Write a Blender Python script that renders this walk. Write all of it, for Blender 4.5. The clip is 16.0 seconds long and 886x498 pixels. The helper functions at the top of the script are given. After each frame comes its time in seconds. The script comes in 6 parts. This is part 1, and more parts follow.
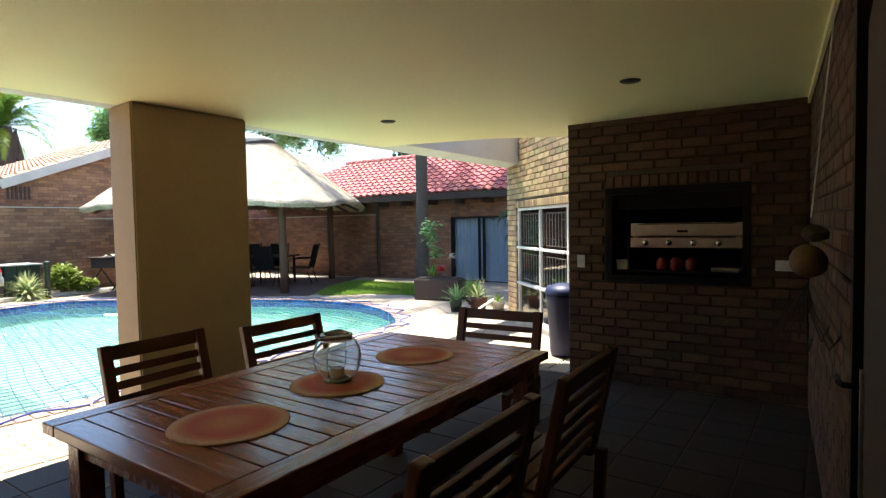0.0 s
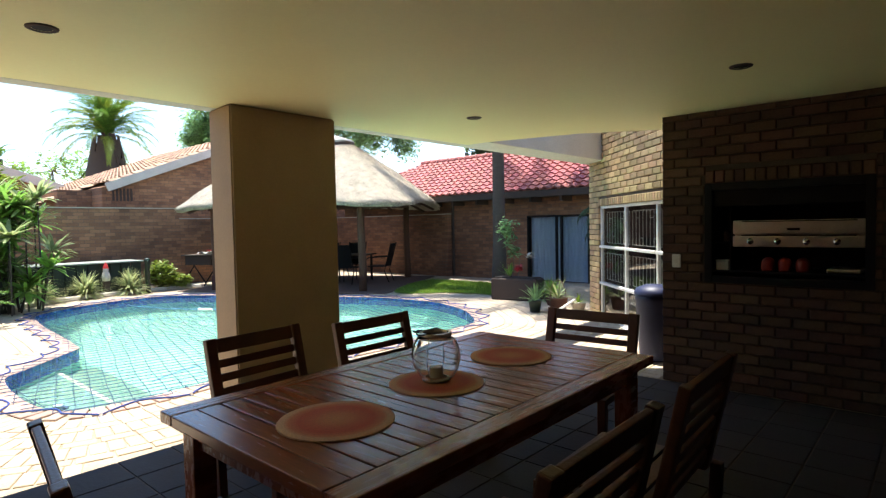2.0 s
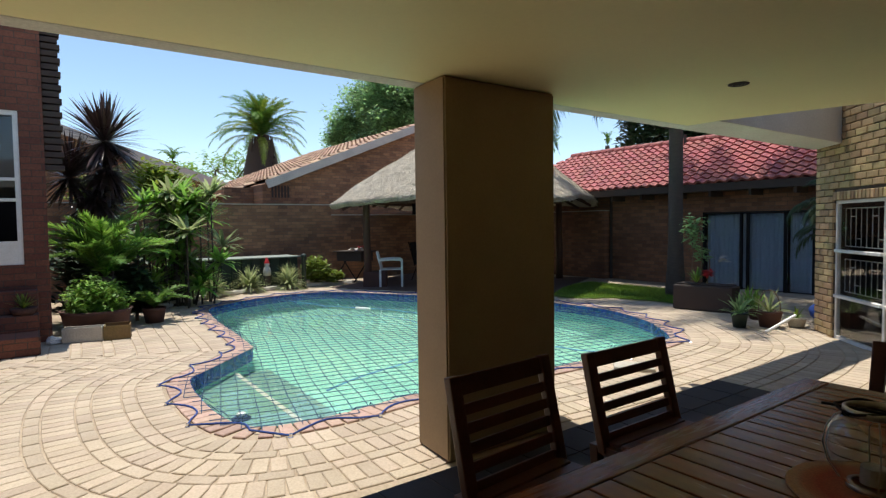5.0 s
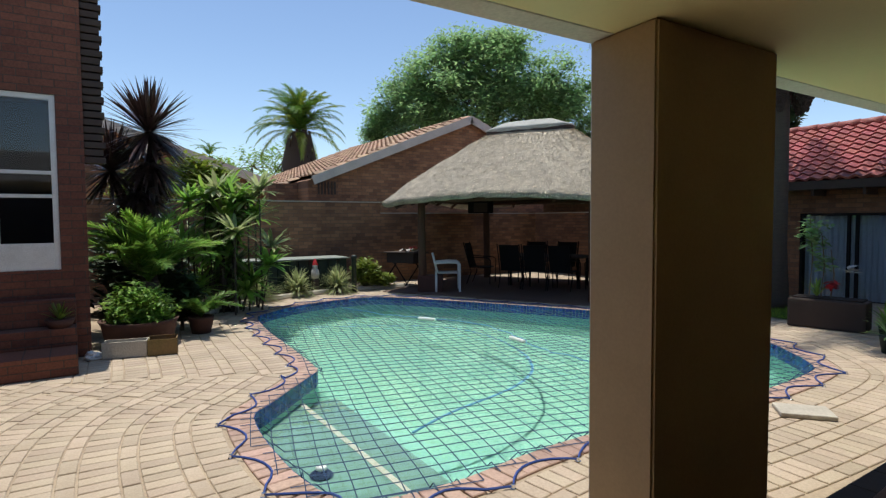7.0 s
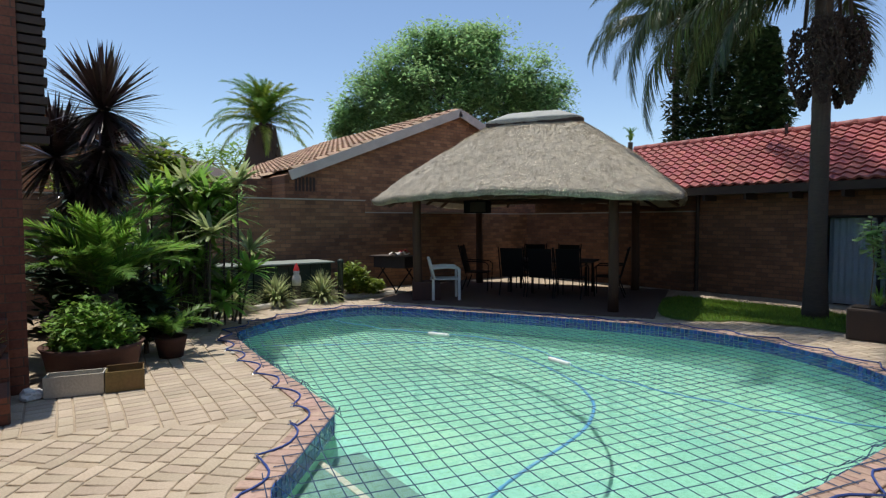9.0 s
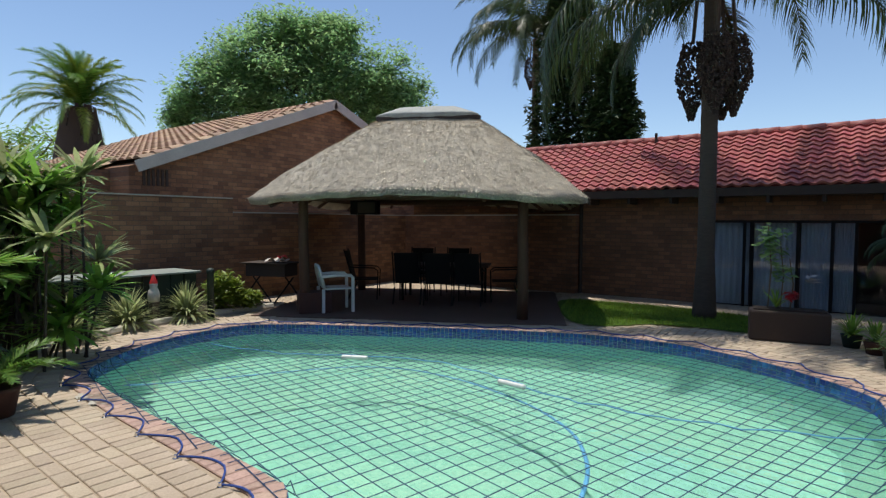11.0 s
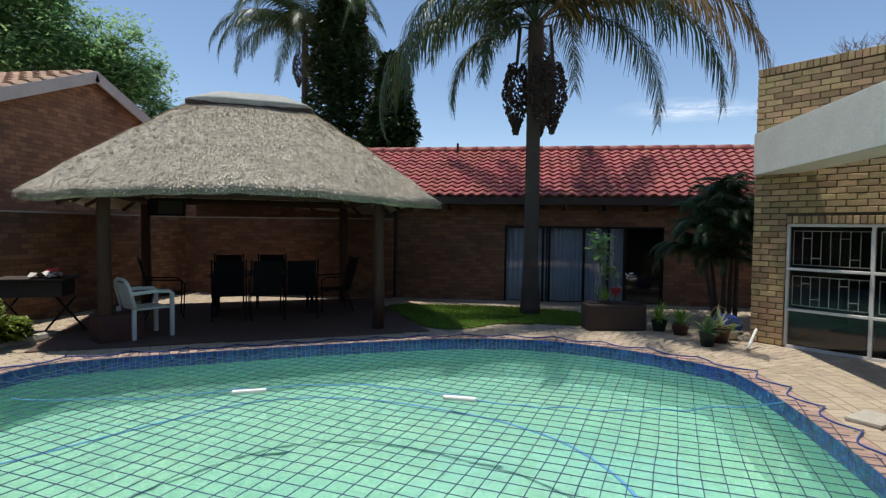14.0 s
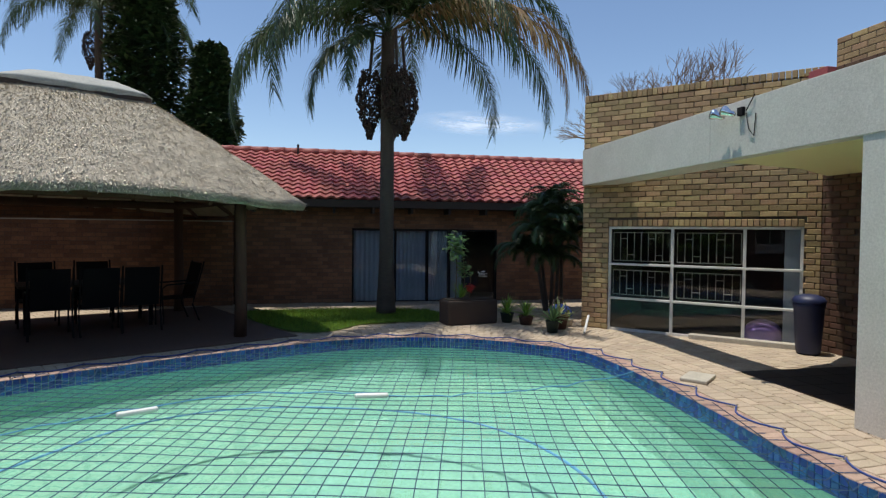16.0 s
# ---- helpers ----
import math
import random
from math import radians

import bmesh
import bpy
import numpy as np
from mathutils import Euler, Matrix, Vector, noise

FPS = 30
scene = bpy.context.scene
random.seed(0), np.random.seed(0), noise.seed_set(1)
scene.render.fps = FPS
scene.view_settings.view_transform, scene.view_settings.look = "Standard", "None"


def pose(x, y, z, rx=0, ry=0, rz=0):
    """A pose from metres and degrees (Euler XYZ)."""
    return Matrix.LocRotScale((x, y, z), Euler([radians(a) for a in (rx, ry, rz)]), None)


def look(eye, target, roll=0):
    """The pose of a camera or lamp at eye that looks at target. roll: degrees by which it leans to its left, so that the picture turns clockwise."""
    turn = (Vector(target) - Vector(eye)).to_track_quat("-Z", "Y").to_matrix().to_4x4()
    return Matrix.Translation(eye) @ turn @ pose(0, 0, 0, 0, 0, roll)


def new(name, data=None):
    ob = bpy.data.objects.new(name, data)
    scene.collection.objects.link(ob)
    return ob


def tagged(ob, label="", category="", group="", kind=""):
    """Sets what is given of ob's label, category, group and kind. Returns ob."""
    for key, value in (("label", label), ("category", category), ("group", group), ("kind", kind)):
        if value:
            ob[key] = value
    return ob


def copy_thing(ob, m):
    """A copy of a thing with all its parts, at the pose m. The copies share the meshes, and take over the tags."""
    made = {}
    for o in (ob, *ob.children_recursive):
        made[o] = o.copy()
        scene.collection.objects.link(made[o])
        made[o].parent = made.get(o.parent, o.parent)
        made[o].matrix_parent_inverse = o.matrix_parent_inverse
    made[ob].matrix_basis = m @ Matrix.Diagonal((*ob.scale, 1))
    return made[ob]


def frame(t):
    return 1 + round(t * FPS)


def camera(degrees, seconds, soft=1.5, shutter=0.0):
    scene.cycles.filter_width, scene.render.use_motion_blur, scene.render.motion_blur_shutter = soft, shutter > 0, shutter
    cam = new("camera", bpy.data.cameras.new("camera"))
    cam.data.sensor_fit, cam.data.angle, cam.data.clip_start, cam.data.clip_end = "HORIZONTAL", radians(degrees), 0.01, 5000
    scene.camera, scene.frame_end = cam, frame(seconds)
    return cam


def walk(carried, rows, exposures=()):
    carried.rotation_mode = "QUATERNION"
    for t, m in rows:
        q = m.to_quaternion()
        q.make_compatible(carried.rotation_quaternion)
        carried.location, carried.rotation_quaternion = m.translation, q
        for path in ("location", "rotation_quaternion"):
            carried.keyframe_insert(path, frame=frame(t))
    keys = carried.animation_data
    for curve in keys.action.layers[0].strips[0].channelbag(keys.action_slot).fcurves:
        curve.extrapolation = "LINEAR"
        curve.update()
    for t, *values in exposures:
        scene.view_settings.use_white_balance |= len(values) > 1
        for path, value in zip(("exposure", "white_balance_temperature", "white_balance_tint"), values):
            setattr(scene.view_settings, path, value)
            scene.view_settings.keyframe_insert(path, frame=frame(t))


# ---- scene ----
cam = camera(76.2, 16.0, soft=1.3)
PATH = [
    (0, (0.5, -0.866, 1.501), (-0.635, 0.778, 1.412), -1.0),
    (0.5, (0.471, -0.857, 1.497), (-0.707, 0.757, 1.409), -1.1),
    (1, (0.441, -0.858, 1.495), (-0.786, 0.719, 1.409), -1.1),
    (1.5, (0.399, -0.865, 1.489), (-0.88, 0.671, 1.405), -1.0),
    (2, (0.341, -0.887, 1.489), (-0.989, 0.604, 1.403), -1.1),
    (2.5, (0.266, -0.912, 1.489), (-1.112, 0.535, 1.403), -1.0),
    (3, (0.16, -0.902, 1.486), (-1.26, 0.504, 1.402), -1.1),
    (3.5, (-0.007, -0.861, 1.493), (-1.473, 0.497, 1.406), -1.1),
    (4, (-0.251, -0.822, 1.5), (-1.773, 0.472, 1.413), -1.0),
    (4.5, (-0.537, -0.824, 1.504), (-2.115, 0.402, 1.416), -0.9),
    (7, (-2.178, -0.799, 1.59), (-3.85, 0.294, 1.489), -0.4),
    (7.5, (-2.499, -0.781, 1.594), (-4.174, 0.308, 1.494), -0.3),
    (8, (-2.863, -0.774, 1.589), (-4.532, 0.325, 1.489), -0.3),
    (8.5, (-3.25, -0.747, 1.585), (-4.891, 0.392, 1.486), -0.1),
    (9, (-3.699, -0.761, 1.574), (-5.284, 0.454, 1.477), -0.1),
    (9.5, (-4.117, -0.766, 1.597), (-5.602, 0.57, 1.498), -0.1),
    (12, (-5.841, -0.909, 1.624), (-6.78, 0.855, 1.534), 0.4),
    (12.5, (-6.213, -0.987, 1.601), (-6.99, 0.854, 1.514), 0.4),
    (13, (-6.588, -1.068, 1.619), (-7.208, 0.831, 1.536), 0.6),
    (13.5, (-6.984, -1.145, 1.644), (-7.448, 0.798, 1.561), 0.6),
    (14, (-7.348, -1.178, 1.623), (-7.638, 0.799, 1.546), 0.7),
    (14.5, (-7.666, -1.159, 1.622), (-7.791, 0.836, 1.547), 0.9),
    (15, (-7.94, -1.169, 1.619), (-7.882, 0.829, 1.549), 0.9),
    (15.5, (-8.184, -1.244, 1.598), (-7.954, 0.741, 1.537), 0.8),
    (16, (-8.398, -1.387, 1.587), (-7.992, 0.571, 1.531), 0.6),
]
EXPOSURE = [(0.0, 2.0), (1.5, 1.75), (3.0, 1.2), (3.5, 1.0), (4.5, 0.6), (7.0, 0.15), (9.5, 0.05), (16.0, 0.0)]
walk(cam, [(t, look(eye, target, roll)) for t, eye, target, roll in PATH], EXPOSURE)

# ---- world and sun ----
SUN_WAY = Vector((-0.19, 0.02, 1.0)).normalized()
world = bpy.data.worlds.new("sky")
scene.world = world
world.use_nodes = True
wn = world.node_tree
wn.nodes.clear()
sky = wn.nodes.new("ShaderNodeTexSky")
sky.sky_type = "NISHITA"
sky.sun_disc = False
sky.sun_elevation = math.asin(SUN_WAY.z)
sky.sun_rotation = math.atan2(SUN_WAY.x, SUN_WAY.y)
sky.altitude = 600
sky.dust_density = 0.3
sky.ozone_density = 2.0
bg = wn.nodes.new("ShaderNodeBackground")
bg.inputs["Strength"].default_value = 0.145
wo = wn.nodes.new("ShaderNodeOutputWorld")
wn.links.new(sky.outputs[0], bg.inputs[0])
wn.links.new(bg.outputs[0], wo.inputs[0])
sun = new("sun", bpy.data.lights.new("sun", "SUN"))
sun.data.energy = 4.2
sun.data.angle = radians(0.53)
sun.data.color = (1.0, 0.95, 0.87)
sun.matrix_world = look(SUN_WAY * 40, (0, 0, 0))


# ---- materials ----
def nodes_of(name):
    m = bpy.data.materials.new(name)
    m.use_nodes = True
    t = m.node_tree
    return m, t, t.nodes["Principled BSDF"]


def ramp(t, src, stops):
    r = t.nodes.new("ShaderNodeValToRGB")
    while len(r.color_ramp.elements) < len(stops):
        r.color_ramp.elements.new(0.5)
    for e, (p, c) in zip(r.color_ramp.elements, stops):
        e.position, e.color = p, (*c, 1)
    t.links.new(src, r.inputs[0])
    return r.outputs[0]


def noise_of(t, scale, detail=4, stretch=None, rough=0.6):
    co = t.nodes.new("ShaderNodeTexCoord")
    n = t.nodes.new("ShaderNodeTexNoise")
    n.inputs["Scale"].default_value, n.inputs["Detail"].default_value, n.inputs["Roughness"].default_value = scale, detail, rough
    src = co.outputs["Object"]
    if stretch:
        mp = t.nodes.new("ShaderNodeMapping")
        mp.inputs["Scale"].default_value = stretch
        t.links.new(src, mp.inputs[0])
        src = mp.outputs[0]
    t.links.new(src, n.inputs["Vector"])
    return n.outputs["Fac"]


def mix(t, fac, a, b, how="MIX"):
    m = t.nodes.new("ShaderNodeMix")
    m.data_type, m.blend_type = "RGBA", how
    for sock, v in ((m.inputs[0], fac), (m.inputs[6], a), (m.inputs[7], b)):
        if isinstance(v, (int, float)):
            sock.default_value = v
        elif isinstance(v, tuple):
            sock.default_value = (*v, 1)
        else:
            t.links.new(v, sock)
    return m.outputs[2]


def bump_in(t, p, height, strength, dist=0.01):
    b = t.nodes.new("ShaderNodeBump")
    b.inputs["Strength"].default_value, b.inputs["Distance"].default_value = strength, dist
    t.links.new(height, b.inputs["Height"])
    t.links.new(b.outputs[0], p.inputs["Normal"])


def mat(name, a, b=None, scale=4.0, rough=0.7, bump=0.3, fine=60.0, metal=0.0, rand=None, spread=0.25, stretch=None, coat=0.0, spec=0.5, dist=0.006, grain=0.35):
    """A surface with stains at one scale, grain at another, and where rand is set a shade of its own for each object or island."""
    m, t, p = nodes_of(name)
    b = b or tuple(0.72 * v for v in a)
    n1, n2 = noise_of(t, scale, 5, stretch), noise_of(t, fine, 3, stretch)
    col = ramp(t, n1, [(0.3, b), (0.7, a)])
    col = mix(t, grain, col, ramp(t, n2, [(0.25, tuple(0.5 * v for v in a)), (0.75, tuple(min(1, 1.25 * v) for v in a))]))
    if rand:
        if rand == "object":
            r = t.nodes.new("ShaderNodeObjectInfo").outputs["Random"]
        else:
            r = t.nodes.new("ShaderNodeNewGeometry").outputs["Random Per Island"]
        hs = t.nodes.new("ShaderNodeHueSaturation")
        mr = t.nodes.new("ShaderNodeMapRange")
        mr.inputs[3].default_value, mr.inputs[4].default_value = 1 - spread, 1 + spread
        t.links.new(r, mr.inputs[0])
        t.links.new(mr.outputs[0], hs.inputs["Value"])
        w = t.nodes.new("ShaderNodeTexWhiteNoise")
        w.noise_dimensions = "1D"
        t.links.new(r, w.inputs["W"])
        hr = t.nodes.new("ShaderNodeMapRange")
        hr.inputs[3].default_value, hr.inputs[4].default_value = 0.5 - spread * 0.05, 0.5 + spread * 0.05
        t.links.new(w.outputs["Value"], hr.inputs[0])
        t.links.new(hr.outputs[0], hs.inputs["Hue"])
        t.links.new(col, hs.inputs["Color"])
        col = hs.outputs[0]
    t.links.new(col, p.inputs["Base Color"])
    rr = t.nodes.new("ShaderNodeMapRange")
    rr.inputs[3].default_value, rr.inputs[4].default_value = max(0.03, rough - 0.1), min(1, rough + 0.1)
    t.links.new(n1, rr.inputs[0])
    t.links.new(rr.outputs[0], p.inputs["Roughness"])
    p.inputs["Metallic"].default_value = metal
    p.inputs["Coat Weight"].default_value = coat
    p.inputs["Coat Roughness"].default_value = 0.15
    p.inputs["Specular IOR Level"].default_value = spec
    if bump:
        bump_in(t, p, n2, bump, dist)
    return m


def brick_mat(name, a, b, mortar, axis, width=0.232, row=0.085):
    """Brickwork for a surface that the camera stays far from; axis: the world axis along the courses."""
    m, t, p = nodes_of(name)
    co = t.nodes.new("ShaderNodeTexCoord")
    sp = t.nodes.new("ShaderNodeSeparateXYZ")
    cb = t.nodes.new("ShaderNodeCombineXYZ")
    t.links.new(co.outputs["Object"], sp.inputs[0])
    t.links.new(sp.outputs["XYZ".index(axis.upper())], cb.inputs[0])
    t.links.new(sp.outputs[2], cb.inputs[1])
    bt = t.nodes.new("ShaderNodeTexBrick")
    bt.inputs["Scale"].default_value = 1.0
    bt.inputs["Brick Width"].default_value, bt.inputs["Row Height"].default_value = width, row
    bt.inputs["Mortar Size"].default_value, bt.inputs["Mortar Smooth"].default_value = 0.006, 0.3
    bt.inputs["Bias"].default_value = -0.1
    bt.inputs["Color1"].default_value, bt.inputs["Color2"].default_value, bt.inputs["Mortar"].default_value = (*a, 1), (*b, 1), (*mortar, 1)
    t.links.new(cb.outputs[0], bt.inputs["Vector"])
    stain = ramp(t, noise_of(t, 0.9, 5), [(0.3, (0.62, 0.6, 0.6)), (0.7, (1.1, 1.08, 1.05))])
    col = mix(t, 1.0, bt.outputs["Color"], stain, "MULTIPLY")
    grain = ramp(t, noise_of(t, 45, 3), [(0.3, (0.7, 0.7, 0.7)), (0.7, (1.15, 1.15, 1.15))])
    col = mix(t, 0.8, col, grain, "MULTIPLY")
    t.links.new(col, p.inputs["Base Color"])
    p.inputs["Roughness"].default_value = 0.9
    inv = t.nodes.new("ShaderNodeMath")
    inv.operation = "SUBTRACT"
    inv.inputs[0].default_value = 1.0
    t.links.new(bt.outputs["Fac"], inv.inputs[1])
    bump_in(t, p, inv.outputs[0], 0.8, 0.012)
    return m


def glass_mat(name, tint=(0.9, 0.95, 0.95), ior=1.45, rough=0.0, ripple=0.0):
    m, t, p = nodes_of(name)
    p.inputs["Base Color"].default_value = (*tint, 1)
    p.inputs["Transmission Weight"].default_value = 1.0
    p.inputs["Roughness"].default_value = rough
    p.inputs["IOR"].default_value = ior
    if ripple:
        bump_in(t, p, noise_of(t, 2.2, 3), ripple, 0.05)
    return m


def mat_rings():
    """Woven place mat, rings of orange and cream about its middle."""
    m, t, p = nodes_of("woven_mat")
    co = t.nodes.new("ShaderNodeTexCoord")
    ln = t.nodes.new("ShaderNodeVectorMath")
    ln.operation = "LENGTH"
    t.links.new(co.outputs["Object"], ln.inputs[0])
    mr = t.nodes.new("ShaderNodeMapRange")
    mr.inputs[2].default_value = 0.22
    t.links.new(ln.outputs["Value"], mr.inputs[0])
    c = ramp(t, mr.outputs[0], [(0.0, (0.58, 0.27, 0.1)), (0.26, (0.55, 0.2, 0.075)), (0.4, (0.52, 0.14, 0.06)), (0.62, (0.5, 0.1, 0.045)), (0.78, (0.56, 0.2, 0.09)), (0.86, (0.6, 0.36, 0.2)), (1.0, (0.58, 0.33, 0.18))])
    t.links.new(mix(t, 0.5, c, ramp(t, noise_of(t, 160, 2), [(0.3, (0.55, 0.55, 0.55)), (0.7, (1.2, 1.2, 1.2))]), "MULTIPLY"), p.inputs["Base Color"])
    p.inputs["Roughness"].default_value = 0.85
    wv = t.nodes.new("ShaderNodeTexWave")
    wv.wave_type, wv.rings_direction = "RINGS", "Z"
    wv.inputs["Scale"].default_value = 38
    t.links.new(co.outputs["Object"], wv.inputs["Vector"])
    bump_in(t, p, wv.outputs["Fac"], 0.15, 0.002)
    return m


BRICK = mat("tan_face_brick", (0.44, 0.31, 0.16), (0.3, 0.195, 0.095), 9, 0.9, 0.6, 70, rand="object", spread=0.32)
BRICK_JOINED = mat("tan_face_brick_far", (0.44, 0.31, 0.16), (0.3, 0.195, 0.095), 9, 0.9, 0.6, 70, rand="island", spread=0.32)
# Face brick darkened to carry the shade under the patio roof.
BRICK_DARK = mat("shaded_brown_brick", (0.125, 0.068, 0.04), (0.065, 0.035, 0.022), 7, 0.9, 0.6, 70, rand="object", spread=0.35)
BRICK_DARK_JOINED = mat("shaded_brown_brick_far", (0.125, 0.068, 0.04), (0.065, 0.035, 0.022), 7, 0.9, 0.6, 70, rand="island", spread=0.35)
MORTAR = mat("dark_mortar", (0.1, 0.075, 0.05), (0.05, 0.04, 0.03), 6, 0.95, 0.5)
HOUSE_BRICK = brick_mat("red_brown_brick", (0.21, 0.08, 0.048), (0.14, 0.05, 0.033), (0.1, 0.065, 0.05), "y")
HOUSE_BRICK_X = brick_mat("red_brown_brick_side", (0.21, 0.08, 0.048), (0.14, 0.05, 0.033), (0.1, 0.065, 0.05), "x")
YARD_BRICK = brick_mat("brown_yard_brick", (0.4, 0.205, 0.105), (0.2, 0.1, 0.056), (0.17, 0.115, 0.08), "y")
# Yard brick along x, darkened for the shade behind the lapa and under the eave.
YARD_BRICK_X = brick_mat("shaded_yard_brick_side", (0.31, 0.152, 0.08), (0.165, 0.08, 0.046), (0.145, 0.098, 0.07), "x")
CEILING = mat("cream_ceiling_paint", (0.85, 0.77, 0.41), (0.82, 0.73, 0.38), 1.2, 0.6, 0.02, 30, grain=0.05)
PILLAR = mat("tan_plaster", (0.44, 0.32, 0.19), (0.38, 0.275, 0.16), 2.5, 0.8, 0.12, 60, grain=0.15)
FASCIA = mat("pale_grey_plaster", (0.66, 0.63, 0.57), (0.55, 0.52, 0.46), 2.2, 0.85, 0.3, 50)
PAVER = mat("clay_paver", (0.47, 0.385, 0.285), (0.37, 0.29, 0.2), 2.2, 0.9, 0.5, 55, rand="object", spread=0.12)
PAVER_JOINED = mat("clay_paver_far", (0.47, 0.385, 0.285), (0.37, 0.29, 0.2), 2.2, 0.9, 0.5, 55, rand="island", spread=0.12)
BED = mat("sandy_joint", (0.46, 0.37, 0.26), (0.24, 0.18, 0.12), 1.6, 0.95, 0.5, 40)
COPING = mat("pink_coping_brick", (0.46, 0.32, 0.25), (0.34, 0.22, 0.17), 6, 0.85, 0.4, 50, rand="object", spread=0.18)
MOSAIC = mat("blue_mosaic", (0.03, 0.1, 0.36), (0.02, 0.055, 0.24), 7, 0.25, 0.15, 40, rand="island", spread=0.35)
GROUT = mat("blue_grout", (0.2, 0.27, 0.38), None, 6, 0.9, 0.2)
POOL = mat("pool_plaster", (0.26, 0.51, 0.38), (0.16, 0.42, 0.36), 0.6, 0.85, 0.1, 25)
# Steps take a darker tone than the basin.
POOL_STEP = mat("dark_pool_step", (0.13, 0.25, 0.2), (0.1, 0.19, 0.16), 1.5, 0.85, 0.1, 25)
WATER = glass_mat("pool_water", (0.86, 0.98, 0.94), 1.33, 0.0, 0.12)
ROPE = mat("blue_rope", (0.03, 0.075, 0.3), (0.02, 0.05, 0.2), 30, 0.8, 0.4, 300)
NET = mat("dark_net_cord", (0.015, 0.05, 0.12), None, 30, 0.8, 0.2, 300)
HOSE = mat("blue_hose", (0.1, 0.33, 0.62), (0.08, 0.26, 0.5), 12, 0.4, 0.3, 90)
WHITE = mat("white_plastic", (0.78, 0.78, 0.75), (0.68, 0.68, 0.64), 5, 0.45, 0.08, 80)
FRAME = mat("white_frame_paint", (0.76, 0.75, 0.71), (0.62, 0.6, 0.55), 7, 0.45, 0.15, 90)
BURGLAR = mat("cream_bar_paint", (0.62, 0.6, 0.5), None, 8, 0.5, 0.1)
GLASS = glass_mat("window_glass", (0.92, 0.95, 0.95))
JAR = glass_mat("jar_glass", (0.95, 0.98, 0.95), 1.48)
# Room linings are coloured near black so the interiors read as unlit.
DARK_ROOM = mat("unlit_room_shade", (0.05, 0.042, 0.04), None, 2, 0.9, 0.1)
WOOD = mat("red_brown_varnished_wood", (0.3, 0.088, 0.026), (0.17, 0.048, 0.016), 3.0, 0.27, 0.07, 26, stretch=(14, 1.2, 6), coat=0.2, grain=0.2)
WOOD_X = mat("red_brown_varnished_slat", (0.32, 0.1, 0.03), (0.18, 0.054, 0.018), 3.0, 0.25, 0.07, 26, rand="object", spread=0.15, stretch=(1.2, 14, 6), coat=0.2, grain=0.2)
CHAIR_WOOD = mat("dark_stained_chair_wood", (0.13, 0.042, 0.017), (0.075, 0.025, 0.011), 3.0, 0.36, 0.25, 26, rand="object", spread=0.15, stretch=(3, 3, 3))
POST_WOOD = mat("weathered_pole", (0.1, 0.046, 0.024), (0.055, 0.026, 0.015), 5, 0.8, 0.5, 40, stretch=(6, 6, 0.7))
THATCH = mat("grey_thatch", (0.7, 0.62, 0.48), (0.34, 0.29, 0.215), 5.5, 0.95, 1.0, 60, dist=0.05)
STRAW = mat("straw_ends", (0.74, 0.655, 0.51), (0.36, 0.31, 0.23), 2.5, 0.95, 0.4, 80, rand="island", spread=0.55)
CAP = mat("thatch_ridge_cement", (0.42, 0.42, 0.38), (0.27, 0.28, 0.25), 3, 0.9, 0.5, 40)
REDTILE = mat("red_roof_tile", (0.4, 0.112, 0.1), (0.27, 0.065, 0.062), 3, 0.6, 0.3, 45, rand="object", spread=0.2)
REDTILE_JOINED = mat("red_roof_tile_far", (0.4, 0.112, 0.1), (0.27, 0.065, 0.062), 3, 0.6, 0.3, 45, rand="island", spread=0.2)
ORANGETILE = mat("terracotta_roof_tile", (0.42, 0.27, 0.17), (0.28, 0.17, 0.11), 3, 0.8, 0.3, 45, rand="island", spread=0.25)
BARGE = mat("grey_barge_board", (0.55, 0.5, 0.45), None, 3, 0.7, 0.2)
DARKWOOD = mat("dark_timber", (0.06, 0.04, 0.03), None, 4, 0.8, 0.3)
CURTAIN = mat("pale_blue_curtain", (0.4, 0.46, 0.53), (0.33, 0.39, 0.47), 2, 0.85, 0.15, 30)
BLACK = mat("black_metal", (0.014, 0.013, 0.013), None, 8, 0.6, 0.1, spec=0.12)
STEEL = mat("brushed_steel", (0.62, 0.6, 0.56), (0.5, 0.48, 0.44), 8, 0.32, 0.15, 120, metal=1.0)
CHROME = mat("chrome", (0.8, 0.8, 0.8), None, 8, 0.12, 0.0, metal=1.0)
SOOT = mat("sooty_brick", (0.03, 0.026, 0.022), None, 5, 0.95, 0.5)
REDTIN = mat("red_pot_enamel", (0.35, 0.03, 0.02), None, 8, 0.35, 0.1)
BINMAT = mat("dark_blue_bin_plastic", (0.018, 0.026, 0.08), (0.014, 0.02, 0.06), 5, 0.5, 0.15)
BALL = mat("lilac_rubber", (0.42, 0.27, 0.62), (0.36, 0.22, 0.55), 5, 0.45, 0.1)
CONCRETE = mat("pale_concrete", (0.5, 0.46, 0.38), (0.36, 0.33, 0.27), 4, 0.9, 0.5, 40)
TERRACOTTA = mat("dark_terracotta", (0.1, 0.042, 0.028), (0.06, 0.026, 0.02), 6, 0.8, 0.3)
SOIL = mat("dark_soil", (0.05, 0.035, 0.025), None, 12, 0.95, 0.8, 60, dist=0.03)
LEAF = mat("green_leaf", (0.27, 0.45, 0.08), (0.15, 0.29, 0.045), 6, 0.5, 0.1, 40, rand="island", spread=0.4)
LEAF_MID = mat("mid_green_leaf", (0.15, 0.29, 0.05), (0.085, 0.18, 0.03), 6, 0.45, 0.1, 40, rand="island", spread=0.4)
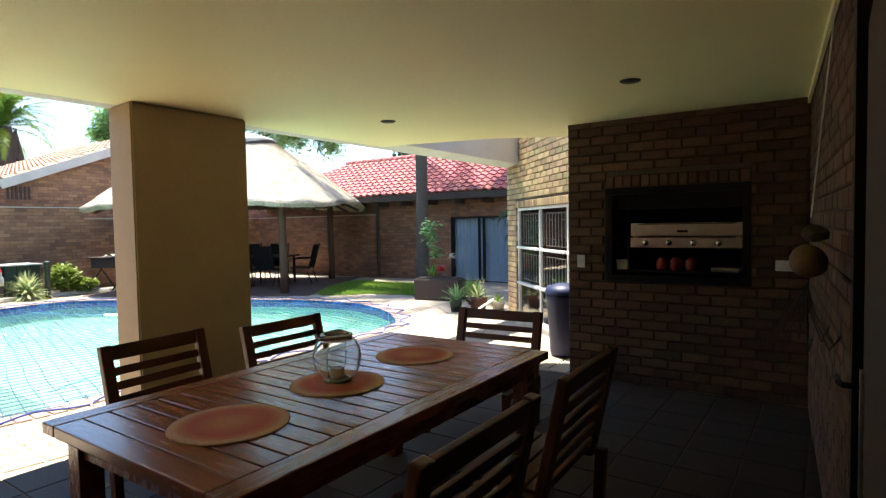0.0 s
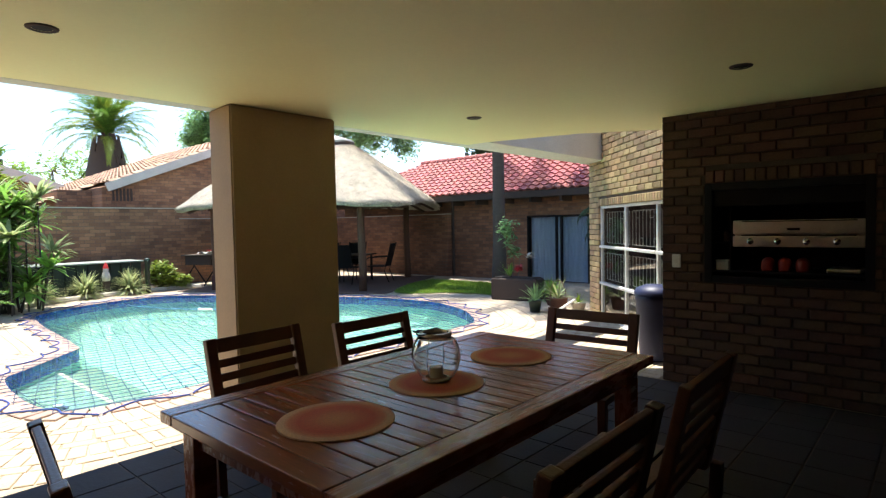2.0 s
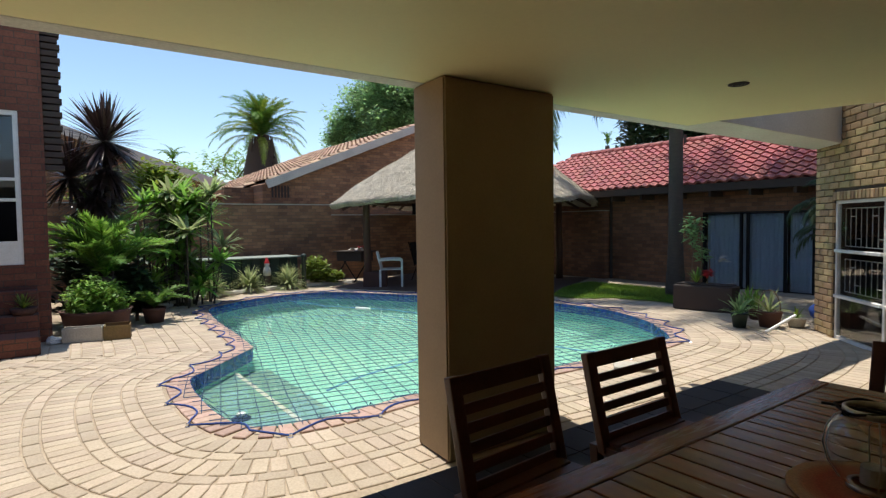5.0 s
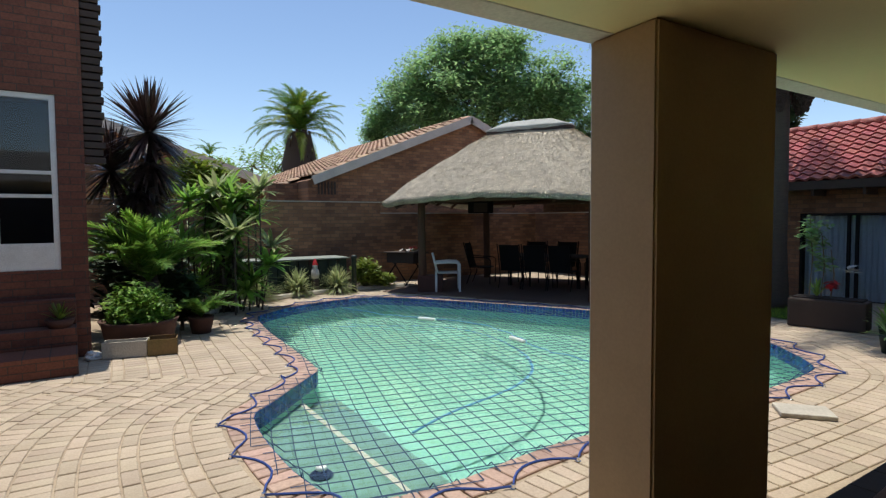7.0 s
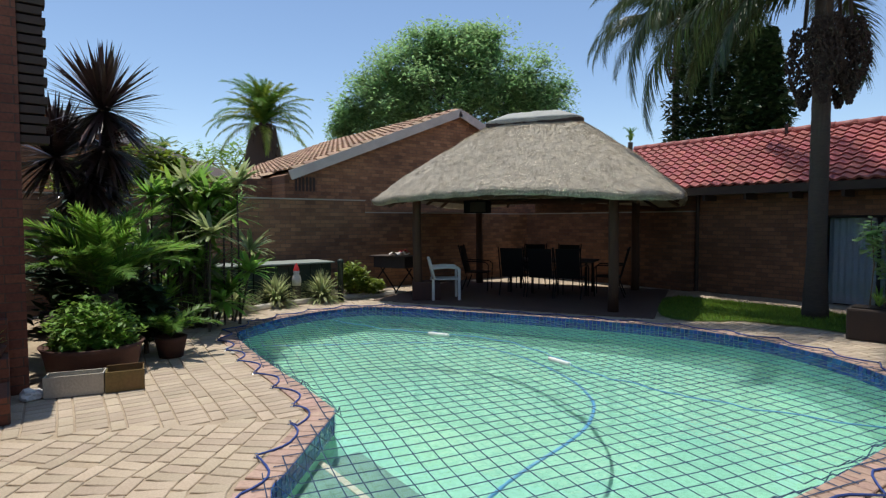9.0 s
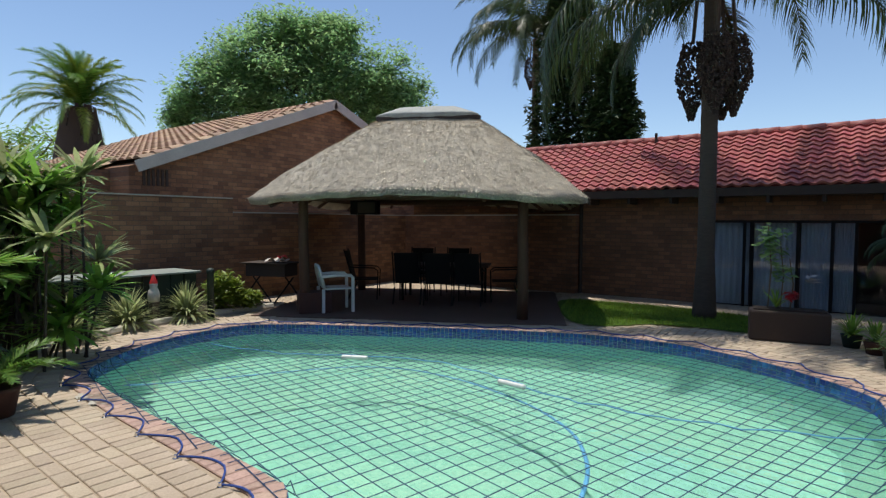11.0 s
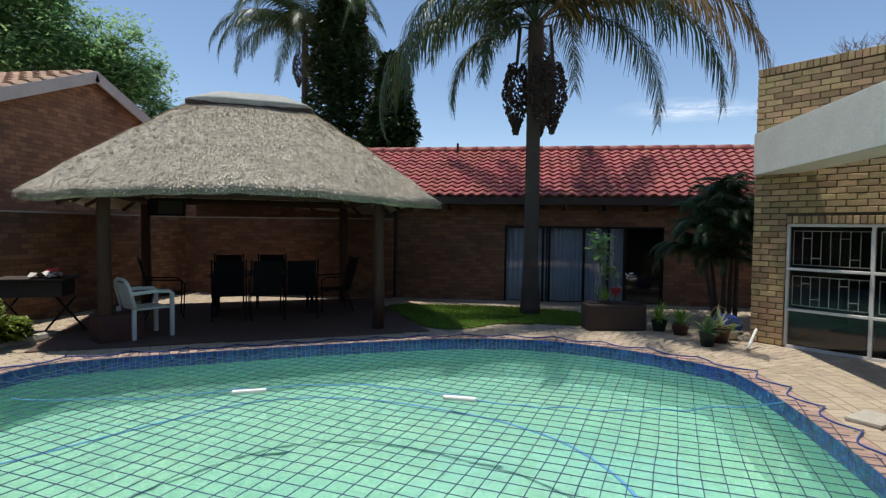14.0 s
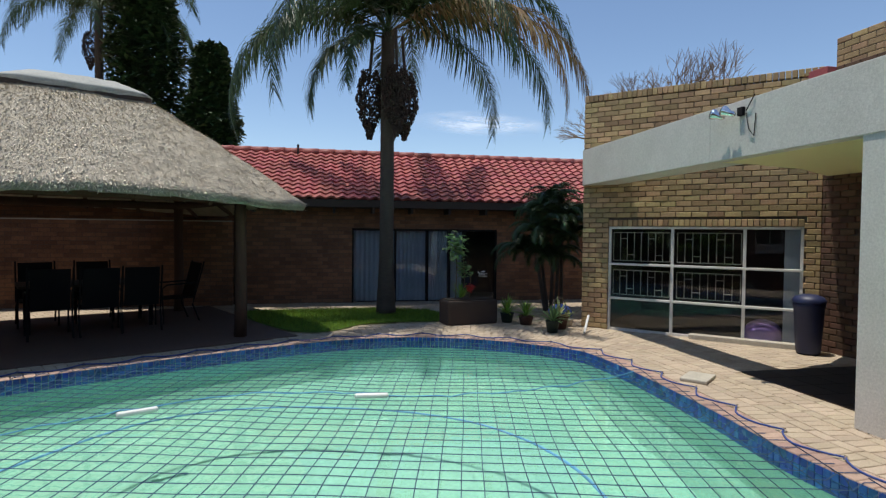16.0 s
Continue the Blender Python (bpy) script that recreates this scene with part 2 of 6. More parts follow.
LEAF_DARK = mat("dark_leaf", (0.03, 0.07, 0.02), (0.018, 0.045, 0.014), 5, 0.55, 0.1, 40, rand="island", spread=0.4)
LEAF_GREY = mat("grey_green_leaf", (0.31, 0.48, 0.21), (0.2, 0.35, 0.14), 1.0, 0.6, 0.1, 40, rand="island", spread=0.45)
LEAF_LIME = mat("lime_leaf", (0.25, 0.32, 0.04), (0.14, 0.22, 0.03), 6, 0.5, 0.1, 40, rand="island", spread=0.35)
LEAF_STRAP = mat("striped_strap_leaf", (0.45, 0.48, 0.24), (0.17, 0.25, 0.07), 9, 0.5, 0.1, 40, rand="island", spread=0.4)
LEAF_BRONZE = mat("bronze_sword_leaf", (0.085, 0.048, 0.04), (0.04, 0.026, 0.02), 6, 0.3, 0.1, 40, rand="island", spread=0.45)
PALMLEAF = mat("palm_leaflet", (0.055, 0.092, 0.027), (0.027, 0.048, 0.014), 4, 0.4, 0.1, 40, rand="island", spread=0.4)
PALMDRY = mat("dry_palm_leaflet", (0.27, 0.17, 0.07), (0.15, 0.13, 0.04), 4, 0.6, 0.1, 40, rand="island", spread=0.4)
BARK = mat("grey_palm_bark", (0.105, 0.08, 0.06), (0.06, 0.046, 0.036), 7, 0.9, 0.8, 30, stretch=(1, 1, 5), dist=0.02)
TWIG = mat("bare_twig", (0.2, 0.14, 0.09), None, 6, 0.9, 0.3)
GRASS = mat("lawn_grass", (0.25, 0.38, 0.05), (0.16, 0.28, 0.035), 3, 0.7, 0.1, 40, rand="island", spread=0.4)
PETAL_RED = mat("red_petal", (0.6, 0.03, 0.03), None, 9, 0.5, 0.1)
PETAL_WHITE = mat("white_petal", (0.62, 0.58, 0.52), None, 9, 0.5, 0.1)
GREENPAINT = mat("dark_green_paint", (0.014, 0.03, 0.02), (0.01, 0.02, 0.014), 5, 0.6, 0.3)
PALEBOARD = mat("pale_green_board", (0.27, 0.3, 0.26), (0.2, 0.22, 0.19), 4, 0.7, 0.3)


def leafy(m, glow=0.35):
    """Let sunlight through the leaves of a foliage material."""
    t = m.node_tree
    p = t.nodes["Principled BSDF"]
    tr = t.nodes.new("ShaderNodeBsdfTranslucent")
    mx = t.nodes.new("ShaderNodeMixShader")
    mx.inputs[0].default_value = glow
    t.links.new(p.inputs["Base Color"].links[0].from_socket, tr.inputs["Color"])
    t.links.new(p.outputs[0], mx.inputs[1])
    t.links.new(tr.outputs[0], mx.inputs[2])
    t.links.new(mx.outputs[0], t.nodes["Material Output"].inputs["Surface"])


for m_ in (LEAF, LEAF_MID, LEAF_GREY, LEAF_LIME, LEAF_STRAP, PALMLEAF, PALMDRY, GRASS):
    leafy(m_, 0.35 if m_ in (PALMLEAF, PALMDRY) else 0.6 if m_ == LEAF_GREY else 0.48)
# Patio tile coloured near black to hold the shade below the roof.
PATIO_TILE = mat("shaded_patio_tile", (0.032, 0.023, 0.018), (0.02, 0.015, 0.012), 4, 0.75, 0.3, 40, rand="island", spread=0.2)
# Lapa floor colour is darkened to deepen the shade under the thatch.
LAPA_FLOOR = mat("shaded_lapa_slab", (0.13, 0.08, 0.06), (0.08, 0.05, 0.04), 3, 0.7, 0.3, 40)
MATS = mat_rings()


# ---- geometry helpers ----
def thing(name, label="", category="", group="", kind=""):
    ob = new(name)
    return tagged(ob, label, category, group, kind)


def mesh_of(bm, material, smooth=False):
    me = bpy.data.meshes.new("mesh")
    bmesh.ops.recalc_face_normals(bm, faces=bm.faces)
    bm.to_mesh(me)
    bm.free()
    me.materials.append(material)
    if smooth:
        for p in me.polygons:
            p.use_smooth = True
    return me


def part(name, bm, material, parent=None, label="", smooth=False):
    ob = new(name, mesh_of(bm, material, smooth))
    ob.parent = parent
    if label:
        ob["label"] = label
    return ob


def raw(name, verts, faces, material, parent=None, label="", smooth=False):
    me = bpy.data.meshes.new("mesh")
    me.from_pydata([tuple(v) for v in verts], [], faces)
    me.materials.append(material)
    if smooth:
        for p in me.polygons:
            p.use_smooth = True
    ob = new(name, me)
    ob.parent = parent
    if label:
        ob["label"] = label
    return ob


def box(bm, lo, hi, bevel=0.0, m=None):
    c = [(a + b) / 2 for a, b in zip(lo, hi)]
    s = [max(b - a, 0.0005) for a, b in zip(lo, hi)]
    r = bmesh.ops.create_cube(bm, size=1.0, matrix=Matrix.LocRotScale(c, None, s))
    vs = r["verts"]
    if bevel:
        es = list({e for v in vs for e in v.link_edges})
        out = bmesh.ops.bevel(bm, geom=es, offset=bevel, segments=2, affect="EDGES", profile=0.6)
        vs = list({v for f in out["faces"] for v in f.verts} | {v for v in vs if v.is_valid})
    if m is not None:
        bmesh.ops.transform(bm, matrix=m, verts=vs)
    return bm


def boxes(*items, bevel=0.0, m=None):
    bm = bmesh.new()
    for lo, hi in items:
        box(bm, lo, hi, bevel, m)
    return bm


def tube(bm, pts, radii, seg=8, caps=True):
    """A round tube through points with a radius for each."""
    pts = [Vector(p) for p in pts]
    if not hasattr(radii, "__len__"):
        radii = [radii] * len(pts)
    rings = []
    for i, p in enumerate(pts):
        d = (pts[min(i + 1, len(pts) - 1)] - pts[max(i - 1, 0)]).normalized()
        a = d.cross(Vector((0, 0, 1)))
        if a.length < 0.05:
            a = d.cross(Vector((1, 0, 0)))
        a.normalize()
        b = d.cross(a)
        rings.append([bm.verts.new(p + radii[i] * (math.cos(k * math.tau / seg) * a + math.sin(k * math.tau / seg) * b)) for k in range(seg)])
    for r0, r1 in zip(rings, rings[1:]):
        for k in range(seg):
            bm.faces.new((r0[k], r0[(k + 1) % seg], r1[(k + 1) % seg], r1[k]))
    if caps and seg > 2:
        bm.faces.new(rings[0])
        bm.faces.new(rings[-1])
    return bm


def lathe(profile, seg=24, at=(0, 0, 0), bm=None):
    bm = bm or bmesh.new()
    rings = [[bm.verts.new((at[0] + r * math.cos(k * math.tau / seg), at[1] + r * math.sin(k * math.tau / seg), at[2] + z)) for k in range(seg)] for r, z in profile]
    for r0, r1 in zip(rings, rings[1:]):
        for k in range(seg):
            bm.faces.new((r0[k], r0[(k + 1) % seg], r1[(k + 1) % seg], r1[k]))
    return bm


def inside(x, y, poly):
    hit = False
    for (x0, y0), (x1, y1) in zip(poly, poly[1:] + poly[:1]):
        if (y0 > y) != (y1 > y) and x < (x1 - x0) * (y - y0) / (y1 - y0) + x0:
            hit = not hit
    return hit


def smooth_loop(pts, n):
    """A closed rounded outline through the points."""
    out, k = [], len(pts)
    for i in range(k):
        p0, p1, p2, p3 = (Vector(pts[(i + j - 1) % k]) for j in range(4))
        for s in range(n):
            t = s / n
            out.append(tuple(0.5 * (2 * p1 + (p2 - p0) * t + (2 * p0 - 5 * p1 + 4 * p2 - p3) * t * t + (3 * p1 - p0 - 3 * p2 + p3) * t ** 3)))
    return out


def offset_loop(loop, d):
    """The outline pushed outwards by d (the outline runs anticlockwise)."""
    out, k = [], len(loop)
    for i in range(k):
        a, b = Vector(loop[i - 1]), Vector(loop[(i + 1) % k])
        t = (b - a).normalized()
        out.append((loop[i][0] + t.y * d, loop[i][1] - t.x * d))
    return out


def even_loop(loop, step):
    """Points at even steps along a closed outline, with the direction at each."""
    segs = [(Vector(a), Vector(b)) for a, b in zip(loop, loop[1:] + loop[:1])]
    total = sum((b - a).length for a, b in segs)
    n = int(total / step)
    out, d, i, gone = [], 0.0, 0, 0.0
    for k in range(n):
        want = k * total / n
        while gone + (segs[i][1] - segs[i][0]).length < want:
            gone += (segs[i][1] - segs[i][0]).length
            i += 1
        a, b = segs[i]
        t = (b - a).normalized()
        out.append((a + t * (want - gone), t))
    return out


# ---- pool, ground and paving ----
# corners kept sharp: the outline doubles its points there
POOL_PLAN = [(-4.9, 3.8), (-4.88, 4.75), (-4.93, 5.5), (-5.05, 5.85), (-5.5, 6.3), (-6.0, 6.68), (-6.9, 7.06), (-7.6, 7.09), (-8.3, 6.98), (-9.1, 6.66), (-10.2, 6.12), (-11.15, 5.57), (-12.05, 5.05), (-12.6, 4.65), (-12.83, 4.3), (-12.85, 3.6), (-12.62, 2.8), (-12.2, 2.15), (-11.75, 1.74), (-11.0, 1.6), (-10.0, 1.5), (-8.9, 1.44), (-8.08, 1.37), (-7.9, 1.32), (-7.75, 1.2), (-7.1, 0.6), (-6.93, 0.43), (-6.7, 0.36), (-6.2, 0.32), (-5.5, 0.34), (-5.07, 0.5), (-4.96, 1.05), (-5.02, 1.7), (-5.03, 2.3), (-4.95, 3.0)]
EDGE = smooth_loop(POOL_PLAN, 4)
OUTER = offset_loop(EDGE, 0.225)
WATER_Z, DEPTH = -0.15, -1.35


def sheet(outer, hole, z, material, name):
    bm = bmesh.new()
    for loop in (outer, hole):
        vs = [bm.verts.new((x, y, z)) for x, y in loop]
        for a, b in zip(vs, vs[1:] + vs[:1]):
            bm.edges.new((a, b))
    bmesh.ops.triangle_fill(bm, use_beauty=True, edges=bm.edges[:])
    for f in bm.faces[:]:
        c = f.calc_center_median()
        if inside(c.x, c.y, hole):
            bm.faces.remove(f)
    for f in bm.faces:
        f.normal_update()
        if f.normal.z < 0:
            f.normal_flip()
    me = bpy.data.meshes.new("mesh")
    bm.to_mesh(me)
    bm.free()
    me.materials.append(material)
    return new(name, me)


ground = tagged(sheet([(-150, -150), (150, -150), (150, 150), (-150, 150)], offset_loop(EDGE, 0.02), -0.012, BED, "ground"), "sandy bed under clay brick paving around the pool", "ground", kind="structure")
pool = thing("swimming_pool", "curved garden pool with green plaster and blue tile band", "swimming pool", kind="structure")
bm = bmesh.new()
rings = [(0.012, 0.0), (0.012, -0.19), (0.0, -0.19), (-0.04, -0.9), (-0.3, DEPTH)]
rows = [[bm.verts.new((x, y, z)) for x, y in offset_loop(EDGE, d)] for d, z in rings]
for r0, r1 in zip(rows, rows[1:]):
    for k in range(len(r0)):
        bm.faces.new((r0[k], r0[(k + 1) % len(r0)], r1[(k + 1) % len(r0)], r1[k]))
bm.faces.new(rows[-1])
bmesh.ops.triangulate(bm, faces=[bm.faces[:][-1]])
part("basin", bm, POOL, pool, "pale green plastered pool basin")
bm = bmesh.new()
vs = [bm.verts.new((x, y, WATER_Z)) for x, y in offset_loop(EDGE, 0.006)]
bm.faces.new(vs)
bmesh.ops.triangulate(bm, faces=bm.faces[:])
for f in bm.faces:
    f.normal_update()
    if f.normal.z < 0:
        f.normal_flip()
me = bpy.data.meshes.new("mesh")
bm.to_mesh(me)
bm.free()
me.materials.append(WATER)
water = new("water", me)
water.parent = pool
water["label"] = "clear green pool water"
water.visible_shadow = False
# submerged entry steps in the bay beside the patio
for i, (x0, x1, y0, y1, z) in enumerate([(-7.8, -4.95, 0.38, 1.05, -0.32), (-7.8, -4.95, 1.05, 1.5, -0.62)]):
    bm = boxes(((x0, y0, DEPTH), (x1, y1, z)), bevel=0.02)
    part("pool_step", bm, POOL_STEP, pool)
bm = boxes(((-7.55, 1.0, -0.319), (-5.05, 1.048, -0.312)))
part("step_nosing", bm, CONCRETE, pool, "pale nosing on the pool step")
bm = bmesh.new()
for row_z in (-0.004, -0.064, -0.124):
    for p, t in even_loop(EDGE, 0.062):
        n = Vector((t.y, -t.x))
        a, b = p - t * 0.028, p + t * 0.028
        q = [Vector((*(v - n * o), z)) for v, o, z in ((a, 0.0, row_z), (b, 0.0, row_z), (b, 0.0, row_z - 0.056), (a, 0.0, row_z - 0.056))]
        q2 = [Vector((*(v - n * 0.006), z)) for v, z in ((a, row_z), (b, row_z), (b, row_z - 0.056), (a, row_z - 0.056))]
        va, vb = [bm.verts.new(v) for v in q], [bm.verts.new(v) for v in q2]
        bm.faces.new(vb)
        for k in range(4):
            bm.faces.new((va[k], va[(k + 1) % 4], vb[(k + 1) % 4], vb[k]))
tiles = part("mosaic_tiles", bm, MOSAIC, pool, "glossy blue mosaic tile band")
tiles["kind"] = "stuff"

# net over the water, its cords and the scalloped rope that pegs it down
net = thing("pool_net", "blue rope safety net stretched over the pool", "pool net")
NETEDGE = offset_loop(EDGE, 0.13)
bm = bmesh.new()
ang = radians(-14)
ca, sa = math.cos(ang), math.sin(ang)


def net_z(x, y):
    return -0.055 + 0.02 * noise.noise((x * 0.7, y * 0.7, 3.0))


INNER = offset_loop(EDGE, -0.05)
for turn in (0, 1):
    for i in range(-62, 63):
        run = []
        for j in range(-124, 125):
            u, v = (i * 0.148, j * 0.074) if turn else (j * 0.074, i * 0.148)
            wob = 0.022 * noise.noise((u * 1.3, v * 1.3, turn * 7.0)), 0.022 * noise.noise((u * 1.3, v * 1.3, 4 + turn * 7.0))
            x, y = -9.2 + u * ca - v * sa + wob[0], 4.0 + u * sa + v * ca + wob[1]
            if inside(x, y, NETEDGE):
                run.append((x, y, net_z(x, y) if inside(x, y, INNER) else 0.012))
            else:
                if len(run) > 1:
                    tube(bm, run, 0.0042, 3, False)
                run = []
        if len(run) > 1:
            tube(bm, run, 0.0042, 3, False)
part("netting", bm, NET, net, "dark knotted net cords")
bm = bmesh.new()
pegs = even_loop(EDGE, 0.62)
line = []
for k, (p, t) in enumerate(pegs):
    q, _ = pegs[(k + 1) % len(pegs)]
    n = Vector((t.y, -t.x))
    for s in range(8):
        f = s / 8
        w = p.lerp(q, f) + n * (0.28 - 0.16 * math.sin(math.pi * f) + 0.02 * noise.noise((k, f * 3, 0)))
        line.append((w.x, w.y, 0.014))
tube(bm, line + line[:1], 0.008, 5, False)
part("border_rope", bm, ROPE, net, "bright blue border rope")
for k, (p, t) in enumerate(pegs):
    n = Vector((t.y, -t.x))
    w = p + n * 0.28
    bm = lathe([(0.0, 0.026), (0.012, 0.024), (0.014, 0.004), (0.02, 0.0)], 8, (w.x, w.y, 0.002))
    part("peg", bm, CHROME, net)

# floats and the cleaner hose
for x, y, a in ((-10.02, 4.0, 25), (-7.95, 4.16, -5)):
    fl = thing("pool_float", "white foam float lying on the pool net", "pool float", "floats on the pool")
    bm = bmesh.new()
    tube(bm, [(-0.165, 0, 0), (-0.155, 0, 0), (0.155, 0, 0), (0.165, 0, 0)], [0.015, 0.026, 0.026, 0.015], 10)
    part("float_body", bm, WHITE, fl)
    fl.matrix_world = pose(x, y, -0.02, 0, 0, a)
hose = thing("pool_cleaner_hose", "ribbed blue pool cleaner hose lying in the water", "hose")
pts = [(-6.5, 1.6, -0.6), (-6.5, 2.1, -0.22), (-6.55, 2.7, -0.15), (-6.8, 3.35, -0.14), (-7.25, 3.85, -0.13), (-8.0, 4.22, -0.13), (-9.1, 4.48, -0.13), (-9.85, 4.27, -0.13), (-10.2, 3.96, -0.13), (-10.5, 3.5, -0.13), (-10.8, 3.0, -0.13), (-11.2, 2.3, -0.14), (-11.6, 1.9, -0.14)]
cl = [tuple(Vector(pts[i]).lerp(Vector(pts[i + 1]), s / 12)) for i in range(len(pts) - 1) for s in range(12)]
cl = [tuple(sum((Vector(cl[min(max(i + o, 0), len(cl) - 1)]) for o in range(-8, 9)), Vector()) / 17) for i in range(len(cl))]
bm = bmesh.new()
tube(bm, cl, [0.019 if i % 2 else 0.016 for i in range(len(cl))], 8)
part("hose_tube", bm, HOSE, hose, smooth=True)
hose.matrix_world = pose(0, 0, -0.045)
rope2 = thing("mooring_rope", "loose pale blue rope lying across the pool net", "rope")
bm = bmesh.new()
rp = [(-4.75, 4.6, 0.0), (-5.9, 4.21, -0.03), (-6.6, 4.11, -0.03), (-7.3, 4.05, -0.03), (-8.2, 4.32, -0.03), (-9.1, 4.52, -0.03), (-10.2, 4.08, -0.03), (-10.9, 3.6, -0.03), (-12.3, 3.3, -0.01)]
tube(bm, [tuple(Vector(rp[i]).lerp(Vector(rp[i + 1]), s / 6) + Vector((0.03 * math.sin(9 * s + i), 0.04 * math.cos(5 * s + 2 * i), 0))) for i in range(len(rp) - 1) for s in range(6)], 0.006, 5)
part("rope_strand", bm, HOSE, rope2)


# ---- patio and house walls ----
BRICK_CACHE = {}


def brick_mesh(length, height, depth, material):
    key = (round(length, 2), round(height, 3), material.name)
    if key not in BRICK_CACHE:
        bm = boxes(((-length / 2, -depth / 2, -height / 2), (length / 2, depth / 2, height / 2)))
        es = [e for e in bm.edges if all(v.co.y < 0 for v in e.verts)]
        bmesh.ops.bevel(bm, geom=es, offset=0.007, segments=1, affect="EDGES")
        BRICK_CACHE[key] = mesh_of(bm, material)
    return BRICK_CACHE[key]


def brick_rows(length, z0, z1, holes, start=0.0):
    """Bricks in stretcher bond as (middle along the wall, middle height, length, height), cut at the holes."""
    out, row, z = [], 0, z0
    while z + 0.03 < z1:
        h = min(0.075, z1 - z)
        spans = [(start, length)]
        for a, b, c, d in holes:
            if z + h > c + 0.01 and z < d - 0.01:
                spans = [q for p0, p1 in spans for q in ((p0, min(p1, a)), (max(p0, b), p1)) if q[1] - q[0] > 0.03]
        for p0, p1 in spans:
            s = start - (0.116 if row % 2 else 0.0)
            while s < length:
                a, b = max(s, p0), min(s + 0.222, p1)
                if b - a > 0.03:
                    out.append(((a + b) / 2, z + h / 2, b - a, h))
                s += 0.232
        z += 0.085
        row += 1
    return out


def lay_bricks(wall, origin, turn, rows, keep, material=None, depth=0.1):
    """Bricks that the test keeps become parts of the wall; the rest are one joined part."""
    m = pose(*origin, 0, 0, turn)
    vs, fs = [], []
    for s, z, l, h in rows:
        jig = 0.004 * noise.noise((s * 9, z * 9, turn))
        if keep(s, z):
            ob = new("brick", brick_mesh(l, h, depth, material or BRICK))
            ob.parent = wall
            ob.matrix_world = m @ pose(s, depth / 2 - 0.008 + jig, z, 0, 0, 0.6 * noise.noise((z * 5, s * 5, 2)))
        else:
            k = len(vs)
            b = 0.007
            y0 = -0.008 + jig
            for dy, e in ((y0, b), (y0 + b, 0.0), (0.05, 0.0)):
                vs += [m @ Vector((s + sx * (l / 2 - e), dy, z + sz * (h / 2 - e))) for sx, sz in ((-1, -1), (1, -1), (1, 1), (-1, 1))]
            fs.append((k, k + 1, k + 2, k + 3))
            for r in (0, 4):
                for c in range(4):
                    fs.append((k + r + c, k + r + (c + 1) % 4, k + r + 4 + (c + 1) % 4, k + r + 4 + c))
    if fs:
        ob = raw("bricks", vs, fs, BRICK_DARK_JOINED if material else BRICK_JOINED, wall)
        ob["kind"] = "stuff"


def structure(name, bm, material, label, category):
    return tagged(part(name, bm, material), label, category, kind="structure")


CEIL = 2.43
bm = boxes(((-3.93, -3.3, CEIL), (2.6, 4.37, 2.62)))
# the corner between the barbecue wall and the window wall
va, vb = ([bm.verts.new((x, y, z)) for x, y in ((-3.615, 4.372), (-1.625, 4.372), (-1.625, 5.2), (-2.6, 4.62))] for z in (CEIL, 2.62))
bm.faces.new(va)
bm.faces.new(vb)
for k in range(4):
    bm.faces.new((va[k], va[(k + 1) % 4], vb[(k + 1) % 4], vb[k]))
structure("ceiling", bm, CEILING, "smooth cream painted patio ceiling", "ceiling")
fascia = structure("fascia_beam", boxes(((-4.09, -3.3, CEIL - 0.002), (-3.935, 4.37, 3.03)), ((-4.09, 4.37, CEIL - 0.002), (-3.62, 7.66, 3.03)), bevel=0.008), FASCIA, "pale grey plastered fascia beam along the patio roof", "beam")
roof_deck = structure("patio_roof", boxes(((-3.93, -3.3, 2.625), (2.6, 4.37, 2.72))), CONCRETE, "flat concrete roof over the patio", "roof")
pil = bmesh.new()
prof = [(-3.68, 1.25), (-3.68, 2.22), (-4.07, 2.5), (-4.07, 1.28)]
va, vb = ([pil.verts.new((x, y, z)) for x, y in prof] for z in (0.0, CEIL - 0.002))
pil.faces.new(va)
pil.faces.new(vb)
for k in range(4):
    pil.faces.new((va[k], va[(k + 1) % 4], vb[(k + 1) % 4], vb[k]))
bmesh.ops.bevel(pil, geom=pil.edges[:], offset=0.012, segments=2, affect="EDGES")
structure("pillar", pil, PILLAR, "broad tan plastered patio pillar", "pillar")
# the pillar's outer side carries the pale coat of the fascia
structure("pillar_facing", boxes(((-4.078, 1.296, 0.0), (-4.072, 2.484, CEIL - 0.002))), FASCIA, "pale grey coat on the outer face of the pillar", "plaster")

# wall of the built-in barbecue
HOLE = (-1.25, -0.05, 0.94, 1.8)
wall_b = structure("wall_braai", boxes(((-1.62, 4.385, 0), (-1.25, 4.6, CEIL))), MORTAR, "brown face brick wall with a built-in barbecue, darkened for shade", "wall")
for lo, hi in (((-0.05, 4.385, 0), (0.6, 4.6, CEIL)), ((-1.25, 4.385, 0), (-0.05, 4.6, 0.94)), ((-1.25, 4.385, 1.8), (-0.05, 4.6, CEIL)), ((-1.608, 4.6, 0), (-1.5, 5.4, 3.9))):
    part("wall_core", boxes((lo, hi)), MORTAR, wall_b)
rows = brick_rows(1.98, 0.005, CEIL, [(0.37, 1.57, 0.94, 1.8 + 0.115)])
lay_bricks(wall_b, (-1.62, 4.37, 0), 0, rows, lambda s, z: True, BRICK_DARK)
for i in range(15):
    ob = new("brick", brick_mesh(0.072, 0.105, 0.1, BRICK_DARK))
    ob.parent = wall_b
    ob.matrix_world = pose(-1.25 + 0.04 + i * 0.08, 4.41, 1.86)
# The return wall takes the darkened brick too, as painted shade.
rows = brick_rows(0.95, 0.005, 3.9, [])
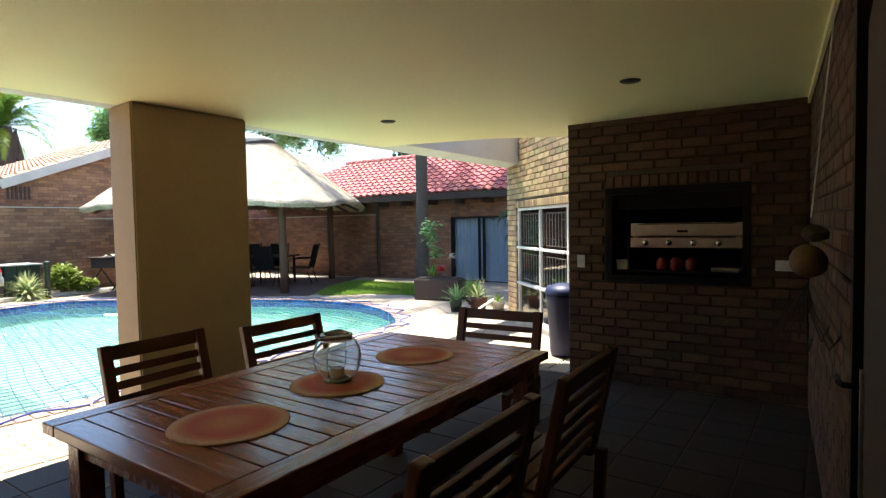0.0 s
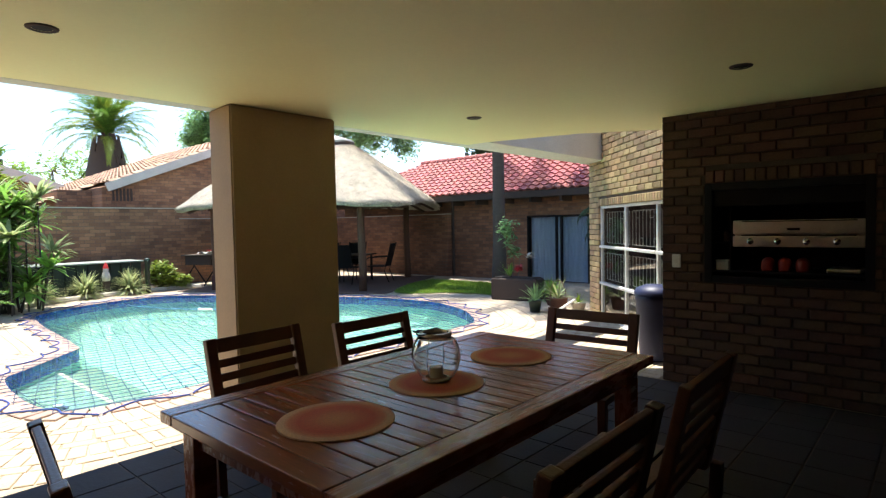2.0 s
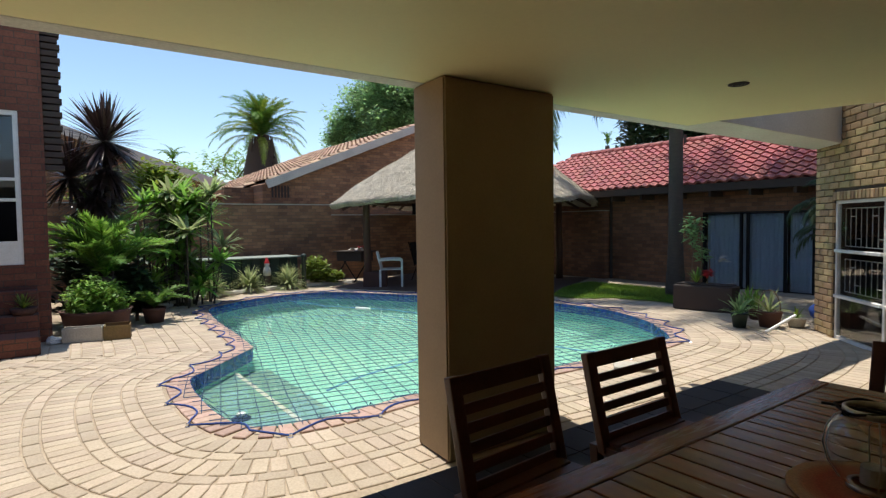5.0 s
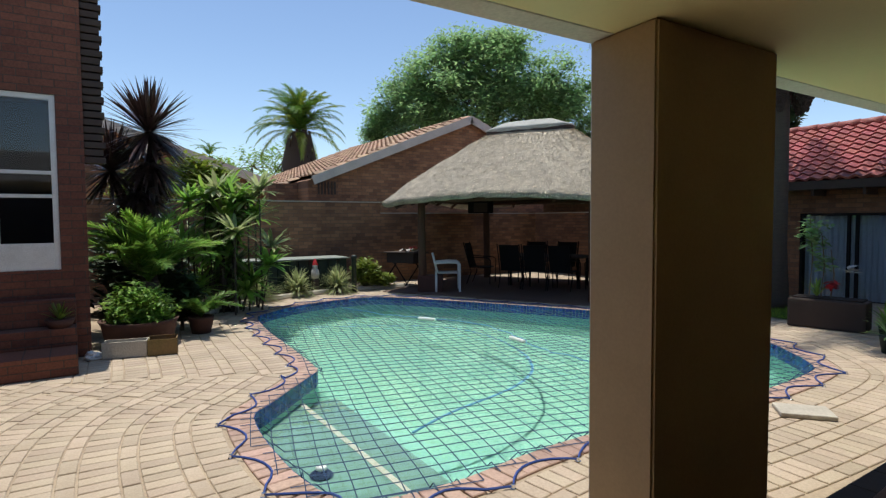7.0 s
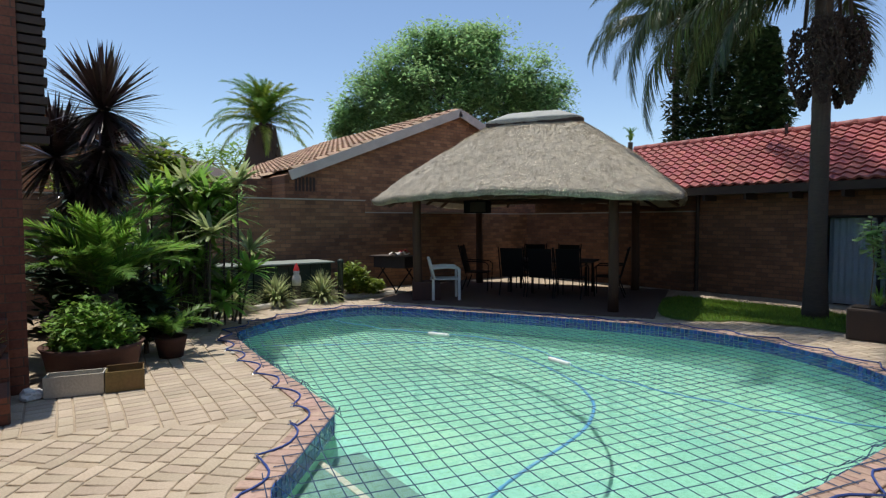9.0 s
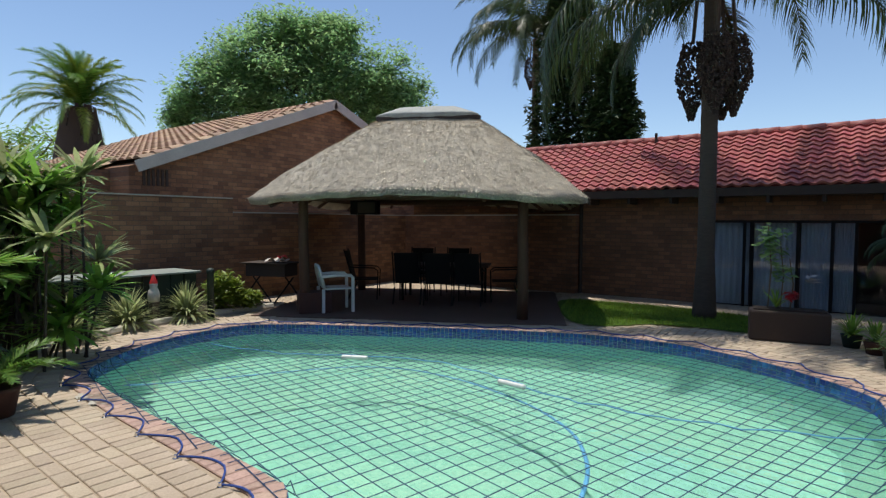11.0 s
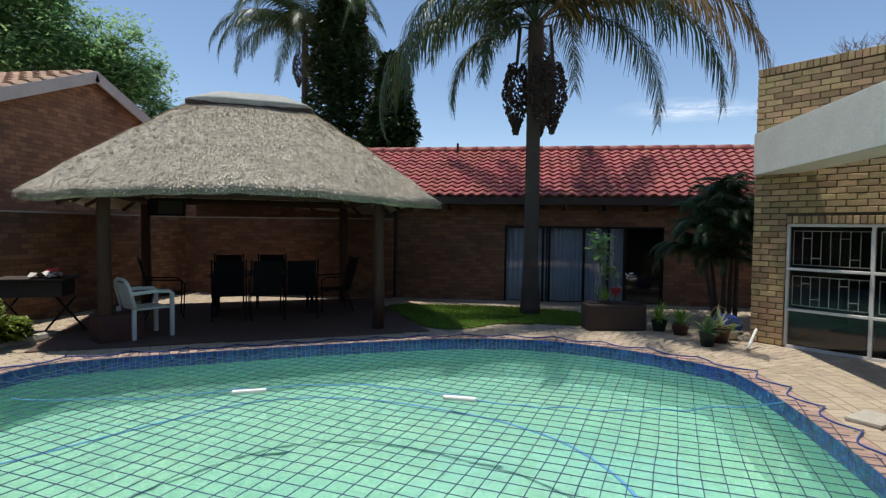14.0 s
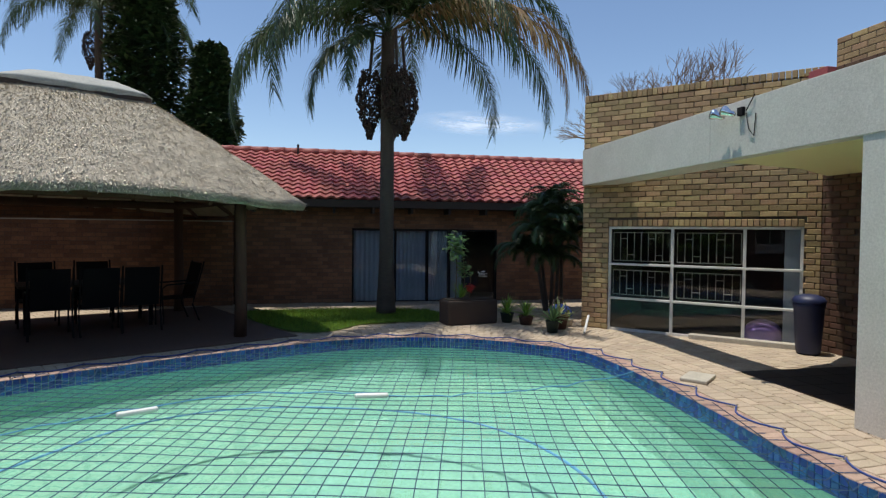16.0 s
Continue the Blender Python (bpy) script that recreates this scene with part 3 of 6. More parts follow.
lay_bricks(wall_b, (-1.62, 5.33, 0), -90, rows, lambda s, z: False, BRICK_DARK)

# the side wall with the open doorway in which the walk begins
side = structure("wall_side", boxes(((0, 0.012, 0), (2.9, 0.22, CEIL)), m=pose(0.36, 4.37, 0, 0, 0, -86.0)), MORTAR, "brown face brick side wall of the patio, darkened for shade", "wall")
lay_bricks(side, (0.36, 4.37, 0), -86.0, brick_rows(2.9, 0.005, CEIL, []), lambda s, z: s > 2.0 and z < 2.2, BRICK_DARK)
structure("cornice", boxes(((0, -0.03, CEIL - 0.05), (2.9, -0.012, CEIL - 0.002)), m=pose(0.36, 4.37, 0, 0, 0, -86.0)), CEILING, "narrow cream cornice strip above the side wall", "trim")
door = thing("door_1", "dark wooden door standing open at the patio doorway", "door", kind="structure")
part("door_leaf", boxes(((0.585, 0.42, 0.02), (0.63, 1.36, 2.1)), bevel=0.004), DARKWOOD, door)
part("door_jamb", boxes(((0.555, 1.365, 0.0), (0.68, 1.475, CEIL - 0.002)), bevel=0.004), BLACK, door)
bm = bmesh.new()
tube(bm, [(0.58, 1.3, 0.97), (0.53, 1.3, 0.97), (0.52, 1.33, 0.97), (0.515, 1.43, 0.965)], 0.01, 8)
part("door_handle", bm, BLACK, door, "black lever door handle")
part("lock_plate", boxes(((0.574, 1.27, 0.62), (0.584, 1.33, 1.02)), bevel=0.002), STEEL, door, "worn metal lock plate")
structure("wall_back", boxes(((0.8, -3.3, 0), (0.98, -1.75, CEIL)), ((0.8, -1.75, 2.16), (0.98, 1.47, CEIL)), ((2.4, -3.3, 0), (2.6, 4.37, CEIL)), ((0.6, 4.385, 0), (2.6, 4.6, CEIL))), MORTAR, "brick wall and room beyond the patio doorway", "wall")
structure("wall_south", boxes(((-10.1, -3.5, 0), (2.6, -3.3, 3.0))), HOUSE_BRICK_X, "red brown brick house wall beside the paving", "wall")

# diagonal wall with the steel window
UX = Vector((0.7071, -0.7071, 0))
W0 = Vector((-3.74, 7.37, 0)) - UX * 0.44


def on_wall(s, d, z):
    """s along the diagonal wall from its corner, d inwards."""
    return W0 + UX * s + Vector((0.7071, 0.7071, 0)) * d + Vector((0, 0, z))


WALLM = pose(W0.x, W0.y, 0, 0, 0, -45)
WIN = (0.44, 3.22, 0.0, 1.73)
TOP = 3.95
wall_w = structure("wall_window", boxes(((0.006, 0.012, -0.1), (0.44, 0.22, TOP - 0.12)), ((3.22, 0.012, -0.1), (3.42, 0.22, TOP - 0.12)), ((0.44, 0.012, 1.73), (3.22, 0.22, TOP - 0.12)), ((0.012, 0.22, -0.1), (0.22, 2.2, TOP - 0.12)), m=WALLM), MORTAR, "sunlit tan face brick wall with a wide steel window", "wall")
rows = brick_rows(3.42, -0.075, TOP - 0.11, [(0.44, 3.22, -0.2, 1.73 + 0.112)])
lay_bricks(wall_w, (W0.x, W0.y, 0), -45, rows, lambda s, z: 0.0 < z < 2.5)
for i in range(35):
    ob = new("brick", brick_mesh(0.07, 0.103, 0.1, BRICK))
    ob.parent = wall_w
    ob.matrix_world = WALLM @ pose(0.44 + 0.04 + i * 0.0795, 0.04, 1.787)
for i in range(43):
    ob = new("brick", brick_mesh(0.07, 0.107, 0.12, BRICK))
    ob.parent = wall_w
    ob.matrix_world = WALLM @ pose(0.035 + i * 0.0795, 0.05, TOP - 0.05 + 0.008 * noise.noise((i, 0, 5)))
lay_bricks(wall_w, tuple(WALLM @ Vector((0.0, 2.2, 0))), -135, brick_rows(2.2, -0.075, TOP - 0.11, []), lambda s, z: False)

win = thing("window_1", "white steel window with nine panes and burglar bars", "window", kind="structure")
COLS, BARS = [0.44, 1.455, 2.475, 3.22], [0.0, 0.53, 1.1, 1.73]
items = [((s - 0.022, 0.03, 0.0), (s + 0.022, 0.075, 1.73)) for s in COLS[1:-1]] + [((0.44, 0.03, 0.0), (0.48, 0.08, 1.73)), ((3.18, 0.03, 0.0), (3.22, 0.08, 1.73)), ((0.44, 0.03, 1.69), (3.22, 0.08, 1.73)), ((0.44, 0.03, -0.02), (3.22, 0.08, 0.03))]
part("window_frame", boxes(*items, bevel=0.004, m=WALLM), FRAME, win)
for i in range(3):
    for z in BARS[1:-1]:
        part("glazing_bar", boxes(((COLS[i] + 0.02, 0.0, z - 0.016), (COLS[i + 1] - 0.02, 0.06, z + 0.02)), bevel=0.005, m=WALLM), FRAME, win)
    for j in range(3):
        p = part("pane", boxes(((COLS[i] + 0.01, 0.05, BARS[j] + 0.01), (COLS[i + 1] - 0.01, 0.055, BARS[j + 1] - 0.01)), m=WALLM), GLASS, win)
        p.visible_shadow = False
for i in range(2):
    for j in (1, 2):
        a, b, c, d = COLS[i] + 0.06, COLS[i + 1] - 0.05, BARS[j] + 0.06, BARS[j + 1] - 0.1
        bm = bmesh.new()
        for z in (c, d):
            tube(bm, [(a, 0.12, z), (b, 0.12, z)], 0.006, 5)
        n = 9
        for k in range(n):
            s = a + (b - a) * k / (n - 1)
            tube(bm, [(s, 0.12, c), (s, 0.12, d)], 0.006, 5)
        for k in (1, 5):
            s0, s1, s2 = (a + (b - a) * q / (n - 1) for q in (k, k + 1, k + 2))
            tube(bm, [(s0, 0.12, d - 0.1), (s1, 0.12, d - 0.1)], 0.006, 5)
            tube(bm, [(s1, 0.12, c + 0.1), (s2, 0.12, c + 0.1)], 0.006, 5)
        bmesh.ops.transform(bm, matrix=WALLM, verts=bm.verts[:])
        part("burglar_bar", bm, BURGLAR, win, "cream steel burglar bars")
part("curtain", boxes(((2.98, 0.2, 0.02), (3.2, 0.24, 1.7)), m=WALLM), CURTAIN, win, "pale curtain drawn aside")
# Lining behind the panes; its dimness is in the colour.
structure("room_lining", boxes(((0.22, 3.0, -0.05), (4.6, 3.1, 2.6)), ((0.26, 0.085, -0.1), (3.45, 3.0, 0.004)), ((0.22, 0.23, 2.4), (4.6, 3.0, 2.5)), ((3.45, 0.23, -0.2), (3.55, 3.0, 2.5)), ((0.225, 0.23, -0.2), (0.26, 3.0, 2.5)), m=WALLM), DARK_ROOM, "room behind the window, coloured near black for its dimness", "room")
structure("threshold_slab", boxes(((1.75, -0.16, -0.01), (3.3, 0.0, 0.07)), bevel=0.01, m=WALLM), CONCRETE, "pale concrete ledge under the window", "ledge")

# chimney over the barbecue
chim = thing("chimney", "tan brick chimney above the barbecue with a red flashing", "chimney", kind="structure")
part("stack", boxes(((-1.42, 4.62, 2.6), (0.1, 5.3, 4.3))), MORTAR, chim)
lay_bricks(chim, (-1.42, 5.3, 0), -90, brick_rows(0.68, 2.75, 4.38, []), lambda s, z: False)
lay_bricks(chim, (-1.42, 4.61, 0), 0, brick_rows(1.52, 2.75, 4.38, []), lambda s, z: False)
part("flashing", boxes(((-1.78, 5.1, 3.55), (-1.44, 5.5, 3.9)), bevel=0.01), REDTILE, chim, "red painted metal flashing")
structure("roof_slab", boxes(((-1.6, 4.62, 2.63), (2.6, 9.0, 2.75))), CONCRETE, "flat roof behind the brick parapet", "roof")

# flood lamps on the fascia
lamp = thing("flood_lamp", "twin outdoor flood lamps on the fascia beam", "lamp")
part("mount", boxes(((-4.13, 3.82, 2.86), (-4.09, 3.9, 2.95)), bevel=0.006), BLACK, lamp)
for dy in (-0.03, 0.14):
    bm = lathe([(0.015, -0.07), (0.03, -0.05), (0.03, -0.01), (0.06, 0.05), (0.058, 0.075), (0.0, 0.078)], 16)
    bmesh.ops.transform(bm, matrix=pose(-4.2, 3.96 + dy, 2.9, -65, 0, 30 + 40 * dy), verts=bm.verts[:])
    part("lamp_head", bm, CHROME, lamp, "silver lamp head", True)
bm = bmesh.new()
tube(bm, [(-4.1, 3.8, 2.9), (-4.11, 3.72, 2.98), (-4.1, 3.68, 3.05)], 0.006, 6)
tube(bm, [(-4.1, 3.8, 2.88), (-4.11, 3.74, 2.7), (-4.1, 3.68, 2.62), (-4.1, 3.66, 2.85)], 0.005, 6)
part("cable", bm, BLACK, lamp)

# downlights
for x, y in ((-2.8, 3.08), (-0.62, 2.98), (-2.78, -0.13), (-0.62, -0.1)):
    dl = thing("downlight", "small recessed ceiling downlight, switched off", "downlight", "patio downlights")
    part("rim", lathe([(0.042, -0.004), (0.055, -0.009), (0.066, -0.005), (0.068, 0.0)], 24, (x, y, CEIL)), DARKWOOD, dl, "dark bronze rim", True)
    part("bulb", lathe([(0.0, -0.003), (0.042, -0.003)], 20, (x, y, CEIL)), BLACK, dl, "dark recessed bulb")

# ---- built-in barbecue ----
braai = thing("built_in_barbecue", "dark steel built-in barbecue with a gas grill and shelf", "barbecue")
part("surround", boxes(((-1.25, 4.355, 0.94), (-1.19, 4.44, 1.8)), ((-0.11, 4.355, 0.94), (-0.05, 4.44, 1.8)), ((-1.19, 4.355, 1.74), (-0.11, 4.44, 1.8)), ((-1.19, 4.355, 0.94), (-0.11, 4.44, 1.0)), bevel=0.004), BLACK, braai, "black steel surround")
for lo, hi in (((-1.25, 4.98, 0.9), (-0.05, 5.02, 1.85)), ((-1.27, 4.45, 0.9), (-1.25, 5.0, 1.85)), ((-0.05, 4.45, 0.9), (-0.03, 5.0, 1.85)), ((-1.25, 4.45, 1.8), (-0.05, 5.0, 1.83)), ((-1.25, 4.45, 0.92), (-0.05, 5.0, 0.94))):
    part("firebox_panel", boxes((lo, hi)), SOOT, braai, "sooty firebox panel")
part("hood", boxes(((-1.19, 4.42, 1.6), (-0.11, 4.45, 1.74)), bevel=0.004), BLACK, braai, "dark sheet metal hood")
grill = part("gas_grill", boxes(((-1.02, 4.36, 1.36), (-0.11, 4.42, 1.475)), ((-1.02, 4.35, 1.255), (-0.11, 4.42, 1.345)), ((-1.02, 4.42, 1.255), (-0.11, 4.85, 1.46)), bevel=0.006), STEEL, braai, "brushed steel gas grill")
part("handle_slot", boxes(((-0.95, 4.352, 1.462), (-0.16, 4.362, 1.47)), ((-0.95, 4.345, 1.347), (-0.16, 4.36, 1.355))), BLACK, grill)
part("badge", boxes(((-0.62, 4.354, 1.39), (-0.53, 4.362, 1.41))), BLACK, grill)
for i in range(4):
    bm = lathe([(0.0, 0.03), (0.016, 0.03), (0.018, 0.008), (0.026, 0.006), (0.027, 0.0)], 18)
    bmesh.ops.transform(bm, matrix=pose(-0.885 + i * 0.2, 4.35, 1.3, 90), verts=bm.verts[:])
    part("knob", bm, CHROME, grill, "chrome gas knob", True)
part("shelf", boxes(((-1.19, 4.4, 1.03), (-0.11, 4.95, 1.045))), BLACK, braai)
part("side_shelf", boxes(((-1.18, 4.42, 1.28), (-1.06, 4.9, 1.29)), ((-1.06, 4.41, 1.045), (-1.05, 4.9, 1.6))), BLACK, braai)
for x in (-0.78, -0.66, -0.53):
    pot = thing("enamel_tin", "red enamel tin on the barbecue shelf", "tin", "tins on the barbecue shelf")
    part("tin_body", lathe([(0.0, 0.0), (0.045, 0.0), (0.052, 0.02), (0.052, 0.075), (0.04, 0.1), (0.02, 0.115), (0.0, 0.12)], 18, (x, 4.5, 1.046)), REDTIN, pot, "", True)
tub = thing("plastic_tub", "white plastic tub on the barbecue shelf", "tub")
part("tub_body", boxes(((-1.175, 4.43, 1.046), (-1.075, 4.53, 1.12)), bevel=0.008), WHITE, tub)
part("tub_lid", boxes(((-1.18, 4.425, 1.121), (-1.07, 4.535, 1.135)), bevel=0.004), WHITE, tub)
tray = thing("roasting_tray", "dull metal tray on the barbecue shelf", "tray")
part("tray_body", boxes(((-0.36, 4.42, 1.046), (-0.14, 4.7, 1.085)), bevel=0.012), STEEL, tray)
jarx = thing("glass_jar", "small glass jar on the barbecue side shelf", "jar")
part("jar_body", lathe([(0.0, 0.0), (0.035, 0.0), (0.04, 0.02), (0.04, 0.09), (0.03, 0.1)], 16, (-1.12, 4.48, 1.291)), JAR, jarx, "", True)
for x, z, w, h, nm in ((-1.49, 1.12, 0.075, 0.12, "light_switch"), (0.19, 1.12, 0.13, 0.085, "power_socket")):
    sw = thing(nm, "white plastic %s on the brick wall" % nm.replace("_", " "), nm.split("_")[1])
    part("plate", boxes(((x - w / 2, 4.345, z - h / 2), (x + w / 2, 4.362, z + h / 2)), bevel=0.004), WHITE, sw)
    part("rocker", boxes(((x - 0.012, 4.337, z - 0.022), (x + 0.012, 4.346, z + 0.022)), bevel=0.003), FRAME, sw)
# weaver nest ornament and dangling twigs on the side wall
nest = thing("woven_nest", "round woven grass nest hanging on the side wall", "ornament")
bm = bmesh.new()
bmesh.ops.create_icosphere(bm, subdivisions=3, radius=0.066)
for v in bm.verts:
    v.co *= 1 + 0.12 * noise.noise(v.co * 9) + 0.05 * noise.noise(v.co * 40)
    v.co += Vector((0.42, 1.75, 1.33))
part("nest_ball", bm, PALMDRY, nest, "", True)
bm = bmesh.new()
bmesh.ops.create_icosphere(bm, subdivisions=2, radius=0.05)
for v in bm.verts:
    v.co *= 1 + 0.3 * noise.noise(v.co * 14)
    v.co.z *= 0.7
    v.co += Vector((0.44, 1.75, 1.44))
part("nest_top", bm, BARK, nest)
bm = bmesh.new()
for k in range(9):
    a = k * 0.7
    tube(bm, [(0.42, 1.75, 1.24), (0.4 + 0.05 * math.sin(a), 1.75 + 0.05 * math.cos(a), 1.12), (0.39 + 0.12 * math.sin(a), 1.75 + 0.13 * math.cos(a), 1.0), (0.39 + 0.16 * math.sin(a), 1.75 + 0.18 * math.cos(a), 1.06)], 0.003, 4)
part("straw_tail", bm, BARK, nest)
bm = bmesh.new()
tube(bm, [(0.5, 1.75, 2.3), (0.43, 1.75, 1.5)], 0.003, 4)
part("hanging_cord", bm, FRAME, nest)
bin_ = thing("wheelie_bin", "dark blue plastic refuse bin beside the barbecue wall", "bin")
bm = lathe([(0.0, 0.02), (0.19, 0.02), (0.2, 0.05), (0.25, 0.72), (0.262, 0.74), (0.262, 0.78), (0.25, 0.79)], 20)
part("bin_body", bm, BINMAT, bin_, "", True)
bm = lathe([(0.27, 0.79), (0.275, 0.83), (0.24, 0.88), (0.12, 0.92), (0.0, 0.93)], 20)
part("bin_lid", bm, BINMAT, bin_, "", True)
part("bin_base", lathe([(0.0, 0.0), (0.17, 0.0), (0.19, 0.02)], 20), BLACK, bin_)
bin_.matrix_world = pose(-1.98, 5.08, 0) @ Matrix.Diagonal((0.74, 0.74, 0.88, 1))
ball = thing("exercise_ball", "lilac rubber exercise ball on the floor behind the window", "ball")
bm = bmesh.new()
bmesh.ops.create_uvsphere(bm, u_segments=32, v_segments=20, radius=0.27)
bmesh.ops.scale(bm, vec=(1, 1, 0.86), verts=bm.verts[:])
part("ball_skin", bm, BALL, ball, "", True)
ball.matrix_world = Matrix.Translation(on_wall(2.72, 0.33, 0.1))
slab = thing("skimmer_lid", "pale concrete skimmer lid lying on the paving", "lid")
part("lid_plate", boxes(((-0.2, -0.14, 0.0), (0.2, 0.14, 0.035)), bevel=0.01), CONCRETE, slab)
slab.matrix_world = pose(-4.36, 4.12, 0.002, 0, 0, 40)

# Covered floor begins about where the roof's shade does, with that shade in its colour.
floor = thing("patio_floor", "tiled floor of the covered patio, coloured dark for shade", "floor", kind="structure")
part("bed", boxes(((-3.62, -3.3, -0.05), (2.4, 4.37, -0.002))), MORTAR, floor)
vs, fs = [], []
for i in range(18):
    for j in range(23):
        x, y = -3.62 + i * 0.334, -3.3 + j * 0.333
        z, k = 0.004 + 0.0012 * noise.noise((i, j, 3)), len(vs)
        vs += [(x + 0.004, y + 0.004, -0.001), (x + 0.33, y + 0.004, -0.001), (x + 0.33, y + 0.329, -0.001), (x + 0.004, y + 0.329, -0.001)]
        vs += [(x + 0.008, y + 0.008, z), (x + 0.326, y + 0.008, z), (x + 0.326, y + 0.325, z), (x + 0.008, y + 0.325, z)]
        fs += [(k + 4, k + 5, k + 6, k + 7)] + [(k + q, k + (q + 1) % 4, k + 4 + (q + 1) % 4, k + 4 + q) for q in range(4)]
raw("floor_tiles", vs, fs, PATIO_TILE, floor)["kind"] = "stuff"

# ---- dining table and chairs ----
table = thing("dining_table", "red brown varnished slatted wooden patio table", "table")
TX0, TX1, TY0, TY1, TZ = -1.96, -0.8, 0.0, 2.04, 0.78
for x0, x1 in ((TX0, TX0 + 0.1), (TX1 - 0.1, TX1)):
    part("side_rail", boxes(((x0, TY0, TZ - 0.045), (x1, TY1, TZ)), bevel=0.006), WOOD, table)
for y0, y1 in ((TY0, TY0 + 0.1), (TY1 - 0.1, TY1)):
    part("end_rail", boxes(((TX0 + 0.103, y0, TZ - 0.045), (TX1 - 0.103, y1, TZ)), bevel=0.006), WOOD_X, table)
n = 19
pitch = (TY1 - TY0 - 0.2) / n
sm = mesh_of(boxes(((-(TX1 - TX0) / 2 + 0.104, -pitch / 2 + 0.004, -0.02), ((TX1 - TX0) / 2 - 0.104, pitch / 2 - 0.004, 0.0)), bevel=0.004), WOOD_X)
for i in range(n):
    ob = new("slat", sm)
    ob.parent = table
    ob.matrix_world = pose((TX0 + TX1) / 2, TY0 + 0.1 + (i + 0.5) * pitch, TZ - 0.001)
for lo, hi in (((TX0 + 0.08, TY0 + 0.08, TZ - 0.14), (TX0 + 0.11, TY1 - 0.08, TZ - 0.046)), ((TX1 - 0.11, TY0 + 0.08, TZ - 0.14), (TX1 - 0.08, TY1 - 0.08, TZ - 0.046)), ((TX0 + 0.11, TY0 + 0.08, TZ - 0.14), (TX1 - 0.11, TY0 + 0.11, TZ - 0.046)), ((TX0 + 0.11, TY1 - 0.11, TZ - 0.14), (TX1 - 0.11, TY1 - 0.08, TZ - 0.046))):
    part("apron_board", boxes((lo, hi)), WOOD, table)
for x in (TX0 + 0.06, TX1 - 0.15):
    for y in (TY0 + 0.06, TY1 - 0.15):
        part("leg", boxes(((x, y, 0), (x + 0.09, y + 0.09, TZ - 0.046)), bevel=0.005), WOOD, table)

chair = thing("dining_chair", "slatted dark brown wooden patio chair at the table", "chair", "chairs round the table")
# seat faces +y; backrest leans back towards -y
lean = -12
back = [((-0.29, -0.02, 0.0), (-0.235, 0.025, 0.56)), ((0.235, -0.02, 0.0), (0.29, 0.025, 0.56))]
BM = pose(0, -0.24, 0.37, -lean, 0, 0)
for lo, hi in back:
    part("back_post", boxes((lo, hi), bevel=0.008, m=BM), CHAIR_WOOD, chair)
part("top_rail", boxes(((-0.232, -0.012, 0.47), (0.232, 0.016, 0.555)), bevel=0.006, m=BM), CHAIR_WOOD, chair)
for i in range(5):
    z = 0.05 + i * 0.083
    part("back_slat", boxes(((-0.232, -0.008, z), (0.232, 0.012, z + 0.048)), bevel=0.004, m=BM), CHAIR_WOOD, chair)
for i in range(6):
    y = -0.24 + i * 0.082
    part("seat_slat", boxes(((-0.25, y, 0.41), (0.25, y + 0.068, 0.43)), bevel=0.004), CHAIR_WOOD, chair)
for x in (-0.285, 0.24):
    part("front_leg", boxes(((x, 0.22, 0), (x + 0.045, 0.265, 0.409)), bevel=0.005), CHAIR_WOOD, chair)
    part("rear_leg", boxes(((x, -0.3, 0), (x + 0.045, -0.25, 0.42)), bevel=0.005, m=pose(0, 0, 0, 3)), CHAIR_WOOD, chair)
    part("side_rail", boxes(((x + 0.004, -0.25, 0.36), (x + 0.04, 0.22, 0.409))), CHAIR_WOOD, chair)
SIZE = Matrix.Diagonal((1.1, 1, 0.95, 1))
chair.matrix_world = pose(-2.4, 0.89, 0, 0, 0, -86) @ SIZE
for x, y, a, tall in ((-2.43, 1.82, -90, 1.0), (-1.6, 2.62, 184, 1.0), (-0.7, 0.57, 90, 1.09), (-0.7, 1.46, 92, 1.09), (-1.6, -0.1, -8, 1.02)):
    copy_thing(chair, pose(x, y, 0, 0, 0, a) @ SIZE @ Matrix.Diagonal((1, 1, tall, 1)))
for x, y in ((-1.32, 0.37), (-1.36, 0.96), (-1.39, 1.58)):
    mt = thing("place_mat", "round woven orange place mat with pale rings", "place mat", "mats on the table")
    bm = lathe([(0.0, 0.005), (0.2, 0.005), (0.212, 0.004), (0.215, 0.0)], 40)
    part("mat_disc", bm, MATS, mt)
    mt.matrix_world = pose(x, y, TZ + 0.001)
jar = thing("glass_lantern", "round clear glass jar with metal bands and wire rim", "glass jar")
prof = [(0.05, 0.01), (0.075, 0.02), (0.1, 0.06), (0.112, 0.11), (0.105, 0.155), (0.085, 0.19), (0.066, 0.205)]
part("glass_bowl", lathe(prof + [(r - 0.004, z) for r, z in reversed(prof)], 36), JAR, jar, "clear glass bowl", True)
part("base_ring", lathe([(0.0, 0.0), (0.062, 0.0), (0.064, 0.012), (0.05, 0.016)], 30), STEEL, jar, "dull metal foot ring", True)
part("rim", lathe([(0.064, 0.2), (0.074, 0.204), (0.074, 0.218), (0.064, 0.22), (0.062, 0.204)], 30), STEEL, jar, "dull metal rim", True)
for a in range(4):
    bm = bmesh.new()
    tube(bm, [((r + 0.004) * math.cos(a * math.pi / 2 + 0.4), (r + 0.004) * math.sin(a * math.pi / 2 + 0.4), z) for r, z in prof], 0.0022, 5)
    part("metal_band", bm, STEEL, jar)
bm = bmesh.new()
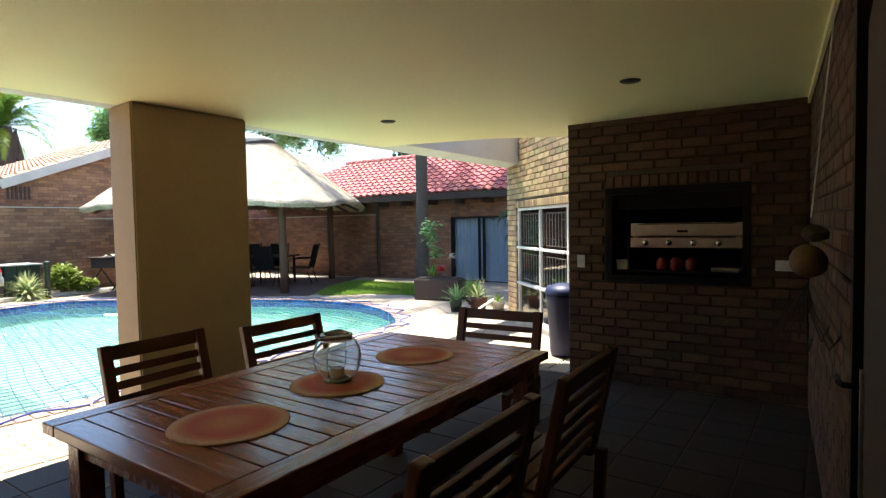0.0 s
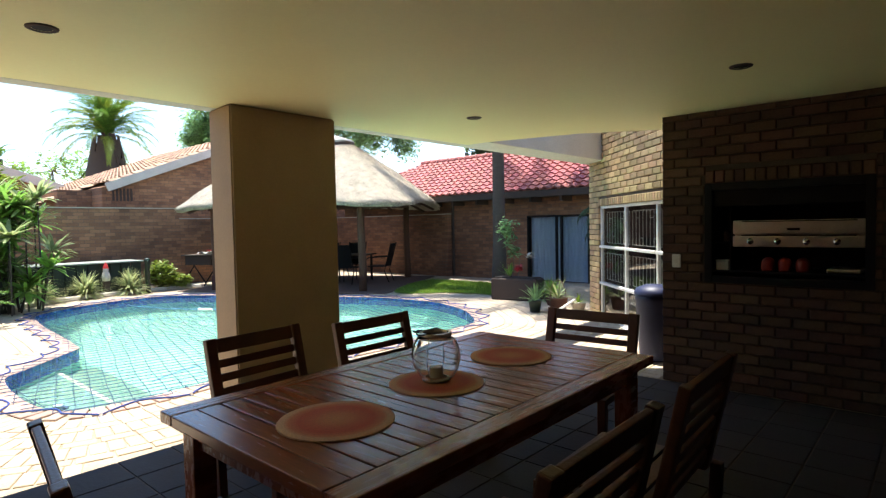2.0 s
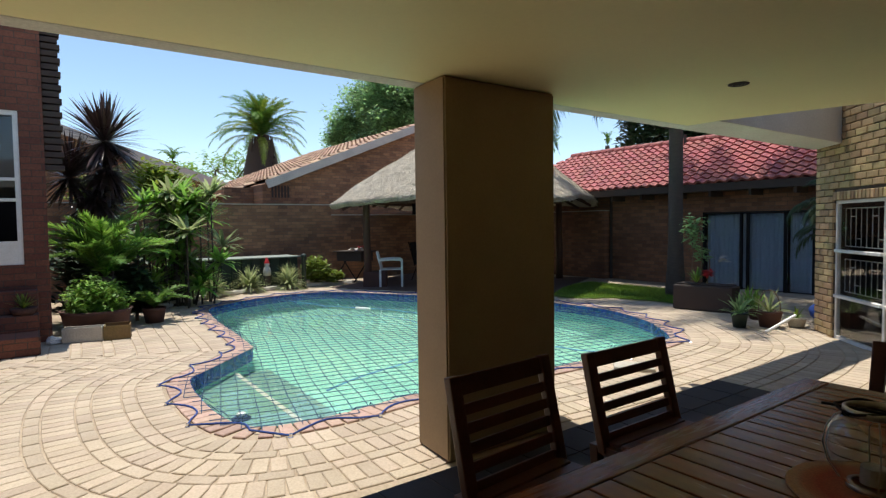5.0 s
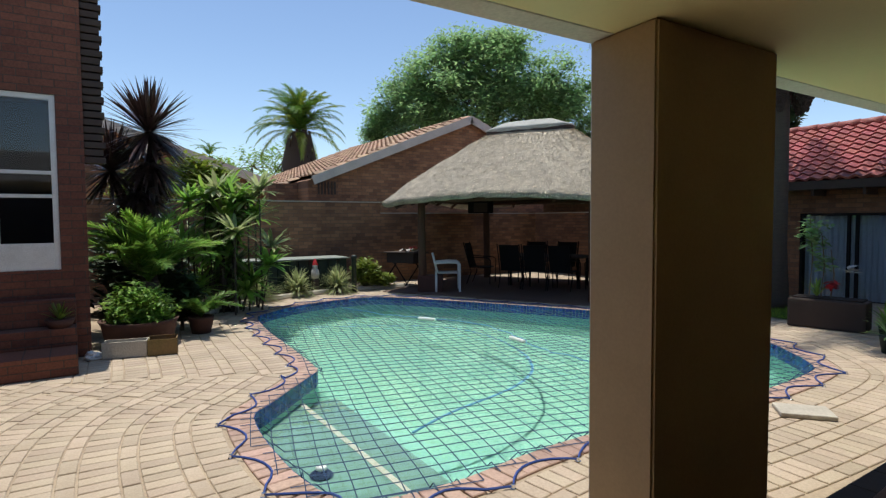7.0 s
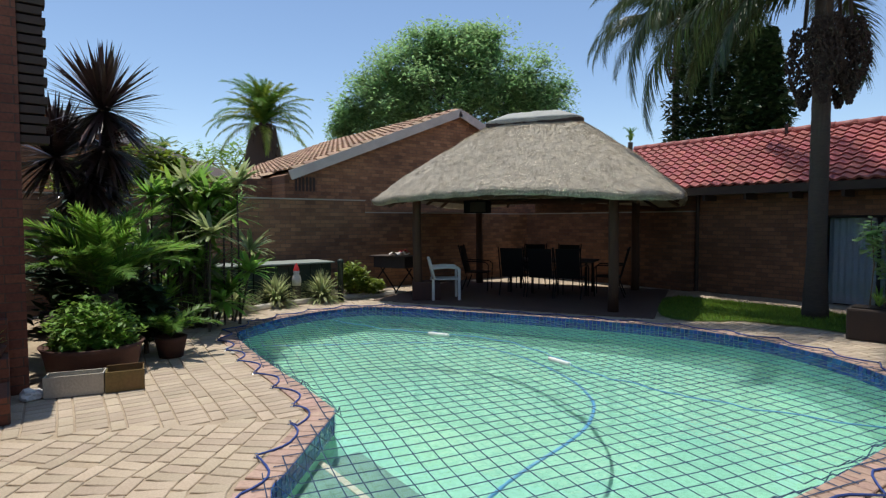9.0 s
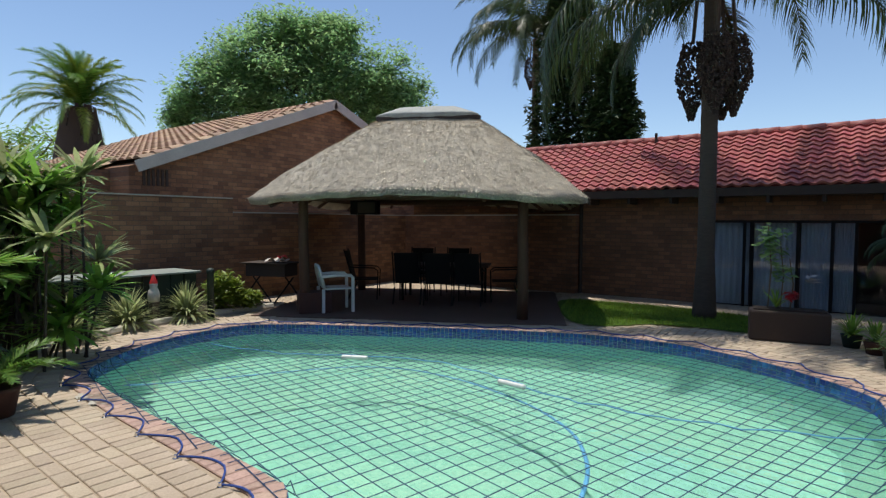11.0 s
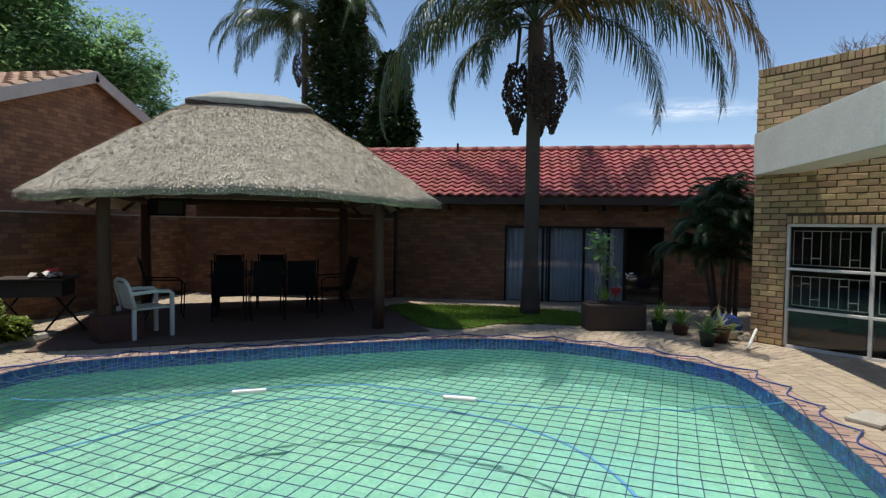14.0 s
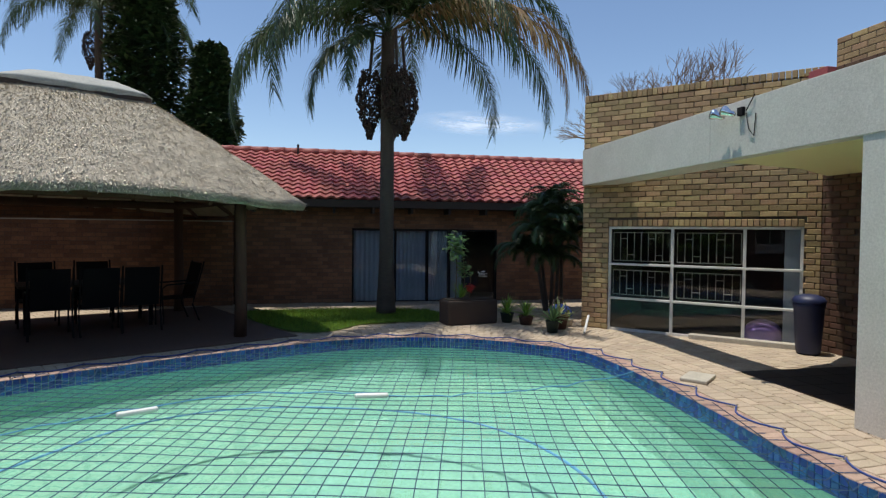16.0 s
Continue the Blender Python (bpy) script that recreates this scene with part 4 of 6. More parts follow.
tube(bm, [(0.07 * math.cos(k * math.pi / 12) - 0.02, 0.075 * math.sin(k * math.pi / 12), 0.215 + 0.004 * math.sin(k)) for k in range(25)] + [(-0.12, -0.02, 0.21)], 0.004, 6)
part("wire_handle", bm, BLACK, jar)
part("candle", lathe([(0.0, 0.06), (0.03, 0.06), (0.032, 0.016), (0.0, 0.016)], 16), WHITE, jar, "short candle stub")
jar.matrix_world = pose(-1.38, 0.98, TZ + 0.006)


# ---- thatched lapa ----
LC, LA = Vector((-12.1, 8.1, 0)), 27.7
LM = pose(LC.x, LC.y, 0, 0, 0, LA)
lapa = thing("thatched_lapa", "open thatched shelter on timber poles beside the pool", "lapa", kind="structure")


def hip(u, v):
    """Point on the thatch: u round the plan, v from eave (0) to ridge (1)."""
    a = u * math.tau
    ca_, sa_ = math.cos(a), math.sin(a)
    p = 6.5
    r = (abs(ca_) ** p + abs(sa_) ** p) ** (-1 / p)
    ex, ey = 2.97 * r * ca_, 2.34 * r * sa_
    corner = max(0.0, r - 1.0)
    q = (abs(ca_) ** 2.6 + abs(sa_) ** 2.6) ** (-1 / 2.6)
    rx, ry = 0.95 * q * ca_, 0.3 * q * sa_
    z0 = 2.13 - 0.5 * corner
    w = v + 0.045 * math.sin(math.pi * v)
    x, y = ex + (rx - ex) * v, ey + (ry - ey) * v
    z = z0 + (3.66 - z0) * w
    k = 0.03 * noise.noise((x * 2.2, y * 2.2, z * 1.5)) + 0.012 * noise.noise((x * 9, y * 9, z * 5))
    return Vector((x * (1 + k * 0.3), y * (1 + k * 0.3), z + k))


NU, NV = 160, 26
vs = [hip(i / NU, j / NV) for j in range(NV + 1) for i in range(NU)]
fs = [(j * NU + i, j * NU + (i + 1) % NU, (j + 1) * NU + (i + 1) % NU, (j + 1) * NU + i) for j in range(NV) for i in range(NU)]
k0 = len(vs)
low = []
for i in range(NU):
    p = hip(i / NU, 0)
    low.append(Vector((p.x * 0.985, p.y * 0.98, p.z - 0.1)))
vs += low
fs += [(k0 + i, k0 + (i + 1) % NU, (i + 1) % NU, i) for i in range(NU)]
k1 = len(vs)
vs += [Vector((p.x * 0.35, p.y * 0.3, 3.3)) for p in low]
fs += [(k1 + i, k1 + (i + 1) % NU, k0 + (i + 1) % NU, k0 + i) for i in range(NU)]
raw("thatch", [LM @ v for v in vs], fs, THATCH, lapa, "weathered grey thatch", True)
rng = random.Random(4)
vs, fs = [], []
for i in range(36000):
    u, v = rng.random(), 0.0 if i < 7000 else rng.random() ** 1.3 * 0.96
    p = hip(u, v)
    d = (hip(u, max(v - 0.05, 0)) - hip(u, v + 0.05)).normalized()
    if v == 0:
        p = p - d * 0.04 + Vector((0, 0, -rng.random() * 0.1))
        n = Vector((p.x, p.y, 0)).normalized()
        p -= n * 0.02 * rng.random()
        l = 0.03 + 0.035 * rng.random()
    else:
        l = 0.018 + 0.04 * rng.random()
        n = d.cross(Vector((-p.y, p.x, 0)).normalized())
        if n.z < 0:
            n = -n
        p = p + n * 0.003
    w = Vector((-p.y, p.x, 0)).normalized() * (0.004 + 0.005 * rng.random())
    d = (d + Vector((rng.uniform(-0.4, 0.4), rng.uniform(-0.4, 0.4), rng.uniform(-0.1, 0.3)))).normalized()
    k = len(vs)
    vs += [LM @ q for q in (p - w, p + w, p + d * l + w * 0.5 + n * 0.012, p + d * l - w * 0.5 + n * 0.012)]
    fs.append((k, k + 1, k + 2, k + 3))
st = raw("straw_ends", vs, fs, STRAW, lapa, "loose straw ends along the thatch")
st["kind"] = "stuff"
vs, fs = [], []
NC = 48
for j, (r, z) in enumerate([(0.95, 3.6), (1.1, 3.68), (1.04, 3.73), (0.7, 3.86), (0.0, 3.89)]):
    for i in range(NC):
        a = i / NC * math.tau
        q = (abs(math.cos(a)) ** 3 + abs(math.sin(a)) ** 3) ** (-1 / 3)
        x = (0.95 if j < 3 else 0.85) * r * q * math.cos(a)
        y = (0.36 if j < 3 else 0.28) * r * q * math.sin(a) * (1.2 if j < 2 else 1)
        vs.append(LM @ Vector((x, y, z + 0.02 * noise.noise((x * 4, y * 4, j)))))
fs = [(j * NC + i, j * NC + (i + 1) % NC, (j + 1) * NC + (i + 1) % NC, (j + 1) * NC + i) for j in range(4) for i in range(NC)]
# Dark band modelled in place of the shadow below the ridge cap.
NG = 48
gv, gf = [], []
for j, (r, z) in enumerate([(1.1, 3.53), (1.12, 3.67)]):
    for i in range(NG):
        a = i / NG * math.tau
        q = (abs(math.cos(a)) ** 3 + abs(math.sin(a)) ** 3) ** (-1 / 3)
        gv.append(LM @ Vector((0.93 * r * q * math.cos(a), 0.38 * r * q * math.sin(a), z)))
gf = [(i, (i + 1) % NG, NG + (i + 1) % NG, NG + i) for i in range(NG)]
raw("ridge_shadow_band", gv, gf, DARKWOOD, lapa, "dark band drawn as the shadow under the ridge cap", True)
raw("ridge_cap", vs, fs, CAP, lapa, "grey cement ridge cap", True)
POSTS = [(-1.9, -1.7), (1.9, -1.65), (1.9, 1.75), (-1.9, 1.75)]
for x, y in POSTS:
    bm = bmesh.new()
    pts = [LM @ Vector((x + 0.008 * math.sin(z * 3), y + 0.008 * math.cos(z * 2.3), z)) for z in (0, 0.5, 1.0, 1.5, 1.95, 2.2)]
    tube(bm, pts, [0.095, 0.09, 0.088, 0.086, 0.084, 0.082], 12)
    part("pole", bm, POST_WOOD, lapa, "round timber pole", True)
for a, b in zip(POSTS, POSTS[1:] + POSTS[:1]):
    bm = bmesh.new()
    tube(bm, [LM @ Vector((*a, 2.06)), LM @ Vector((*b, 2.06))], 0.07, 10)
    part("ring_beam", bm, POST_WOOD, lapa)
for i in range(22):
    bm = bmesh.new()
    p, q = hip(i / 22, 0.02), hip(i / 22, 0.95)
    tube(bm, [LM @ Vector((p.x * 0.97, p.y * 0.96, p.z - 0.16)), LM @ Vector((q.x * 0.5, q.y * 0.5, q.z - 0.35))], 0.035, 6)
    part("rafter", bm, POST_WOOD, lapa)
# Added dark slab that deepens the lapa's shade.
structure("lapa_floor", boxes(((-2.7, -2.1, -0.03), (2.6, 2.15, 0.006)), m=LM), LAPA_FLOOR, "floor slab under the thatched lapa, darkened for its shade", "floor")
spk = thing("hanging_speaker", "dark box loudspeaker hanging under the thatch", "loudspeaker")
part("speaker_case", boxes(((-0.28, -0.14, -0.14), (0.28, 0.14, 0.14)), bevel=0.01), BLACK, spk)
part("speaker_grille", boxes(((-0.12, -0.15, -0.11), (0.25, -0.141, 0.11)), bevel=0.003), DARKWOOD, spk)
bm = bmesh.new()
tube(bm, [(0, 0, 0.14), (0, 0, 0.42)], 0.015, 6)
part("bracket", bm, BLACK, spk)
spk.matrix_world = LM @ pose(-1.35, 0.2, 1.9)

# table and chairs in the shade of the lapa
ltable = thing("lapa_table", "dark rectangular garden table under the thatch", "table")
part("tabletop", boxes(((-0.95, -0.5, 0.7), (0.95, 0.5, 0.735)), bevel=0.006), DARKWOOD, ltable)
for x in (-0.85, 0.8):
    for y in (-0.42, 0.37):
        part("leg", boxes(((x, y, 0), (x + 0.05, y + 0.05, 0.699))), BLACK, ltable)
ltable.matrix_world = LM @ pose(0.25, 0.65, 0)
lch = thing("sling_chair", "black metal garden chair with sling seat", "chair", "chairs under the lapa")
bm = boxes(((-0.24, -0.03, 0.0), (0.24, -0.012, 0.62)), m=pose(0, -0.22, 0.42, 14))
part("backrest", bm, BLACK, lch, "dark woven sling back")
part("seat", boxes(((-0.25, -0.24, 0.41), (0.25, 0.25, 0.43)), bevel=0.006), BLACK, lch)
for x in (-0.27, 0.27):
    bm = bmesh.new()
    tube(bm, [(x, -0.42, 1.04), (x, -0.25, 0.42), (x, -0.22, 0.3), (x, -0.34, 0.0)], 0.014, 8)
    part("back_tube", bm, BLACK, lch)
    bm = bmesh.new()
    tube(bm, [(x, -0.33, 0.68), (x, 0.2, 0.66), (x, 0.28, 0.6), (x, 0.26, 0.0)], 0.014, 8)
    part("arm_tube", bm, BLACK, lch)
lch.matrix_world = LM @ pose(-0.35, -0.05, 0, 0, 0, 0)
for x, y, a in ((0.25, -0.1, 3), (0.85, -0.05, -4), (-1.4, 0.4, -80), (-0.4, 1.25, 180), (0.4, 1.25, 176), (1.5, 0.5, 95)):
    copy_thing(lch, LM @ pose(x, y, 0, 0, 0, a))
wch = thing("plastic_chair", "white moulded plastic garden chair beside the lapa pole", "chair")
part("seat", boxes(((-0.24, -0.22, 0.4), (0.24, 0.26, 0.43)), bevel=0.014), WHITE, wch)
for i in range(6):
    part("back_slat", boxes(((-0.2 + i * 0.07, -0.012, 0.0), (-0.2 + i * 0.07 + 0.045, 0.012, 0.36)), bevel=0.005, m=pose(0, -0.22, 0.43, 14)), WHITE, wch)
bm = bmesh.new()
tube(bm, [(-0.25, -0.235, 0.43), (-0.25, -0.3, 0.7), (-0.2, -0.325, 0.8), (-0.1, -0.335, 0.835), (0.1, -0.335, 0.835), (0.2, -0.325, 0.8), (0.25, -0.3, 0.7), (0.25, -0.235, 0.43)], 0.025, 8)
part("back_hoop", bm, WHITE, wch, smooth=True)
for x in (-0.27, 0.27):
    bm = bmesh.new()
    tube(bm, [(x, -0.29, 0.64), (x, 0.0, 0.66), (x, 0.22, 0.65), (x, 0.27, 0.6)], 0.028, 8)
    part("armrest", bm, WHITE, wch, smooth=True)
    for y, k in ((0.26, 1), (-0.26, 0)):
        part("leg", boxes(((x - 0.03, y - 0.025, 0), (x + 0.03, y + 0.025, 0.62 if k else 0.42)), bevel=0.008, m=pose(0, 0, 0)), WHITE, wch)
wch.matrix_world = pose(-12.78, 6.25, 0.006, 0, 0, -32)
planter = thing("brick_planter", "square terracotta planter at the foot of a lapa pole", "planter")
part("planter_box", boxes(((-0.28, -0.22, 0), (0.28, 0.22, 0.36)), bevel=0.012), TERRACOTTA, planter)
planter.matrix_world = pose(-12.98, 5.92, 0.006, 0, 0, 56)
ft = thing("folding_table", "dark folding side table with crossed legs", "table")
part("tabletop", boxes(((-0.5, -0.3, 0.86), (0.5, 0.3, 0.89)), bevel=0.006), DARKWOOD, ft)
part("drawer_skirt", boxes(((-0.42, -0.24, 0.6), (0.42, 0.24, 0.859))), DARKWOOD, ft)
for x in (-0.36, 0.36):
    bm = bmesh.new()
    tube(bm, [(x - 0.22, -0.2, 0), (x + 0.22, -0.2, 0.6)], 0.016, 6)
    tube(bm, [(x + 0.22, 0.2, 0), (x - 0.22, 0.2, 0.6)], 0.016, 6)
    part("cross_leg", bm, BLACK, ft)
ft.matrix_world = pose(-14.42, 6.1, 0, 0, 0, 22) @ Matrix.Diagonal((1, 1, 0.92, 1))
cloth = thing("folded_cloth", "crumpled red and white cloth on the folding table", "cloth")
bm = bmesh.new()
bmesh.ops.create_grid(bm, x_segments=14, y_segments=10, size=0.2)
for v in bm.verts:
    v.co.z = 0.06 + 0.07 * noise.noise(v.co * 9)
part("cloth_folds", bm, PETAL_WHITE, cloth, "", True)
bm = bmesh.new()
bmesh.ops.create_grid(bm, x_segments=10, y_segments=8, size=0.09)
for v in bm.verts:
    v.co.z = 0.12 + 0.06 * noise.noise(v.co * 14)
    v.co.x += 0.1
part("red_fold", bm, PETAL_RED, cloth, "", True)
cloth.matrix_world = pose(-14.25, 6.1, 0.81, 0, 0, 40)

# ---- boundary wall, neighbour's gable, red-roofed wing ----
structure("wall_boundary", boxes(((-15.6, -6.0, -0.05), (-15.4, 5.9, 2.06))), YARD_BRICK, "brown brick boundary wall behind the garden bed", "wall")
structure("wall_boundary_low", boxes(((-15.58, 5.9, -0.05), (-15.4, 11.75, 1.78))), YARD_BRICK, "lower brown brick boundary wall behind the lapa", "wall")
structure("wall_coping", boxes(((-15.62, -6.0, 2.061), (-15.38, 5.9, 2.085)), ((-15.6, 5.9, 1.781), (-15.38, 11.75, 1.805))), CONCRETE, "thin mortar coping along the boundary wall", "coping")
structure("back_coping", boxes(((-15.4, 11.28, 1.781), (-10.35, 11.5, 1.805))), CONCRETE, "thin mortar coping on the back wall", "coping")
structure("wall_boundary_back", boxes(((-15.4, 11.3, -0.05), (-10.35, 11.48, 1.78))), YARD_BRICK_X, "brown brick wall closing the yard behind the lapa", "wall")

gable = thing("neighbour_house", "brown brick gable house with a tiled roof beyond the wall", "house")
GA, GE, GS = (9.4, 4.66), 0.395, -16.3
bm = bmesh.new()
prof = [(4.3, 0), (14.1, 0), (14.1, GA[1] - (14.1 - GA[0]) * GE), GA, (4.3, GA[1] - (GA[0] - 4.3) * GE)]
va = [bm.verts.new((GS, y, z)) for y, z in prof]
vb = [bm.verts.new((GS - 8, y, z)) for y, z in prof]
bm.faces.new(va)
bm.faces.new(vb)
for k in range(5):
    bm.faces.new((va[k], va[(k + 1) % 5], vb[(k + 1) % 5], vb[k]))
part("gable_wall", bm, YARD_BRICK, gable, "brown face brick gable")
part("recessed_wall", boxes(((GS - 8, 3.5, 0), (GS - 0.8, 4.3, 2.6))), YARD_BRICK, gable)
slope = math.degrees(math.atan(GE))
for y_end, sgn in ((2.9, -1), (15.2, 1)):
    run = abs(y_end - GA[0]) / math.cos(math.atan(GE))
    m = pose(GS + 0.16, GA[0], GA[1] + 0.04, 0, 0, 90 if sgn > 0 else -90) @ pose(0, 0, 0, 0, slope, 0)
    vs, fs = [], []
    nrow, ncol = int(run / 0.33), 28
    for r in range(nrow):
        for c in range(ncol):
            if r > nrow - 6 and sgn < 0 and c < 4:
                continue
            k = len(vs)
            s0 = sgn * c * 0.3
            for q, (dx, dz) in enumerate(((0.0, 0.0), (0.25, 0.045), (0.5, 0.06), (0.75, 0.045), (1.0, 0.0))):
                w = s0 + sgn * dx * 0.3
                for u in (0.0, 0.36):
                    vs.append(m @ Vector((r * 0.33 + u, w, dz + 0.055 - 0.045 * (1 - u / 0.36))))
            for q in range(4):
                fs.append((k + 2 * q, k + 2 * q + 1, k + 2 * q + 3, k + 2 * q + 2))
            fs.append((k + 1, k + 3, k + 5, k + 7, k + 9))
    ob = raw("roof_tiles", vs, fs, ORANGETILE, gable, "weathered terracotta roof tiles")
    ob["kind"] = "stuff"
for y_end, sgn in ((4.35, -1), (14.0, 1)):
    run = abs(y_end - GA[0]) / math.cos(math.atan(GE))
    m = pose(GS + 0.16, GA[0], GA[1] + 0.04, 0, 0, 90 if sgn > 0 else -90) @ pose(0, 0, 0, 0, slope, 0)
    part("barge_board", boxes(((0, -0.02, -0.18), (run, 0.02, 0.04)), m=m), BARGE, gable, "grey barge board")
m = pose(GS - 1.0, GA[0], GA[1] + 0.04, 0, 0, -90) @ pose(0, 0, 0, 0, slope, 0)
run = (GA[0] - 2.9) / math.cos(math.atan(GE))
part("eave_board", boxes(((run - 0.05, -6.0, -0.16), (run, 0.75, 0.02)), m=m), DARKWOOD, gable, "dark fascia under the eave")
for i in range(6):
    part("vent_slat", boxes(((GS + 0.002, 4.55 + i * 0.09, 2.3), (GS + 0.02, 4.6 + i * 0.09, 2.62))), DARKWOOD, gable)
far = thing("far_house", "low house roof with pale barge boards beyond the wall", "house")
m = pose(-22, -3.0, 5.66, 0, 0, 90) @ pose(0, 0, 0, 0, 18.6, 0)
part("roof", boxes(((0, -0.1, -0.1), (8.4, 8, 0.05)), m=m), ORANGETILE, far)
part("barge_board", boxes(((0, -0.16, -0.22), (8.4, -0.101, 0.06)), m=m), BARGE, far, "pale barge board")
bm = bmesh.new()
va, vb = ([bm.verts.new((x, y, z)) for y, z in ((-3.0, 0), (4.3, 0), (4.3, 3.05), (-3.0, 5.5))] for x in (-22.1, -30))
bm.faces.new(va)
bm.faces.new(vb)
for k in range(4):
    bm.faces.new((va[k], va[(k + 1) % 4], vb[(k + 1) % 4], vb[k]))
part("wall", bm, YARD_BRICK, far)

wing = thing("garden_wing", "low brick building with a red tiled hip roof", "building")
EY, EZ, RY, RZ, RX = 11.0, 2.29, 13.1, 3.52, -13.0
for lo, hi in (((-15.3, 11.55, -0.1), (-7.82, 11.8, 2.24)), ((-4.4, 11.55, -0.1), (3.5, 11.8, 2.24)), ((-7.82, 11.55, 1.68), (-4.4, 11.8, 2.24)), ((-15.3, 11.8, -0.1), (-15.05, 15.2, 2.24))):
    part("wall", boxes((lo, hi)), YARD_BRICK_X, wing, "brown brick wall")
# Near-black lining gives the dark behind the sliding doors.
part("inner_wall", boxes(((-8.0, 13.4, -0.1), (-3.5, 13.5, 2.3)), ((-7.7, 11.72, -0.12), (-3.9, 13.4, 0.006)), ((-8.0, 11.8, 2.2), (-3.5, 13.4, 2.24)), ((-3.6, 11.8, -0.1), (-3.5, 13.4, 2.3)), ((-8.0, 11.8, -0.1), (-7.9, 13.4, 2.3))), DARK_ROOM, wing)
part("eave_fascia", boxes(((-15.4, EY - 0.02, EZ - 0.16), (3.5, EY + 0.02, EZ + 0.0))), DARKWOOD, wing, "dark timber fascia")
part("soffit", boxes(((-15.3, EY + 0.02, EZ - 0.15), (3.5, 11.6, EZ - 0.12))), DARKWOOD, wing)
part("gutter_pipe", tube(bmesh.new(), [(-10.3, 11.5, 0), (-10.3, 11.5, 2.25)], 0.04, 10), DARKWOOD, wing, "brown downpipe")
for i in range(18):
    x = -12.5 + i * 0.85
    part("rafter_tail", boxes(((x, EY + 0.03, EZ - 0.28), (x + 0.05, 11.55, EZ - 0.16))), DARKWOOD, wing)
run = math.hypot(RY - EY, RZ - EZ)
rs = math.degrees(math.atan2(RZ - EZ, RY - EY))
PITCH, GAUGE = 0.235, 0.2
tile_vs, tile_fs = [], []
for q in range(9):
    f = q / 8
    z = 0.024 * math.sin(f * math.tau) + 0.02
    tile_vs += [Vector((f * PITCH, 0.0, z + 0.035)), Vector((f * PITCH, GAUGE + 0.05, z - 0.012)), Vector((f * PITCH, 0.012, z - 0.016))]
    if q:
        k = 3 * q - 3
        tile_fs += [(k, k + 3, k + 4, k + 1), (k + 2, k + 5, k + 3, k)]
tile_me = bpy.data.meshes.new("mesh")
tile_me.from_pydata([tuple(v) for v in tile_vs], [], tile_fs)
tile_me.materials.append(REDTILE)
bm = bmesh.new()
f = bm.faces.new([bm.verts.new(v) for v in ((-15.4, EY, EZ - 0.01), (3.4, EY, EZ - 0.01), (3.4, RY, RZ - 0.01), (RX, RY, RZ - 0.01))])
bm.faces.new([bm.verts.new(v) for v in ((-15.4, EY, EZ - 0.01), (RX, RY, RZ - 0.01), (-15.4, 15.2, EZ - 0.01))])
roof = part("roof", bm, REDTILE, wing, "red tiled roof")
RM = pose(0, EY - 0.05, EZ, rs)
nrow = int(run / GAUGE) + 1
vs, fs, count = [], [], 0
for r in range(nrow):
    for c in range(64):
        x = -15.4 + c * PITCH
        if x < -15.4 + (RX + 15.4) * r * GAUGE / run or x > -0.6:
            continue
        m = RM @ pose(x, r * GAUGE, 0.008 + 0.004 * noise.noise((c, r, 1)), 0, 0, 0.5 * noise.noise((c * 2, r * 2, 5)))
        if -10.2 < x < -3.2 and count < 300:
            ob = new("roof_tile", tile_me)
            ob.parent = roof
            ob.matrix_world = m
            count += 1
        else:
            k = len(vs)
            vs += [m @ v for v in tile_vs]
            fs += [tuple(i + k for i in q) for q in tile_fs]
ob = raw("roof_tiles", vs, fs, REDTILE_JOINED, roof)
ob["kind"] = "stuff"
bm = bmesh.new()
for c in range(32):
    x = RX + c * 0.4
    tube(bm, [(x, RY, RZ + 0.03), (x + 0.42, RY, RZ + 0.045)], 0.1, 10)
part("ridge_tiles", bm, REDTILE, wing, "red ridge tiles", True)
bm = boxes(((-13.3, RY, EZ - 0.1), (3.4, RY + 0.06, RZ)))
part("back_roof", bm, DARKWOOD, wing)
part("vent_pipe", boxes(((-9.1, 12.9, 3.3), (-9.05, 12.95, 3.72))), DARKWOOD, wing)
sd = thing("sliding_door", "aluminium sliding doors with pale curtains drawn behind", "door", kind="structure")
XS = [-7.82, -6.97, -6.83, -6.08, -5.55, -5.2, -4.4]
part("door_frame", boxes(((-7.82, 11.56, -0.06), (-7.78, 11.7, 1.68)), ((-4.44, 11.56, -0.06), (-4.4, 11.7, 1.68)), ((-7.82, 11.56, 1.64), (-4.4, 11.7, 1.68)), ((-7.82, 11.56, -0.06), (-4.4, 11.7, -0.02)), *[((x - 0.025, 11.58, -0.02), (x + 0.025, 11.64, 1.64)) for x in XS[1:-1]]), BLACK, sd, "dark aluminium frame")
for a, b in zip(XS, XS[1:]):
    p = part("pane", boxes(((a + 0.025, 11.605, -0.02), (b - 0.025, 11.61, 1.64))), GLASS, sd)
    p.visible_shadow = False
for a, b in ((-7.79, -6.9), (-6.86, -6.1), (-6.04, -5.57), (-5.52, -5.22)):
    bm = bmesh.new()
    n = 40
    prev = None
    for q in range(n + 1):
        x = a + (b - a) * q / n
        y = 11.74 + 0.018 * math.sin(q * 1.3)
        pr = [bm.verts.new((x, y, -0.01)), bm.verts.new((x, y, 1.63))]
        if prev:
            bm.faces.new((prev[0], pr[0], pr[1], prev[1]))
        prev = pr
    part("curtain", bm, CURTAIN, sd, "pale blue curtain", True)

